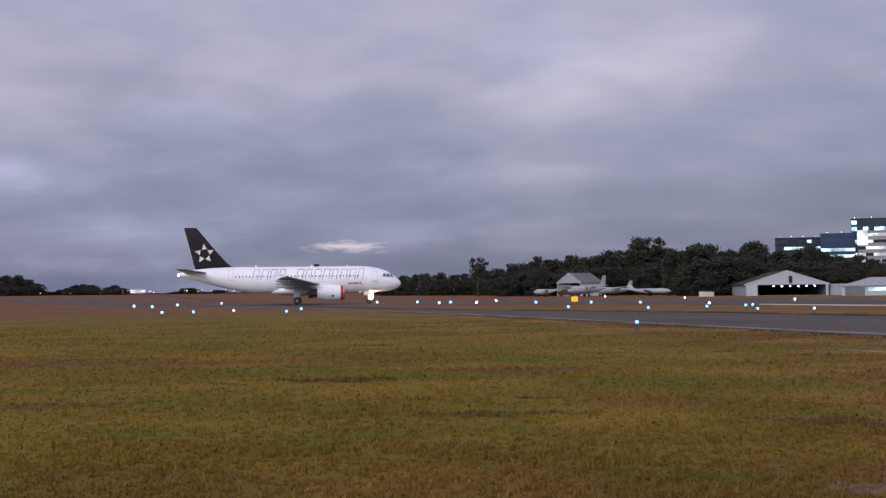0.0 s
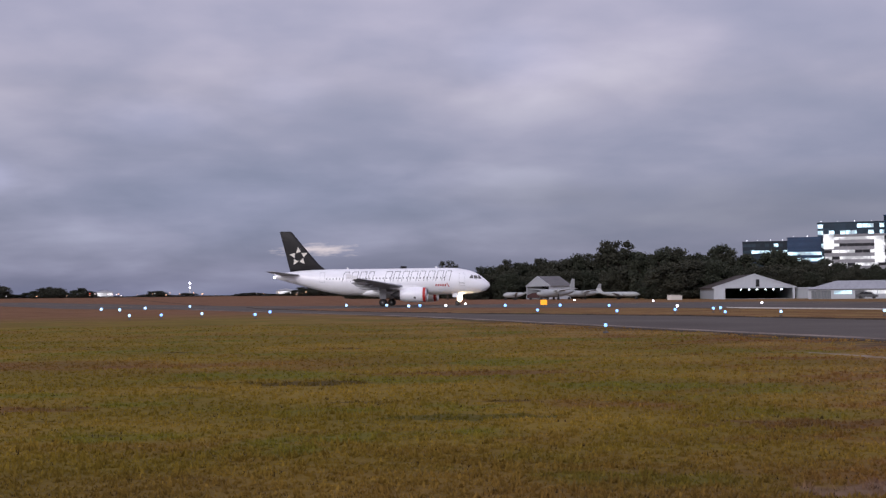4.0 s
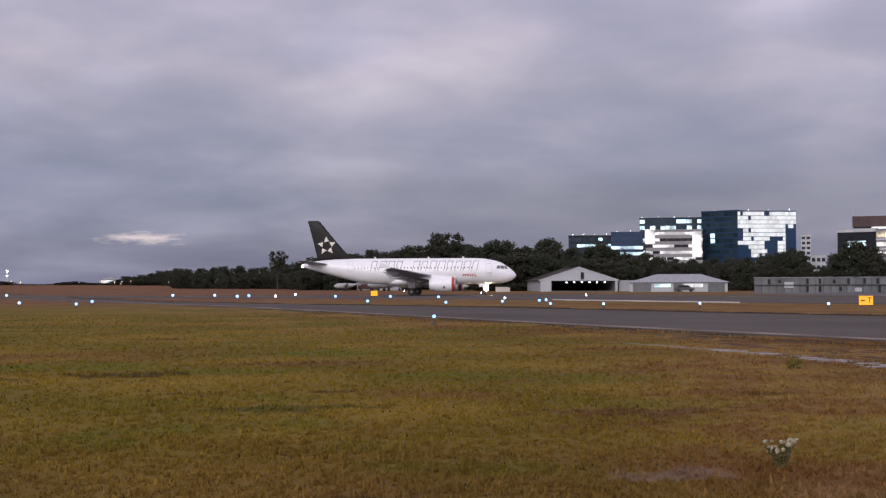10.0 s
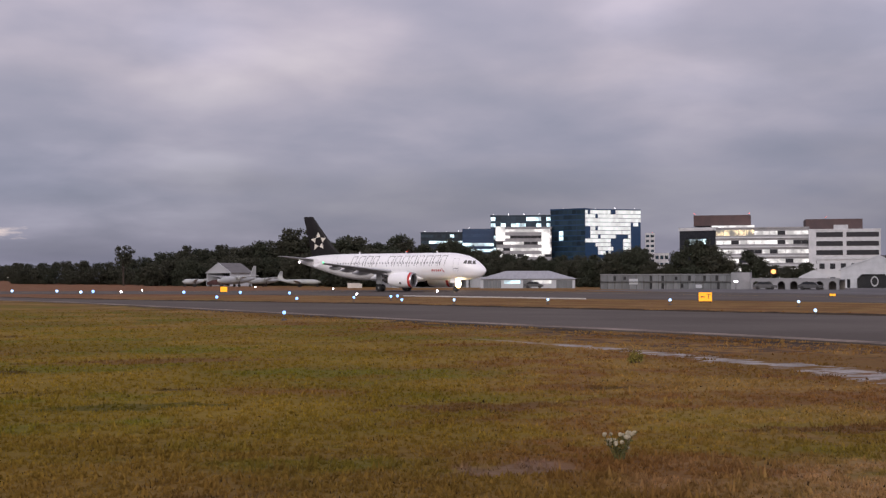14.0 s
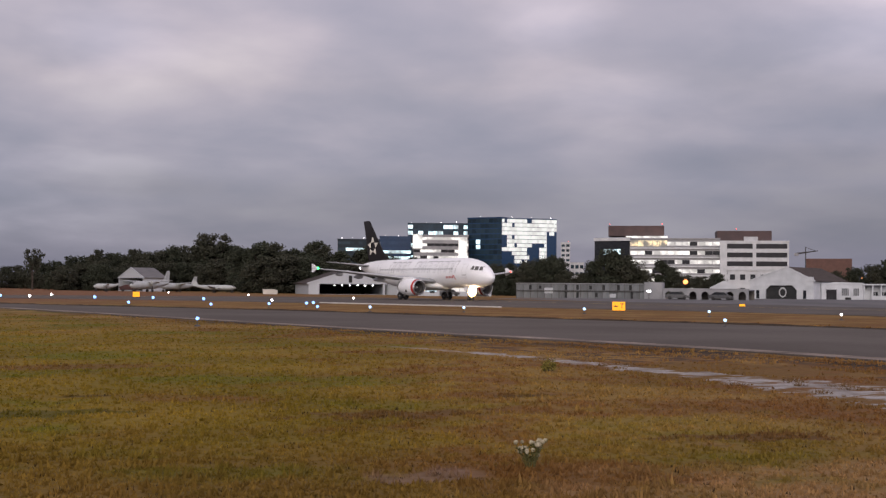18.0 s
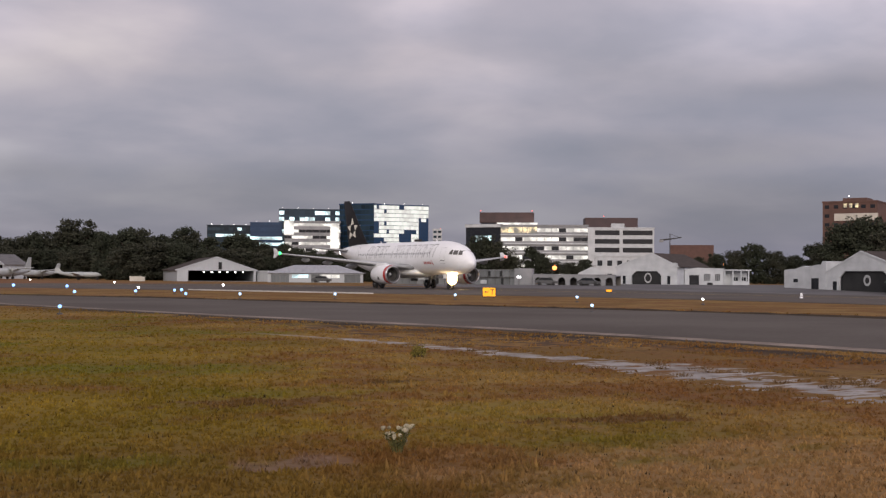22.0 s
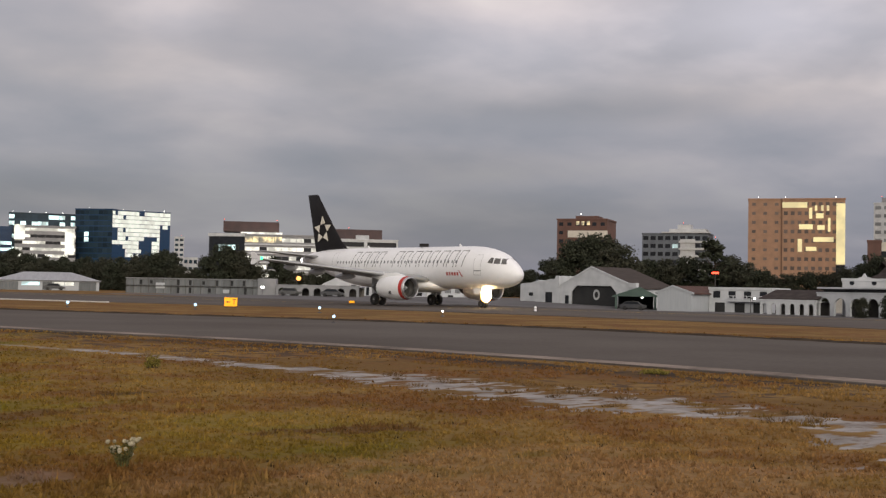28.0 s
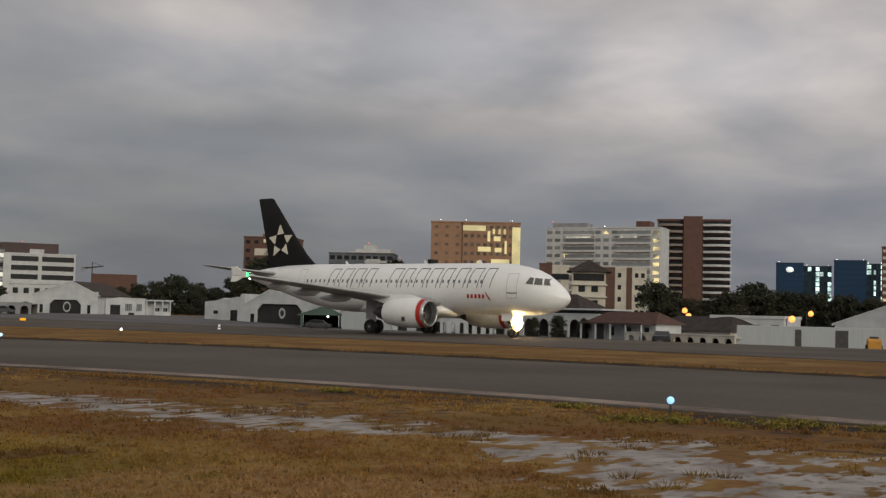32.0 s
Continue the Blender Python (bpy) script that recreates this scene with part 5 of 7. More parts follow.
    part("wall", prism([(0, -1), (w, -1), (w, 5.1), (w * 0.92, 5.2), (w * 0.88, 4.5), (w * 0.8, 4.6), (w * 0.55, 4.1), (w * 0.48, 4.35), (w * 0.25, 3.75), (w * 0.18, 3.8), (0, 3.6)], 0, 5), STUCCO, sw)
    part("door", boxed(w * 0.66, w * 0.83, -0.05, 0.05, -0.6, 2.1, 0.02), GLASSD, sw, "dark doorway")
    part("window", boxed(w * 0.23, w * 0.34, -0.05, 0.05, 1.3, 1.95, 0.02), GLASSD, sw, "small dark window")
    # green shed
    fr, w = front(47.05, 205, 48.98, 205)
    g = gabled("green_shed", fr, GREENM, ROOFG, "dark green open shed with a lamp under its roof", w, 8, 2.3, 3.6, (w * 0.05, w * 0.95, 2.2), 0.6, category="shed", base=0.8)
    part("shed_lamp", ball(bmesh.new(), (w * 0.66, -0.25, 2.0), 0.20, 10, 0.6), L_WHITE, g, "glowing white lamp")
    # white metal shed
    fr, w = front(49.02, 198, 50.6, 195)
    gabled("metal_shed", fr, STEELW, ROOFR, "pale corrugated metal shed with low red roof", w, 12, 3.0, 3.95, None, 0.45, category="shed", base=1.2)
    # villa with balconies
    fr, w = front(51.4, 200, 54.2, 196)
    v = hall("villa", fr, STUCCO, "white two-storey villa with balconies and dark openings", w, 8, 3.9, ROOFR, 0.0, "house", base=1.2, bays=4, win=(1.2, 2.3, 1.1))
    # flat near-black sheets stand for the shade in the porch
    for x in (0.1, 0.42, 0.72):
        part("porch_opening", boxed(w * x, w * (x + 0.16), -0.06, 0.05, -0.5, 1.55, 0.02), SHADE, v, "near-black sheet for the shade in a porch")
    part("balcony", boxed(w * 0.34, w * 0.95, -0.9, 0, 1.75, 1.92, 0.02), STUCCO, v)
    for i in range(9):
        part("baluster", boxed(w * 0.35 + i * w * 0.072, w * 0.35 + i * w * 0.072 + 0.1, -0.88, -0.78, 1.92, 2.6), STUCCO, v)
    part("handrail", boxed(w * 0.34, w * 0.95, -0.92, -0.74, 2.6, 2.7, 0.02), STUCCO, v)
    # arcades
    fr, w = front(53.7, 186, 56.15, 182)
    arcade("tiled_arcade", fr, "white arcade under a dark tiled roof", w, 2.1, 6, 5, STUCCO, ROOFD, "arcades", base=1.2, k=0.55)
    fr, w = front(56.2, 184, 61.2, 170)
    a2 = arcade("long_arcade", fr, "long white arcade with flat roof and dark window band", w, 3.3, 7, 7, STUCCO, None, "arcades", base=1.2, k=0.72)
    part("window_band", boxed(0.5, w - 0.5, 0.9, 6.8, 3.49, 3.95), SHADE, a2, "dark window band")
    part("roof_slab", boxed(-0.3, w + 0.3, 0.3, 7.2, 3.95, 4.2, 0.03), STUCCO, a2)
    fr, w = front(57.0, 214, 60.3, 205)
    hall("tiled_hall", fr, CREAM, "large house under a tall dark tiled roof", w, 12, 3.6, ROOFD, 3.4, "house", base=1.4, bays=0)
    fr, w = front(57.3, 190, 59.2, 188)
    rh = hall("roof_house", fr @ pose(0, 0, 2.0), STUCCO, "small white rooftop house with two round windows and a curved crest", w, 5, 3.5, bays=0, base=3.0)
    for x in (0.22, 0.72):
        part("round_window", rod(bmesh.new(), (w * x, -0.06, 2.95), (w * x, 0.05, 2.95), 0.36, seg=16), GLASSD, rh)
    part("crest", prism([(w * 0.30, 3.5), (w * 0.70, 3.5), (w * 0.62, 3.75), (w * 0.55, 3.85), (w * 0.51, 4.35), (w * 0.49, 4.35), (w * 0.45, 3.85), (w * 0.38, 3.75)], -0.1, 0.25), STUCCO, rh, "curved white crest")
    fr, w = front(60.7, 166, 63.9, 156)
    hs = hall("tiled_house", fr, STUCCO, "white house under low red tiled roofs", w, 4.5, 2.3, ROOFR, 1.5, "house", base=1.3, bays=4, win=(0.9, 0.6, 1.2), doors=((2.0, 3.4),))
    part("porch_roof", prism([(w * 0.05, 2.15), (w * 0.98, 2.15), (w * 0.98, 2.3), (w * 0.05, 2.3)], -2.2, -0.02), ROOFR, hs)
    for i in range(5):
        part("porch_post", boxed(w * (0.07 + 0.22 * i), w * (0.07 + 0.22 * i) + 0.18, -2.1, -1.9, -1.0, 2.14), STUCCO, hs)
    fr, w = front(62.5, 157, 67.5, 145)
    arcade("garden_wall", fr, "low pale wall with round arches", w, 1.05, 9, 6, CREAM, None, "arcades", base=0.6, k=0.62)
    fr, w = front(62.9, 172, 67.3, 160)
    hall("dark_roofed_hall", fr, CREAM, "long house under a dark tiled roof", w, 10, 1.6, ROOFD, 1.9, "house", base=0.8, bays=0)
    fr, w = front(66.4, 168, 69.7, 165)
    bh = hall("block_house", fr, STUCCO, "white flat-roofed block with a band of windows", w, 8, 3.6, base=1.0, bays=4, win=(1.2, 1.5, 1.0))
    fr, w = front(67.6, 146, 74.6, 146)
    gw = hall("grey_hall", fr, STEELW, "long pale grey metal hall with dark doors", w, 5, 2.45, base=0.6, parapet=False, doors=((w * 0.37, w * 0.41), (w * 0.62, w * 0.70)))
    for i in range(9):
        part("seam", boxed(w * i / 9 + 0.2, w * i / 9 + 0.26, -0.012, 0.02, -0.3, 2.4), STEELW, gw)
    fr, w = front(71.9, 175, 76.5, 170)
    gabled("gable_house", fr, STUCCO, ROOFG, "white house with a wide low gable", w, 12, 2.9, 5.6, None, 0.55, category="house", base=1.3)
    # tower house with dark pyramid roof
    fr, w = front(59.9, 238, 61.5, 238)
    tw = thing("tower_house", fr, "cream tower house with dark pyramid roof", "house")
    ht = 12.2
    part("wall", boxed(0, w, 0, w, -1.2, ht, 0.05), CREAM, tw)
    for z in (9.3, 6.9, 4.1):
        part("cornice", boxed(-0.35, w + 0.35, -0.55, w + 0.35, z, z + 0.28, 0.05), CREAM, tw)
    # the gallery's shade is a near-black band on the solid wall
    part("gallery_band", boxed(0.3, w - 0.3, -0.06, 0.02, 10.2, 11.6, 0.02), SHADE, tw, "near-black band for the shade in a gallery")
    bm = bmesh.new()
    rod(bm, (w / 2, w / 2, ht - 0.2), (w / 2, w / 2, ht + 2.3), w * 0.94, 0.1, 4)
    bmesh.ops.rotate(bm, verts=bm.verts[:], cent=(w / 2, w / 2, 0), matrix=Matrix.Rotation(radians(45), 3, "Z"))
    part("roof", bm, ROOFD, tw)
    for z in (2.2, 5.2, 8.0, 10.2):
        for x in (0.2, 0.58):
            part("window", boxed(w * x, w * x + 1.3, -0.05, 0.05, z, z + 1.2, 0.02), GLASSD, tw)
    fr, w = front(58.4, 246, 59.9, 246)
    hall("side_house", fr, CREAM, "cream house under a big brown roof beside the tower", w, 10, 4.7, ROOFB, 5.2, "house", base=1.4, bays=3, win=(0.9, 1.6, 1.1))
    fr, w = front(58.95, 266, 59.75, 266)
    hall("back_house", fr, CREAM, "tall cream house with dark window band behind the tower house", w, 8, 14.3, base=1.6, bays=3, win=(1.3, 11.2, 1.3))
    fr, w = front(58.35, 264, 58.95, 264)
    hall("brown_stack", fr, BRICK, "brown brick stair block behind the houses", w, 3, 14.6, base=1.6)
    fr, w = front(61.3, 262, 63.4, 262)
    ap = hall("apartment_house", fr, CREAM, "cream and brown apartment house with small windows", w, 12, 13.9, base=1.6, bays=0)
    for a, c in ((0.0, 0.30), (0.56, 0.68)):
        part("brown_bay", boxed(w * a, w * c, -0.18, -0.02, -1, 14.0, 0.03), BRICK, ap, "brown brick bay")
    for z in (1.0, 3.8, 6.6, 9.2, 11.8):
        for x in (0.36, 0.74, 0.88):
            part("window", boxed(w * x, w * x + 0.75, -0.06, 0.04, z, z + 1.0, 0.02), GLASSD, ap)


build_apron_side()


# ================= town behind =================
def floors_block(name, fr, w, depth, h, wall, label, floors, bays, pane, lit=None, lit_share=0.0, band=0.5, fill=0.7, base=3.0, roof_edge=0.5, category="building", group=""):
    """A building of storeys; every window is a pane of its own, some of them lit."""
    b = thing(name, fr, label, category, group)
    part("wall", boxed(0, w, 0, depth, -base, h, 0.05), wall, b)
    if roof_edge:
        part("roof_edge", boxed(-0.2, w + 0.2, -0.2, depth + 0.2, h - 0.1, h + roof_edge, 0.05), wall, b)
    fh, bw = h / floors, w / bays
    proto, lit_proto = None, None
    for i in range(floors):
        for j in range(bays):
            is_lit = lit and random.random() < (lit_share(i, j) if callable(lit_share) else lit_share)
            m = pose((j + 0.5) * bw, -0.06, i * fh + fh * (1 - band) / 2)
            src = lit_proto if is_lit else proto
            if src is None:
                src = part("window", boxed(-bw * fill / 2, bw * fill / 2, 0, 0.16, 0, fh * band), lit if is_lit else pane, b, "lit window" if is_lit else "")
                src.matrix_basis = m
                if is_lit:
                    lit_proto = src
                else:
                    proto = src
            else:
                again(src, m)
    return b


def roof_box(b, x0, x1, y0, y1, z0, z1, mat, name="roof_house"):
    return part(name, boxed(x0, x1, y0, y1, z0, z1, 0.05), mat, b)


def mast_lamp(b, x, y, z, mat):
    bm = rod(bmesh.new(), (x, y, z), (x, y, z + 0.7), 0.07)
    m = part("mast", bm, DARKM, b)
    part("lamp", ball(bmesh.new(), (x, y, z + 0.75), 0.16, 8), mat, m, "glowing lamp")


def build_town():
    D = 700.0
    up = lambda el, d=D: EYE + d * math.tan(radians(el))
    # stepped glass office complex
    fr, w = front(15.5, D, 17.5, D)
    g = floors_block("glass_offices_low", fr, w, 20, up(2.28), GLASSB, "dark low glass office wing with lit storeys", 8, 10, GLASSB, W_COOL, lambda i, j: 0.85 if i == 6 else (0.4 if i == 5 else 0.12), 0.45, 0.94)
    for x in (0.1, 0.35, 0.62, 0.9):
        mast_lamp(g, w * x, 1, up(2.30), L_WHITE)
    fr, w = front(17.5, D - 4, 19.0, D - 4)
    g = floors_block("glass_offices_blue", fr, w, 24, up(2.42), BLUEG, "blue glass office wing with lit lower storeys", 9, 6, BLUEG, W_COOL, lambda i, j: 0.95 if i in (5, 6) else 0.0, 0.5, 0.97)
    for x in (0.2, 0.6):
        mast_lamp(g, w * x, 1, up(2.44), L_WHITE)
    fr, w = front(18.85, D - 2, 21.75, D - 2)
    g = floors_block("glass_offices_mid", fr, w, 26, up(3.07), GLASSB, "tall glass offices with scattered lit windows", 11, 12, GLASSB, W_COOL, lambda i, j: (0.5 if i == 9 else 0.28), 0.6, 0.92)
    for x in (0.05, 0.3, 0.55, 0.8):
        mast_lamp(g, w * x, 1, up(3.09), L_WHITE)
    fr, w = front(19.12, D - 22, 21.75, D - 22)
    g = floors_block("white_offices", fr, w, 16, up(2.52, D - 22), CONCD, "white office front with brightly lit storeys", 9, 8, GLASSD, W_WHITE, lambda i, j: 0.72 if i > 3 and not (i in (6, 7) and 2 <= j <= 5) else 0.3, 0.45, 0.97)
    part("white_bay", boxed(-0.4, w * 0.16, -0.5, -0.1, up(1.9, D - 22), up(2.58, D - 22)), W_WHITE, g, "bright lit bay")
    part("white_bay", boxed(w * 0.82, w * 0.98, -0.5, -0.1, up(1.25, D - 22), up(2.45, D - 22)), W_WHITE, g, "bright lit bay")
    fr, w = front(21.7, D - 6, 23.35, D - 16)
    g = floors_block("glass_tower_dark", fr, w, 30, up(3.32), BLUEG, "dark blue glass tower face", 14, 8, GLASSB, W_COOL, lambda i, j: 0.35 if j == 2 and i > 5 else 0.0, 0.8, 0.94)
    mast_lamp(g, w * 0.35, 1, up(3.34), L_WHITE)
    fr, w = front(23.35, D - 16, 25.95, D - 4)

    # panes that carry the painted sky reflection, against dark ones
    def mirrors_sky(i, j):
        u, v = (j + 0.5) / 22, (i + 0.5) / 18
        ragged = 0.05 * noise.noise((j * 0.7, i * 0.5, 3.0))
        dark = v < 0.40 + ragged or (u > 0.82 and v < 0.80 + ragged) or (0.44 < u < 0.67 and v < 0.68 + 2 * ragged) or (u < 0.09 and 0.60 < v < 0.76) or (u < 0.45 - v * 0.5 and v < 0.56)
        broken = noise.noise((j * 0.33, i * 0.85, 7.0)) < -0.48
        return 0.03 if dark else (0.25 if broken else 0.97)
    g = floors_block("glass_tower_bright", fr, w, 30, up(3.28), BLUEG, "glass tower face, bright sky reflection put in as glow", 18, 22, BLUEG, W_SKY, mirrors_sky, 0.90, 0.985)
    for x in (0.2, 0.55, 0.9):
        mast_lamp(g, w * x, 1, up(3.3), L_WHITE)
    fr, w = front(26.16, 820, 26.6, 820)
    g = floors_block("slim_tower", fr, w, 10, up(2.2, 820), CONC, "slim pale concrete tower far behind", 10, 2, GLASSB)
    mast_lamp(g, w * 0.8, 1, up(2.22, 820), L_RED)
    fr, w = front(26.6, 830, 27.25, 830)
    floors_block("small_white_block", fr, w, 10, up(1.25, 830), CONC, "small white block far behind", 4, 3, GLASSB)
    # long white offices
    D2 = 550.0
    fr, w = front(27.75, D2 + 6, 29.41, D2)
    g = floors_block("white_long_offices_end", fr, w, 22, up(2.43, D2), GLASSD, "dark glazed end of the long offices", 6, 4, GLASSD, W_COOL, 0.08, 0.7, 0.9)
    part("roof_band", boxed(-0.3, w, -0.5, 22, up(2.43, D2) - 1.0, up(2.43, D2) + 0.4, 0.05), STUCCO, g, "white roof band")
    fr, w = front(29.41, D2, 33.57, D2)
    h = up(2.40, D2)
    g = floors_block("white_long_offices", fr, w, 24, h, CONCD, "long white offices with brightly lit storeys", 6, 12, GLASSD, W_WHITE, lambda i, j: 0.0 if (i == 5 and j < 5) else 0.72, 0.42, 0.96)
    for j in range(5):
        part("lit_window", boxed(w * j / 12 + 0.1, w * (j + 1) / 12 - 0.1, -0.12, 0.05, h * 5 / 6 + 0.9, h - 0.6), W_WARM, g, "warm lit window")
    for i in range(6):
        part("floor_edge", boxed(-0.1, w + 0.1, -0.45, -0.02, h * i / 6 - 0.3, h * i / 6 + 0.35, 0.03), STUCCO, g)
    part("sky_light", boxed(-2, w * 0.42, 2, 6, h + 0.5, h + 1.5, 0.1), W_WHITE, g, "bright lit roof storey")
    roof_box(g, -10, w * 0.38, 5, 18, h + 1.6, up(3.06, D2), PINKP)
    for x in (-9.5, w * 0.36):
        mast_lamp(g, x, 5, up(3.06, D2), L_RED)
    fr, w = front(33.57, D2 - 3, 36.66, D2)
    h = up(2.27, D2)
    g = floors_block("white_dark_offices", fr, w, 24, h, STUCCO, "white offices with dark ribbon windows", 6, 2, GLASSD, None, 0, 0.55, 0.9)
    part("white_bay", boxed(-0.2, w * 0.10, -0.5, 0.0, 0, h + 0.5, 0.05), STUCCO, g)
    roof_box(g, -1, w * 0.77, 5, 18, h + 0.5, up(2.80, D2), PINKP)
    roof_box(g, w * 0.36, w * 0.56, 3, 5, h + 0.5, h + 2.4, CONC)
    mast_lamp(g, w * 0.25, 5, up(2.80, D2), L_RED)
    fr, w = front(33.9, 320, 36.2, 320)
    floors_block("white_low_houses", fr, w, 8, up(0.95, 320), STUCCO, "white stepped low house among trees", 2, 5, GLASSD, None, 0, 0.4, 0.5)
    fr, w = front(37.4, 640, 39.4, 640)
    hall("red_roofed_block", fr, BRICK, "long low reddish building behind the trees", w, 14, up(1.5, 640), base=2, parapet=False)
    p = spot(37.39, 600)
    cr = thing("tower_crane", pose(p.x, p.y, p.z, 0, 0, -37), "thin dark tower crane far behind the hangars", "crane")
    hc = up(1.78, 600)
    part("mast", rod(bmesh.new(), (0, 0, -1), (0, 0, hc + 2.6), 0.35, 0.2, 4), DARKM, cr)
    part("jib", rod(bmesh.new(), (-4.8, 0, hc - 0.6), (5.6, 0, hc + 0.8), 0.45, 0.2, 4), DARKM, cr)
    part("counterweight", boxed(-5.2, -3.2, -0.6, 0.6, hc - 1.6, hc - 0.4, 0.05), CONCD, cr)
    part("tie_bar", rod(bmesh.new(), (0, 0, hc + 2.5), (4.6, 0, hc + 0.8), 0.1, 0.1, 4), DARKM, cr)
    # brick tower behind a tree
    fr, w = front(44.25, 450, 46.6, 446)
    h = up(3.42, 450)
    g = floors_block("brick_tower", fr, w, 18, h, BRICK, "brown brick apartment tower with pale bands", 9, 6, GLASSD, W_WARM, 0.06, 0.4, 0.5)
    part("pale_band", boxed(w * 0.22, w + 0.3, -0.4, -0.07, h * 0.77, h * 0.86, 0.05), CREAM, g, "pale balcony band")
    roof_box(g, w * 0.35, w * 0.8, 2, 12, h, h + 1.6, BRICK)
    for x in (0.37, 0.47, 0.58):
        part("lit_window", boxed(w * x + 0.4, w * x + 1.5, -0.12, 0.05, h - 1.9, h - 0.5), W_WARM, g, "warm lit window")
    mast_lamp(g, w * 0.46, 2, h + 1.6, L_WHITE)
    fr, w = front(48.26, 520, 51.33, 516)
    h = up(2.80, 520)
    g = floors_block("grey_apartments", fr, w, 16, h, SLATE, "dark blue-grey apartment block with pale roof storey", 8, 9, GLASSD, W_COOL, 0.03, 0.5, 0.7)
    roof_box(g, w * 0.40, w * 0.95, 2, 12, h + 0.5, h + 2.3, CONC)
    roof_box(g, w * 0.52, w * 0.72, 3, 10, h + 2.3, h + 4.2, CONC)
    part("balcony_bay", boxed(w * 0.58, w * 0.80, -0.8, -0.05, h * 0.45, h * 0.92, 0.05), CONC, g, "pale balconies")
    for i in range(5):
        part("balcony", boxed(w * 0.56, w * 0.98, -1.2, -0.85, h * (0.42 + 0.11 * i), h * (0.42 + 0.11 * i) + 0.9, 0.04), CONC, g, "pale balcony front")
    part("roof_terrace", boxed(w * 0.30, w + 0.6, -0.8, 2.0, h + 0.45, h + 0.95, 0.05), CONC, g, "pale overhanging roof edge")
    mast_lamp(g, w * 0.60, 4, h + 4.2, L_RED)
    mast_lamp(g, w + 2.5, 2, h - 2.0, L_RED)
    # ochre tower with golden stair glazing: the warm sky's reflection is painted as glow
    D3 = 500.0
    fr, w = front(53.11, D3, 54.63, D3)
    h = up(4.43, D3)
    g = floors_block("ochre_wing", fr, w, 30, h, GOLD, "ochre brick tower flank with small windows", 11, 3, PANEB, None, 0, 0.32, 0.32)
    mast_lamp(g, w * 0.3, 1, h + 0.3, L_WHITE)
    fr, w = front(54.63, D3 - 1, 57.38, D3 - 1)
    g = floors_block("ochre_tower", fr, w, 30, h, GOLD, "ochre brick tower with small windows and glowing golden panes", 11, 9, PANEB, None, 0, 0.40, 0.55)
    part("stair_glass", boxed(w * 0.86, w + 0.05, -0.5, 0.02, h * 0.36, h * 0.96, 0.05), W_GOLD, g, "golden glazing, sky reflection put in as glow")
    part("stair_dark", boxed(w * 0.86, w + 0.05, -0.5, 0.02, 0, h * 0.355, 0.05), GLASSD, g, "dark glazing")
    fh = h / 11
    for a, c, z, q in ((0.0, 0.40, 10.1, 0.6), (0.43, 0.48, 8.9, 1.2), (0.54, 0.66, 8.95, 0.55), (0.27, 0.49, 7.75, 0.55), (0.56, 0.68, 7.7, 0.5), (0.73, 0.77, 7.5, 1.5), (0.50, 0.82, 6.4, 0.5), (0.25, 0.32, 5.3, 1.4), (0.38, 0.55, 5.4, 0.45), (0.52, 0.56, 9.75, 0.6), (0.62, 0.66, 9.75, 0.6), (0.71, 0.75, 9.75, 0.6)):
        part("lit_pane", boxed(w * a, w * c, -0.14, 0.05, fh * z, fh * (z + q)), W_GOLD, g, "golden pane, sky reflection put in as glow")
    for x in (0.05, 0.85):
        mast_lamp(g, w * x, 1, h + 0.3, L_WHITE)
    part("podium", boxed(-12, w + 9, -4, 0.0, -2, h * 0.18, 0.1), GOLD, g)
    # pale grey slab
    fr, w = front(58.6, 545, 64.0, 530)
    h = up(4.28, 538)
    g = floors_block("grey_slab", fr, w, 16, h, STUCCO, "pale grey apartment slab with rows of windows and balconies", 12, 14, GREYW, W_WARM, 0.02, 0.42, 0.66)
    for a, c in ((0.17, 0.44), (0.62, 0.92)):
        for i in range(12):
            part("balcony", boxed(w * a, w * c, -1.3, -0.03, h * i / 12 - 0.15, h * i / 12 + 0.75, 0.04), STUCCO, g)
            # no real recess: its shade is a flat grey sheet on the wall
            part("recess", boxed(w * a + 0.3, w * c - 0.3, -0.12, 0.02, h * i / 12 + 0.8, h * i / 12 + 2.3), GREYW, g, "flat grey sheet for the recess shade behind the balcony")
    for a, c in ((0.18, 0.40), (0.66, 0.80)):
        part("lit_window", boxed(w * a, w * c, -0.15, 0.05, h * 11 / 12 - 0.6, h * 11 / 12 + 0.9), W_WHITE, g, "bright lit window strip")
    for i in range(10):
        part("lit_window", boxed(w * 0.94, w * 0.99, -0.4, -0.05, h * (i + 2) / 12 + 0.6, h * (i + 2) / 12 + 2.3), W_WARM, g, "lit stair window")
    roof_box(g, w * 0.05, w * 0.36, 2, 10, h + 0.4, h + 2.6, CONCD)
    roof_box(g, w * 0.78, w * 0.90, 2, 10, h + 0.4, h + 3.2, BRICK)
    mast_lamp(g, w * 0.06, 1, h + 2.4, L_RED)
    mast_lamp(g, w * 0.5, 4, h + 0.4, L_WHITE)
    # red brick tower with round balconies
    D4 = 560.0
    fr, w = front(63.85, D4, 67.2, D4)
    h = up(4.80, D4)
    b = thing("red_tower", fr, "red brick apartment tower with pale curved balconies", "building")
    part("wall", boxed(0, w, 1.5, 22, -3, h - 1.0, 0.05), BRICK, b)
    part("brick_pier", boxed(w * 0.36, w * 0.62, -1.0, 1.5, -3, h + 1.0, 0.1), BRICK, b)
    part("roof_edge", boxed(-0.3, w + 0.3, 1.0, 22, h - 1.0, h - 0.2, 0.05), BRICK, b)
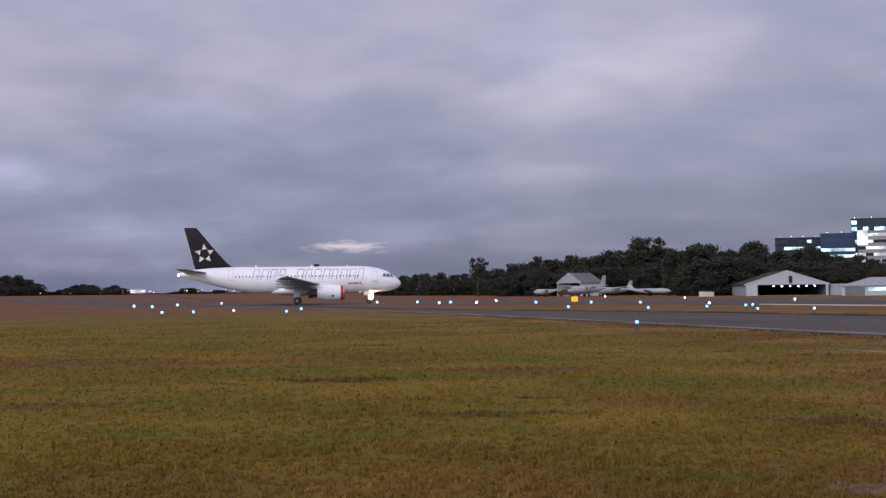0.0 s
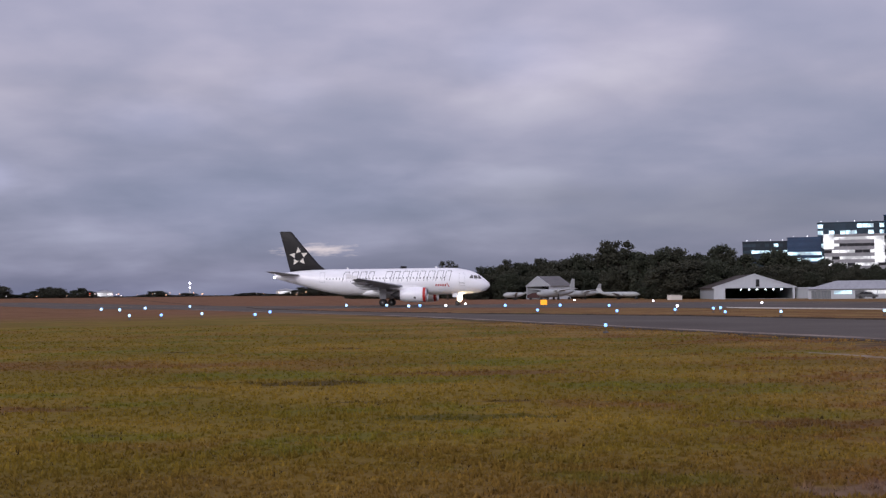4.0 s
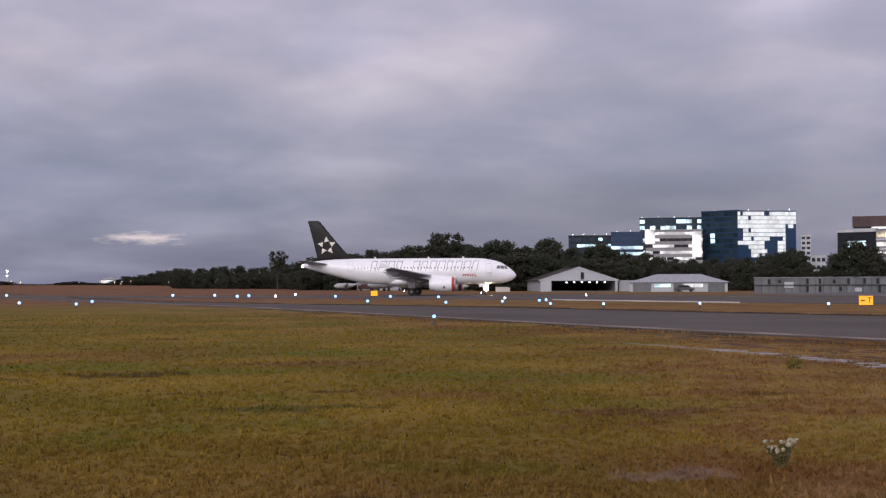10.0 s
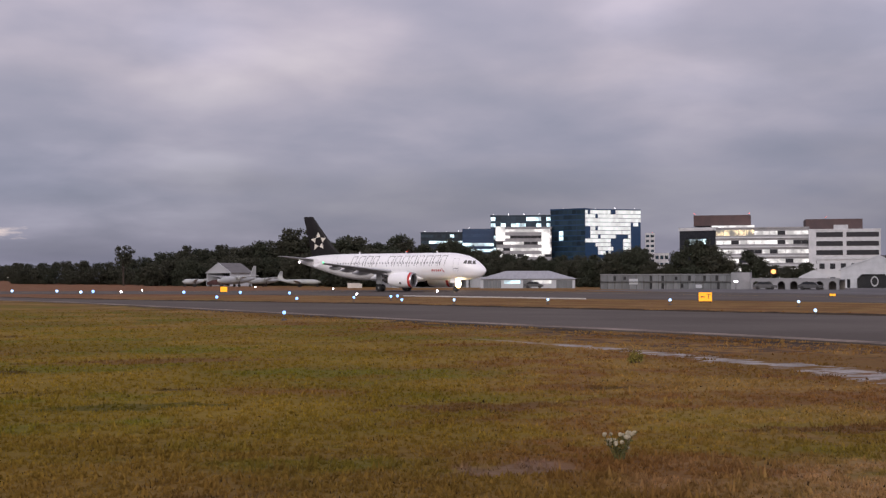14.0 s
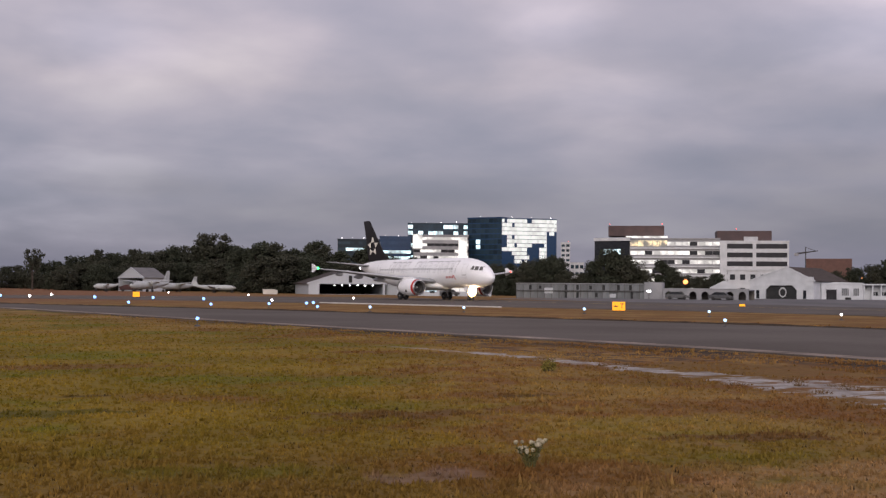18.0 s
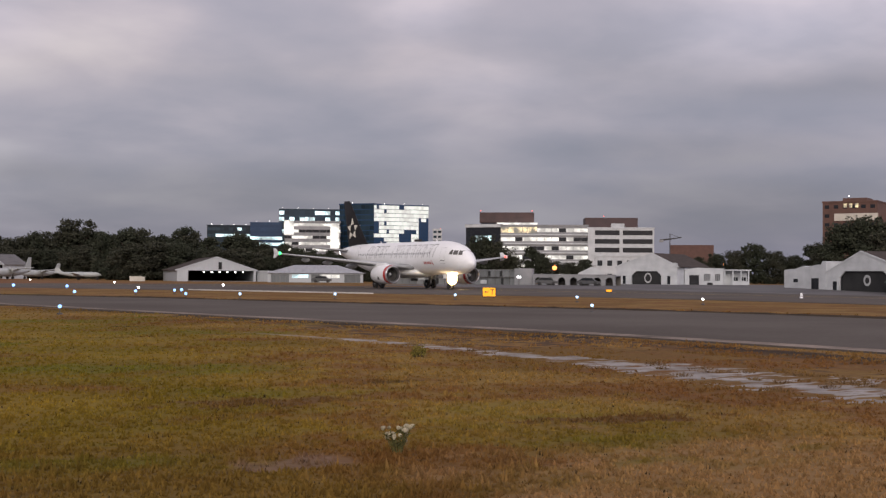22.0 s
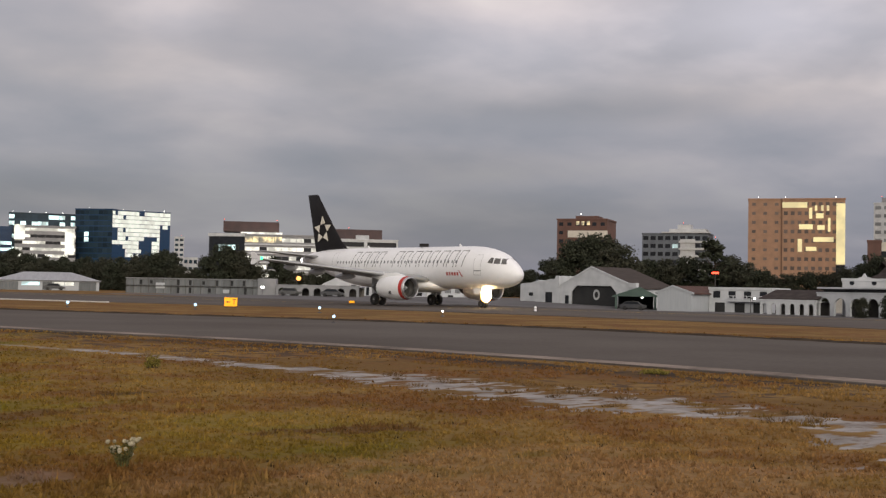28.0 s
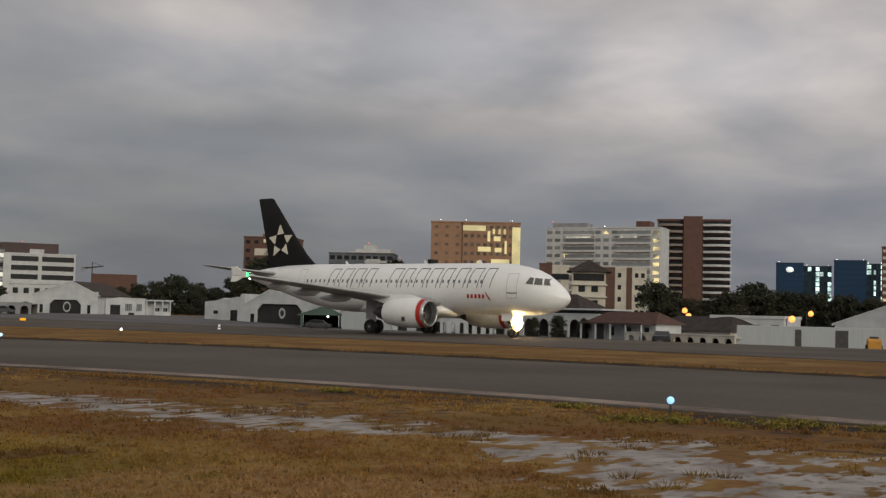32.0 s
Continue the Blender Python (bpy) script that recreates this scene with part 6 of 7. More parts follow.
    for x0, x1 in ((0.0, 0.35), (0.63, 1.02)):
        for i in range(15):
            z = 2.0 + i * (h - 4) / 14.5
            bm = bmesh.new()
            n = 8
            out = [(w * (x0 + (x1 - x0) * k / n), -2.6 * math.sin(math.pi * (0.1 + 0.8 * k / n)) + 0.4) for k in range(n + 1)]
            lo = [bm.verts.new((x, y, z)) for x, y in out] + [bm.verts.new((out[-1][0], 1.45, z)), bm.verts.new((out[0][0], 1.45, z))]
            hi = [bm.verts.new((v.co.x, v.co.y, z + 1.0)) for v in lo]
            k = len(lo)
            bm.faces.new(lo)
            bm.faces.new(hi[::-1])
            for q in range(k):
                bm.faces.new((lo[q], hi[q], hi[(q + 1) % k], lo[(q + 1) % k]))
            part("balcony", bm, BALC if x0 == 0.0 else STUCCO, b)
            part("window", boxed(w * x0 + 0.6, w * x1 - 0.6, 1.38, 1.55, z + 0.95, z + 2.3), GLASSD, b)
    # blue glass towers far behind the trees
    D5 = 800.0
    lit_side = lambda i, j: 0.9 if j in (3, 6) and i > 4 else 0.7 if j in (0, 1) and i > 9 else 0.05
    for a0, a1, el, mt in ((69.26, 70.48, 2.76, BLUEG), (70.48, 71.7, 2.62, GLASSB), (71.8, 73.2, 2.9, BLUEG), (73.2, 73.9, 2.75, GLASSB)):
        fr, w = front(a0, D5, a1, D5)
        h = up(el, D5)
        g = floors_block("blue_tower", fr, w, 20, h, mt, "blue glass office tower far behind the trees", 12, 7 if mt is GLASSB else 4, mt, W_COOL, lit_side if mt is GLASSB else 0.0, 0.8, 0.9, group="blue glass towers")
        mast_lamp(g, w * 0.1, 1, h, L_WHITE)
        mast_lamp(g, w * 0.9, 1, h, L_WHITE)
    fr, w = front(69.26, D5, 70.48, D5)
    part("pale_sign", ball(bmesh.new(), (w * 0.5, -0.3, up(2.47, D5)), 2.4, 12, 0.75), L_PALE, thing("roof_sign", fr, "pale glowing sign on the blue glass tower", "sign"), "glowing pale sign")
    fr, w = front(73.85, 600, 76.0, 600)
    floors_block("end_apartments", fr, w, 16, up(3.6, 600), BRICK, "brown apartment block with pale balconies", 12, 5, CONC, W_WARM, 0.05, 0.4, 0.8)
    for a0, a1, d in ((-14.75, -13.95, 1000), (-6.5, -5.6, 950)):
        fr, w = front(a0, d, a1, d)
        tb = hall("far_terminal", fr, CONC, "far pale terminal hall with lit front", w, 20, 4.2, ROOFW, 1.6, "building", base=1.0)
        part("lit_front", boxed(w * 0.1, w * 0.9, -0.2, 0.05, 0.6, 3.4, 0.02), W_WHITE, tb, "lit glazed front")
    # far tower and low lights to the west
    fr, w = front(-10.58, 1100, -10.40, 1100)
    t = thing("control_mast", fr, "slim far mast with two white lamps", "mast")
    part("shaft", boxed(w * 0.35, w * 0.65, 0, 2, -1, 11.4, 0.05), CONC, t)
    part("gallery", boxed(w * 0.1, w * 0.9, -0.6, 2.4, 9.8, 10.6, 0.05), CONC, t)
    part("lamp", ball(bmesh.new(), (w * 0.5, -0.6, 12.0), 0.9, 8), L_WHITE, t, "glowing lamp")
    part("lamp", ball(bmesh.new(), (w * 0.5, -0.8, 7.8), 0.7, 8), L_WHITE, t, "glowing lamp")
    rnd = random.Random(4)
    twinkle = [(rnd.uniform(-15.5, -4.5), rnd.uniform(700, 770), rnd.uniform(1.0, 2.6), L_FAR if rnd.random() < 0.6 else L_FARW) for _ in range(18)]
    for a, d, h, mt in twinkle + list(((-18.6, 730, 1.6, L_FARW), (-16.0, 780, 1.4, L_FAR), (-14.2, 730, 2.2, L_FARW), (-14.0, 735, 2.2, L_FARW), (-13.8, 730, 2.0, L_FARW), (-12.5, 750, 2.0, L_FARW), (-12.2, 750, 2.2, L_FAR), (-9.3, 710, 1.4, L_FAR), (-17.3, 760, 1.2, L_FAR), (-15.0, 790, 2.6, L_RED), (-11.4, 760, 2.5, L_FAR), (-7.4, 730, 1.8, L_FARW), (-5.1, 730, 2.6, L_FAR), (-3.4, 730, 2.2, L_FARW))):
        p = spot(a, d)
        o = thing("far_lamp", pose(*p), "small bright lamp on a pole far off", "lamp", "far lamps")
        part("pole", rod(bmesh.new(), (0, 0, -0.3), (0, 0, h), 0.12), DARKM, o)
        part("head", ball(bmesh.new(), (0, 0, h), rnd.uniform(0.16, 0.34), 8, 0.9), mt, o, "glowing lamp head")


build_town()


# ================= trees =================
def make_tree(seed, height, spread, leaf_mat, bare=0.25, clumps=46, leaves=70):
    """A tree: tapered trunk, limbs, and a crown of many small leaves in clumps."""
    rnd = random.Random(seed)
    t = thing("tree", pose(0, 0, -500), "dark broad-leaved tree with uneven crown", "tree", "airfield trees")
    bm = bmesh.new()
    base = Vector((0, 0, -0.5))
    top = Vector((rnd.uniform(-0.4, 0.4), rnd.uniform(-0.4, 0.4), height * 0.62))
    rod(bm, base, top, height * 0.028, height * 0.012, 8)
    tips = []
    for i in range(9):
        u = bare + (0.95 - bare) * i / 8
        a = i * 2.4 + rnd.uniform(-0.4, 0.4)
        st = base.lerp(top, min(1, u * 1.1))
        reach = spread * (0.55 + 0.45 * math.sin(math.pi * min(1, u))) * rnd.uniform(0.6, 1.0)
        en = st + Vector((math.cos(a) * reach, math.sin(a) * reach, height * rnd.uniform(0.10, 0.30)))
        rod(bm, st, en, height * 0.011, height * 0.003, 6)
        tips.append(en)
    part("trunk", bm, BARK, t)
    verts, faces = [], []
    centres = []
    for k in range(clumps):
        tip = rnd.choice(tips)
        a, r = rnd.uniform(0, 6.283), rnd.uniform(0, 1) ** 0.6
        z = height * (bare + (1 - bare) * rnd.uniform(0.08, 0.97) ** 0.8)
        env = spread * math.sqrt(max(0.05, 1 - (2 * (z / height - bare) / (1 - bare) - 0.9) ** 2 * 0.8))
        c = Vector((math.cos(a) * r * env, math.sin(a) * r * env, z)) * 0.75 + tip * 0.25 if k % 3 else Vector((math.cos(a) * r * env, math.sin(a) * r * env, z))
        centres.append((c, spread * rnd.uniform(0.16, 0.34)))
    if bare < 0.1:
        # a full skirt of low growth round the trunk
        for k in range(clumps // 3):
            a, u = rnd.uniform(0, 6.283), rnd.uniform(0.3, 1.0)
            centres.append((Vector((math.cos(a) * u * spread * 0.85, math.sin(a) * u * spread * 0.85, height * rnd.uniform(0.02, 0.22))), spread * rnd.uniform(0.18, 0.32)))
    for c, cr in centres:
        for _ in range(leaves):
            d = Vector((rnd.gauss(0, 1), rnd.gauss(0, 1), rnd.gauss(0, 0.75)))
            d = d.normalized() * cr * rnd.uniform(0.35, 1.0)
            p = c + d
            s = rnd.uniform(0.16, 0.36) * max(1.0, height / 12)
            u = Vector((rnd.gauss(0, 1), rnd.gauss(0, 1), rnd.gauss(0, 1))).normalized()
            v = u.cross(Vector((rnd.gauss(0, 1), rnd.gauss(0, 1), rnd.gauss(0, 1)))).normalized()
            n = len(verts)
            verts += [p + u * s, p + v * s * 0.6, p - u * s, p - v * s * 0.6]
            faces.append((n, n + 1, n + 2, n + 3))
    me = bpy.data.meshes.new("crown")
    me.from_pydata([tuple(v) for v in verts], [], faces)
    me.materials.append(leaf_mat)
    o = new("crown", me)
    o.parent = t
    return t


def build_trees():
    kinds = [make_tree(1, 14.0, 5.6, LEAF[0], 0.02, 96, 64), make_tree(2, 14.0, 4.8, LEAF[0], 0.03, 84, 64), make_tree(3, 14.0, 6.4, LEAF[1], 0.0, 110, 64), make_tree(4, 14.0, 3.4, LEAF[0], 0.03, 76, 60),
             make_tree(5, 14.0, 4.2, LEAF[1], 0.48, 44, 46)]
    rnd = random.Random(11)
    used = set()

    def plant(az, d, el, kind, wide=1.0):
        p = spot(az, d)
        h = EYE + d * math.tan(radians(el)) - p.z
        s = h / 14.0
        m = pose(p.x, p.y, p.z, 0, 0, rnd.uniform(0, 360)) @ Matrix.Diagonal((s * wide, s * wide, s, 1))
        if kind not in used:
            used.add(kind)
            kinds[kind].matrix_basis = m
        else:
            k = kinds[kind].scale
            copy_thing(kinds[kind], m @ Matrix.Diagonal((1 / k.x, 1 / k.y, 1 / k.z, 1)))

    tops = [(-3, 0.75), (-1.3, 0.83), (0.4, 0.81), (2.3, 0.98), (3.3, 1.25), (5.4, 1.42), (6.9, 1.45), (8.3, 1.75), (10.6, 1.85), (12.4, 2.0), (13.7, 1.85), (15.7, 1.9), (17.5, 1.75), (19.5, 1.35), (22, 1.25), (24, 1.3), (25.2, 1.3)]
    xs, ys = zip(*tops)
    az = -3.0
    while az < 25.4:
        el = float(np.interp(az, xs, ys))
        near = az > 11
        el *= 1.0 if near else 1.08
        d = (350 if near else 430 if az > 2 else 520) + rnd.uniform(-12, 12)
        plant(az, d, el * rnd.uniform(0.9, 1.04), rnd.choice((0, 0, 1, 2, 3)), rnd.uniform(1.0, 1.35))
        plant(az + rnd.uniform(0.2, 0.6), d - 22, el * rnd.uniform(0.5, 0.78), rnd.choice((0, 2, 2)), rnd.uniform(1.3, 1.7))
        az += rnd.uniform(0.62, 0.98) * (1.0 if near else 0.72)
    # emergent trees
    for a, e, k, w in ((1.64, 1.58, 4, 1.0), (4.48, 1.62, 4, 1.0), (6.09, 1.66, 4, 1.1), (7.95, 1.86, 3, 0.9), (9.2, 2.42, 4, 1.05), (9.85, 2.40, 4, 1.15), (12.0, 2.12, 1, 1.0), (14.46, 2.14, 0, 1.0), (17.0, 1.9, 0, 1.0)):
        plant(a, 420 if a < 11 else 352, e, k, w)
    # before and beside the offices
    for a, d, e, k, w in ((25.4, 300, 1.45, 0, 1.2), (25.95, 305, 1.6, 1, 1.1), (26.4, 300, 0.9, 2, 1.2), (27.2, 300, 0.75, 2, 1.4), (27.75, 300, 1.35, 0, 1.1), (28.5, 298, 1.88, 0, 1.15), (29.2, 298, 1.62, 2, 1.1), (29.9, 300, 0.95, 2, 1.3),
                          (30.85, 300, 1.42, 3, 1.2), (31.3, 300, 1.15, 1, 1.1), (32.0, 300, 0.7, 2, 1.5), (32.8, 300, 0.65, 2, 1.4), (33.4, 300, 0.8, 0, 1.2), (23.6, 300, 0.95, 0, 1.4), (24.4, 300, 1.1, 2, 1.4), (22.6, 310, 0.95, 2, 1.4), (21.5, 320, 0.95, 0, 1.4), (20.3, 320, 1.0, 2, 1.4),
                          (38.7, 330, 0.92, 2, 1.2), (39.5, 330, 1.08, 0, 1.2), (40.4, 330, 1.22, 2, 1.1), (41.25, 330, 1.52, 0, 1.2), (42.2, 330, 1.2, 2, 1.2), (43.0, 330, 1.0, 0, 1.2), (43.75, 330, 1.5, 3, 1.3), (44.4, 320, 1.6, 2, 1.1),
                          (45.2, 300, 2.45, 0, 1.2), (46.1, 300, 2.74, 0, 1.1), (46.85, 300, 2.5, 2, 1.1), (47.6, 310, 1.7, 2, 1.2), (48.6, 310, 1.55, 0, 1.2), (49.5, 310, 1.6, 2, 1.2), (50.4, 310, 1.7, 0, 1.2), (51.55, 300, 2.6, 3, 1.3), (52.3, 310, 1.8, 2, 1.1), (53.0, 300, 1.5, 2, 1.3),
                          (53.8, 280, 1.15, 0, 1.4), (54.8, 280, 1.0, 2, 1.4), (55.8, 280, 1.1, 0, 1.4), (56.8, 280, 1.1, 2, 1.4), (57.8, 270, 1.35, 2, 1.3), (58.7, 255, 1.9, 0, 1.0), (58.2, 262, 1.5, 1, 1.1),
                          (63.85, 235, 1.75, 0, 1.2), (64.6, 235, 1.35, 2, 1.2), (65.4, 235, 1.0, 2, 1.3), (66.3, 235, 0.95, 0, 1.4), (67.2, 235, 1.42, 2, 1.2), (68.3, 240, 1.8, 0, 1.2), (69.2, 240, 1.5, 2, 1.2), (70.2, 240, 1.4, 0, 1.3), (71.2, 240, 1.36, 2, 1.3), (72.3, 240, 1.3, 0, 1.3), (73.4, 240, 1.2, 2, 1.3), (74.6, 240, 1.3, 0, 1.3)):
        plant(a, d, e, k, w)
    # small round trees before the long arcade
    for a, d, e, k, w in ((58.15, 172, -0.02, 2, 1.0), (59.3, 168, 0.10, 0, 1.1), (60.55, 166, 0.0, 2, 0.9)):
        plant(a, d, e, k, w)
    # low tree line far to the west
    line = [(-21, 0.95), (-19.6, 0.95), (-18.8, 0.6), (-18.2, 0.10), (-17, 0.5), (-16.3, 0.45), (-15.9, 0.15), (-15.5, 0.5), (-15, 0.35), (-14.7, 0.06), (-13.0, 0.05), (-12.3, 0.15), (-12, 0.42), (-11.6, 0.10),
            (-10.9, 0.06), (-10.6, 0.25), (-10.2, 0.06), (-8.6, 0.05), (-7.6, 0.18), (-6.8, 0.10), (-6.2, 0.08), (-5.3, 0.38), (-4, 0.6), (-3, 0.75)]
    wx, wy = zip(*line)
    az = -21.0
    while az < -2.8:
        el = float(np.interp(az, wx, wy))
        tall = 820 * math.tan(radians(el))
        broad = max(1.3, 14.0 / max(tall, 1.5) * 0.85)
        plant(az, 820 + rnd.uniform(-25, 25), 0.05 + el * rnd.uniform(0.85, 1.05), rnd.choice((0, 2, 2)), broad)
        if el > 0.3:
            plant(az + 0.1, 790 + rnd.uniform(-10, 10), 0.05 + el * rnd.uniform(0.4, 0.6), 2, broad * 1.5)
        az += 0.26 + 0.22 * el


build_trees()


# ================= parked aircraft =================
def parked_plane(name, m, label, length, r, wing_z, fin_h, mat):
    p = thing(name, m, label, "airplane", "parked aircraft")
    bm = bmesh.new()
    st = [(0, 0.05, 0), (0.03, 0.45, 0), (0.1, 0.85, 0.02), (0.2, 1, 0.05), (0.55, 1, 0.05), (0.75, 0.75, 0.25), (0.92, 0.35, 0.5), (1, 0.08, 0.6)]
    zc = r + 0.7
    loft(bm, [[(length * (0.5 - u), r * k * math.sin(2 * math.pi * i / 16), zc + r * dz + r * k * math.cos(2 * math.pi * i / 16)) for i in range(16)] for u, k, dz in st])
    part("fuselage", bm, mat, p, smooth=True)
    span = length * 0.6
    for s in (-1, 1):
        bm = bmesh.new()
        loft(bm, [[(length * 0.10, s * y, wing_z + h), (length * 0.10 - c, s * y, wing_z + h), (length * 0.10 - c * 0.6, s * y, wing_z + h + th), (length * 0.10 - c * 0.2, s * y, wing_z + h + th)] for y, c, h, th in ((0.2, length * 0.17, 0, 0.3), (span, length * 0.08, 0.5, 0.12))])
        part("wing", bm, mat, p)
        bm = bmesh.new()
        loft(bm, [[(-length * 0.40, s * y, zc + r * 0.6), (-length * 0.40 - c, s * y, zc + r * 0.6), (-length * 0.40 - c * 0.5, s * y, zc + r * 0.6 + 0.15)] for y, c in ((0.1, length * 0.1), (length * 0.2, length * 0.06))])
        part("tailplane", bm, mat, p)
        e = bmesh.new()
        rod(e, (length * 0.16, s * span * 0.35, wing_z), (length * -0.02, s * span * 0.35, wing_z + 0.1), r * 0.42, r * 0.22, 12)
        part("engine", e, mat, p)
        part("wheel", rod(bmesh.new(), (0, s * r * 0.9 - 0.15, 0.4), (0, s * r * 0.9 + 0.15, 0.4), 0.4, seg=14), RUBBER, p)
        part("gear_leg", rod(bmesh.new(), (0, s * r * 0.9, 0.4), (0, s * r * 0.9, zc), 0.12), DARKM, p)
    part("fin", prism([(-length * 0.33, zc + r * 0.7), (-length * 0.49, zc + r * 0.8), (-length * 0.50, zc + fin_h), (-length * 0.44, zc + fin_h)], -0.12, 0.12), mat, p)
    part("nose_wheel", rod(bmesh.new(), (length * 0.40, -0.15, 0.35), (length * 0.40, 0.15, 0.35), 0.35, seg=12), RUBBER, p)
    part("nose_leg", rod(bmesh.new(), (length * 0.40, 0, 0.35), (length * 0.40, 0, zc), 0.1), DARKM, p)
    part("cockpit_window", boxed(length * 0.42, length * 0.455, -r * 0.42, r * 0.42, zc + r * 0.42, zc + r * 0.68, 0.05), GLASSD, p)
    return p


def build_parked():
    for az, d, turn, lab, ln, r, wz, fh in ((6.8, 340, 218, "grey parked propeller airplane with tall fin", 15, 1.05, 2.6, 4.2), (8.1, 356, 208, "grey parked airplane with a small tail fin", 13, 0.85, 2.2, 3.0),
                                            (9.75, 332, -28, "pale parked propeller airplane before the trees", 12.5, 0.68, 1.2, 1.9), (4.85, 346, 190, "small pale parked airplane", 7.0, 0.75, 1.6, 0.9)):
        q = spot(az, d)
        parked_plane("parked_airplane", pose(q.x, q.y, q.z - 0.02, 0, 0, turn), lab, ln, r, wz, fh, PLANEG)
    fr, w = front(5.4, 392, 6.5, 380)
    gabled("far_hangar", fr, STEELW, ROOFG, "far white gabled hangar with long grey roof", w, 8, 4.3, 7.2, (0.4, w - 0.4, 4.1), 0.5, base=0.5)
    q = spot(12.35, 284)
    cr = thing("pale_crate", pose(q.x, q.y, q.z - 0.03, 0, 0, -12), "long low pale wooden crate on the grass", "crate")
    part("box", boxed(-1.7, 1.7, -0.6, 0.6, 0.0, 1.0, 0.03), CREAM, cr)
    part("lid", boxed(-1.8, 1.2, -0.7, 0.7, 1.0, 1.15, 0.03), CREAM, cr)
    for x in (-1.2, 0.0, 1.2):
        part("batten", boxed(x - 0.06, x + 0.06, -0.64, -0.6, 0.05, 0.98, 0.01), CREAM, cr)
    q = spot(5.85, 352)
    tr = thing("red_trailer", pose(q.x, q.y, q.z - 0.02, 0, 0, -4), "low dark red trailer beside the parked airplanes", "trailer")
    part("body", boxed(-2.6, 2.6, -0.9, 0.9, 0.5, 1.5, 0.08), REDT, tr)
    part("tarpaulin", prism([(-2.2, 1.5), (2.0, 1.5), (1.2, 2.1), (-1.0, 2.0)], -0.85, 0.85), REDT, tr)
    for x in (-1.6, 1.6):
        for y in (-0.85, 0.85):
            part("wheel", rod(bmesh.new(), (x, y - 0.1, 0.38), (x, y + 0.1, 0.38), 0.38, seg=14), RUBBER, tr)
    for a, d, mt, lab in ((31.6, 222, CARD, "dark saloon car parked by a wall"), (33.6, 221, CARD, "dark saloon car parked by a wall"), (47.9, 199, CARD, "dark saloon car parked by a wall"), (64.2, 150, CARD, "dark saloon car parked by a wall"), (20.9, 262, CARD, "dark saloon car parked by a wall")):
        p = spot(a, d)
        c = thing("car", pose(p.x, p.y, p.z + 0.02, 0, 0, -a + (80 if a > 60 else 0) + random.uniform(-8, 8)), lab, "car", "parked cars")
        part("body", prism([(-2.1, 0.32), (2.1, 0.32), (2.15, 0.75), (1.35, 0.9), (0.75, 1.42), (-1.0, 1.45), (-1.75, 0.95), (-2.15, 0.85)], -0.85, 0.85), mt, c)
        part("window_glass", prism([(1.15, 0.95), (0.68, 1.36), (-0.95, 1.38), (-1.5, 0.97)], -0.87, 0.87), GLASSD, c)
        for x in (-1.3, 1.3):
            for y in (-0.8, 0.8):
                part("wheel", rod(bmesh.new(), (x, y - 0.1, 0.32), (x, y + 0.1, 0.32), 0.32, seg=14), RUBBER, c)
    # a lamp on an added stand takes the place of a car headlight
    p = spot(30.3, 222)
    part("headlamp", ball(bmesh.new(), (0, 0, 0), 0.4, 10, 0.5), L_WHITE, thing("work_lamp", pose(p.x, p.y, p.z + 1.5), "bright white lamp on an added stand, in place of a car headlight", "lamp"))
    part("stand", rod(bmesh.new(), (0, 0, -1.55), (0, 0, 0), 0.06), DARKM, bpy.data.objects["work_lamp"])
    p = spot(51.66, 262)
    rs = thing("red_sign", pose(p.x, p.y, p.z, 0, 0, -51.7), "small lit red sign on a post", "sign")
    zs = EYE + 262 * math.tan(radians(1.02)) - p.z
    part("post", rod(bmesh.new(), (0, 0.1, -0.3), (0, 0.1, zs), 0.1), DARKM, rs)
    part("face", boxed(-0.75, 0.75, -0.1, 0.1, zs - 0.2, zs + 0.2, 0.03), L_RED, rs, "glowing red face")
    # orange machine
    p = spot(73.6, 121)
    v = thing("baggage_tug", pose(p.x, p.y, p.z + 0.02, 0, 0, 20), "small orange airport tug", "vehicle")
    part("body", prism([(-1.5, 0.3), (1.5, 0.3), (1.5, 0.95), (0.5, 1.0), (0.4, 1.25), (-0.9, 1.25), (-1.5, 1.0)], -0.6, 0.6), ORANGEP, v)
    part("seat", boxed(-0.6, 0.1, -0.4, 0.4, 1.25, 1.45, 0.04), DARKM, v)
    for x in (-1.0, 1.0):
        for y in (-0.58, 0.58):
            part("wheel", rod(bmesh.new(), (x, y - 0.12, 0.32), (x, y + 0.12, 0.32), 0.32, seg=14), RUBBER, v)


build_parked()


# ================= lights and signs of the airfield =================
def edge_light(x, y, mat, r=0.15, h=0.34, label="blue taxiway edge light on a short post"):
    o = thing("edge_light", pose(x, y, ground_z(x, y) - 0.02), label, "light", "edge lights")
    part("base", rod(bmesh.new(), (0, 0, 0), (0, 0, 0.07), 0.14, 0.10, 12), DARKM, o)
    part("post", rod(bmesh.new(), (0, 0, 0.07), (0, 0, h - r * 0.6), 0.02, seg=8), DARKM, o)
    part("lens", ball(bmesh.new(), (0, 0, h), r, 12, 1.0), mat, o, "glowing lens")
    return o


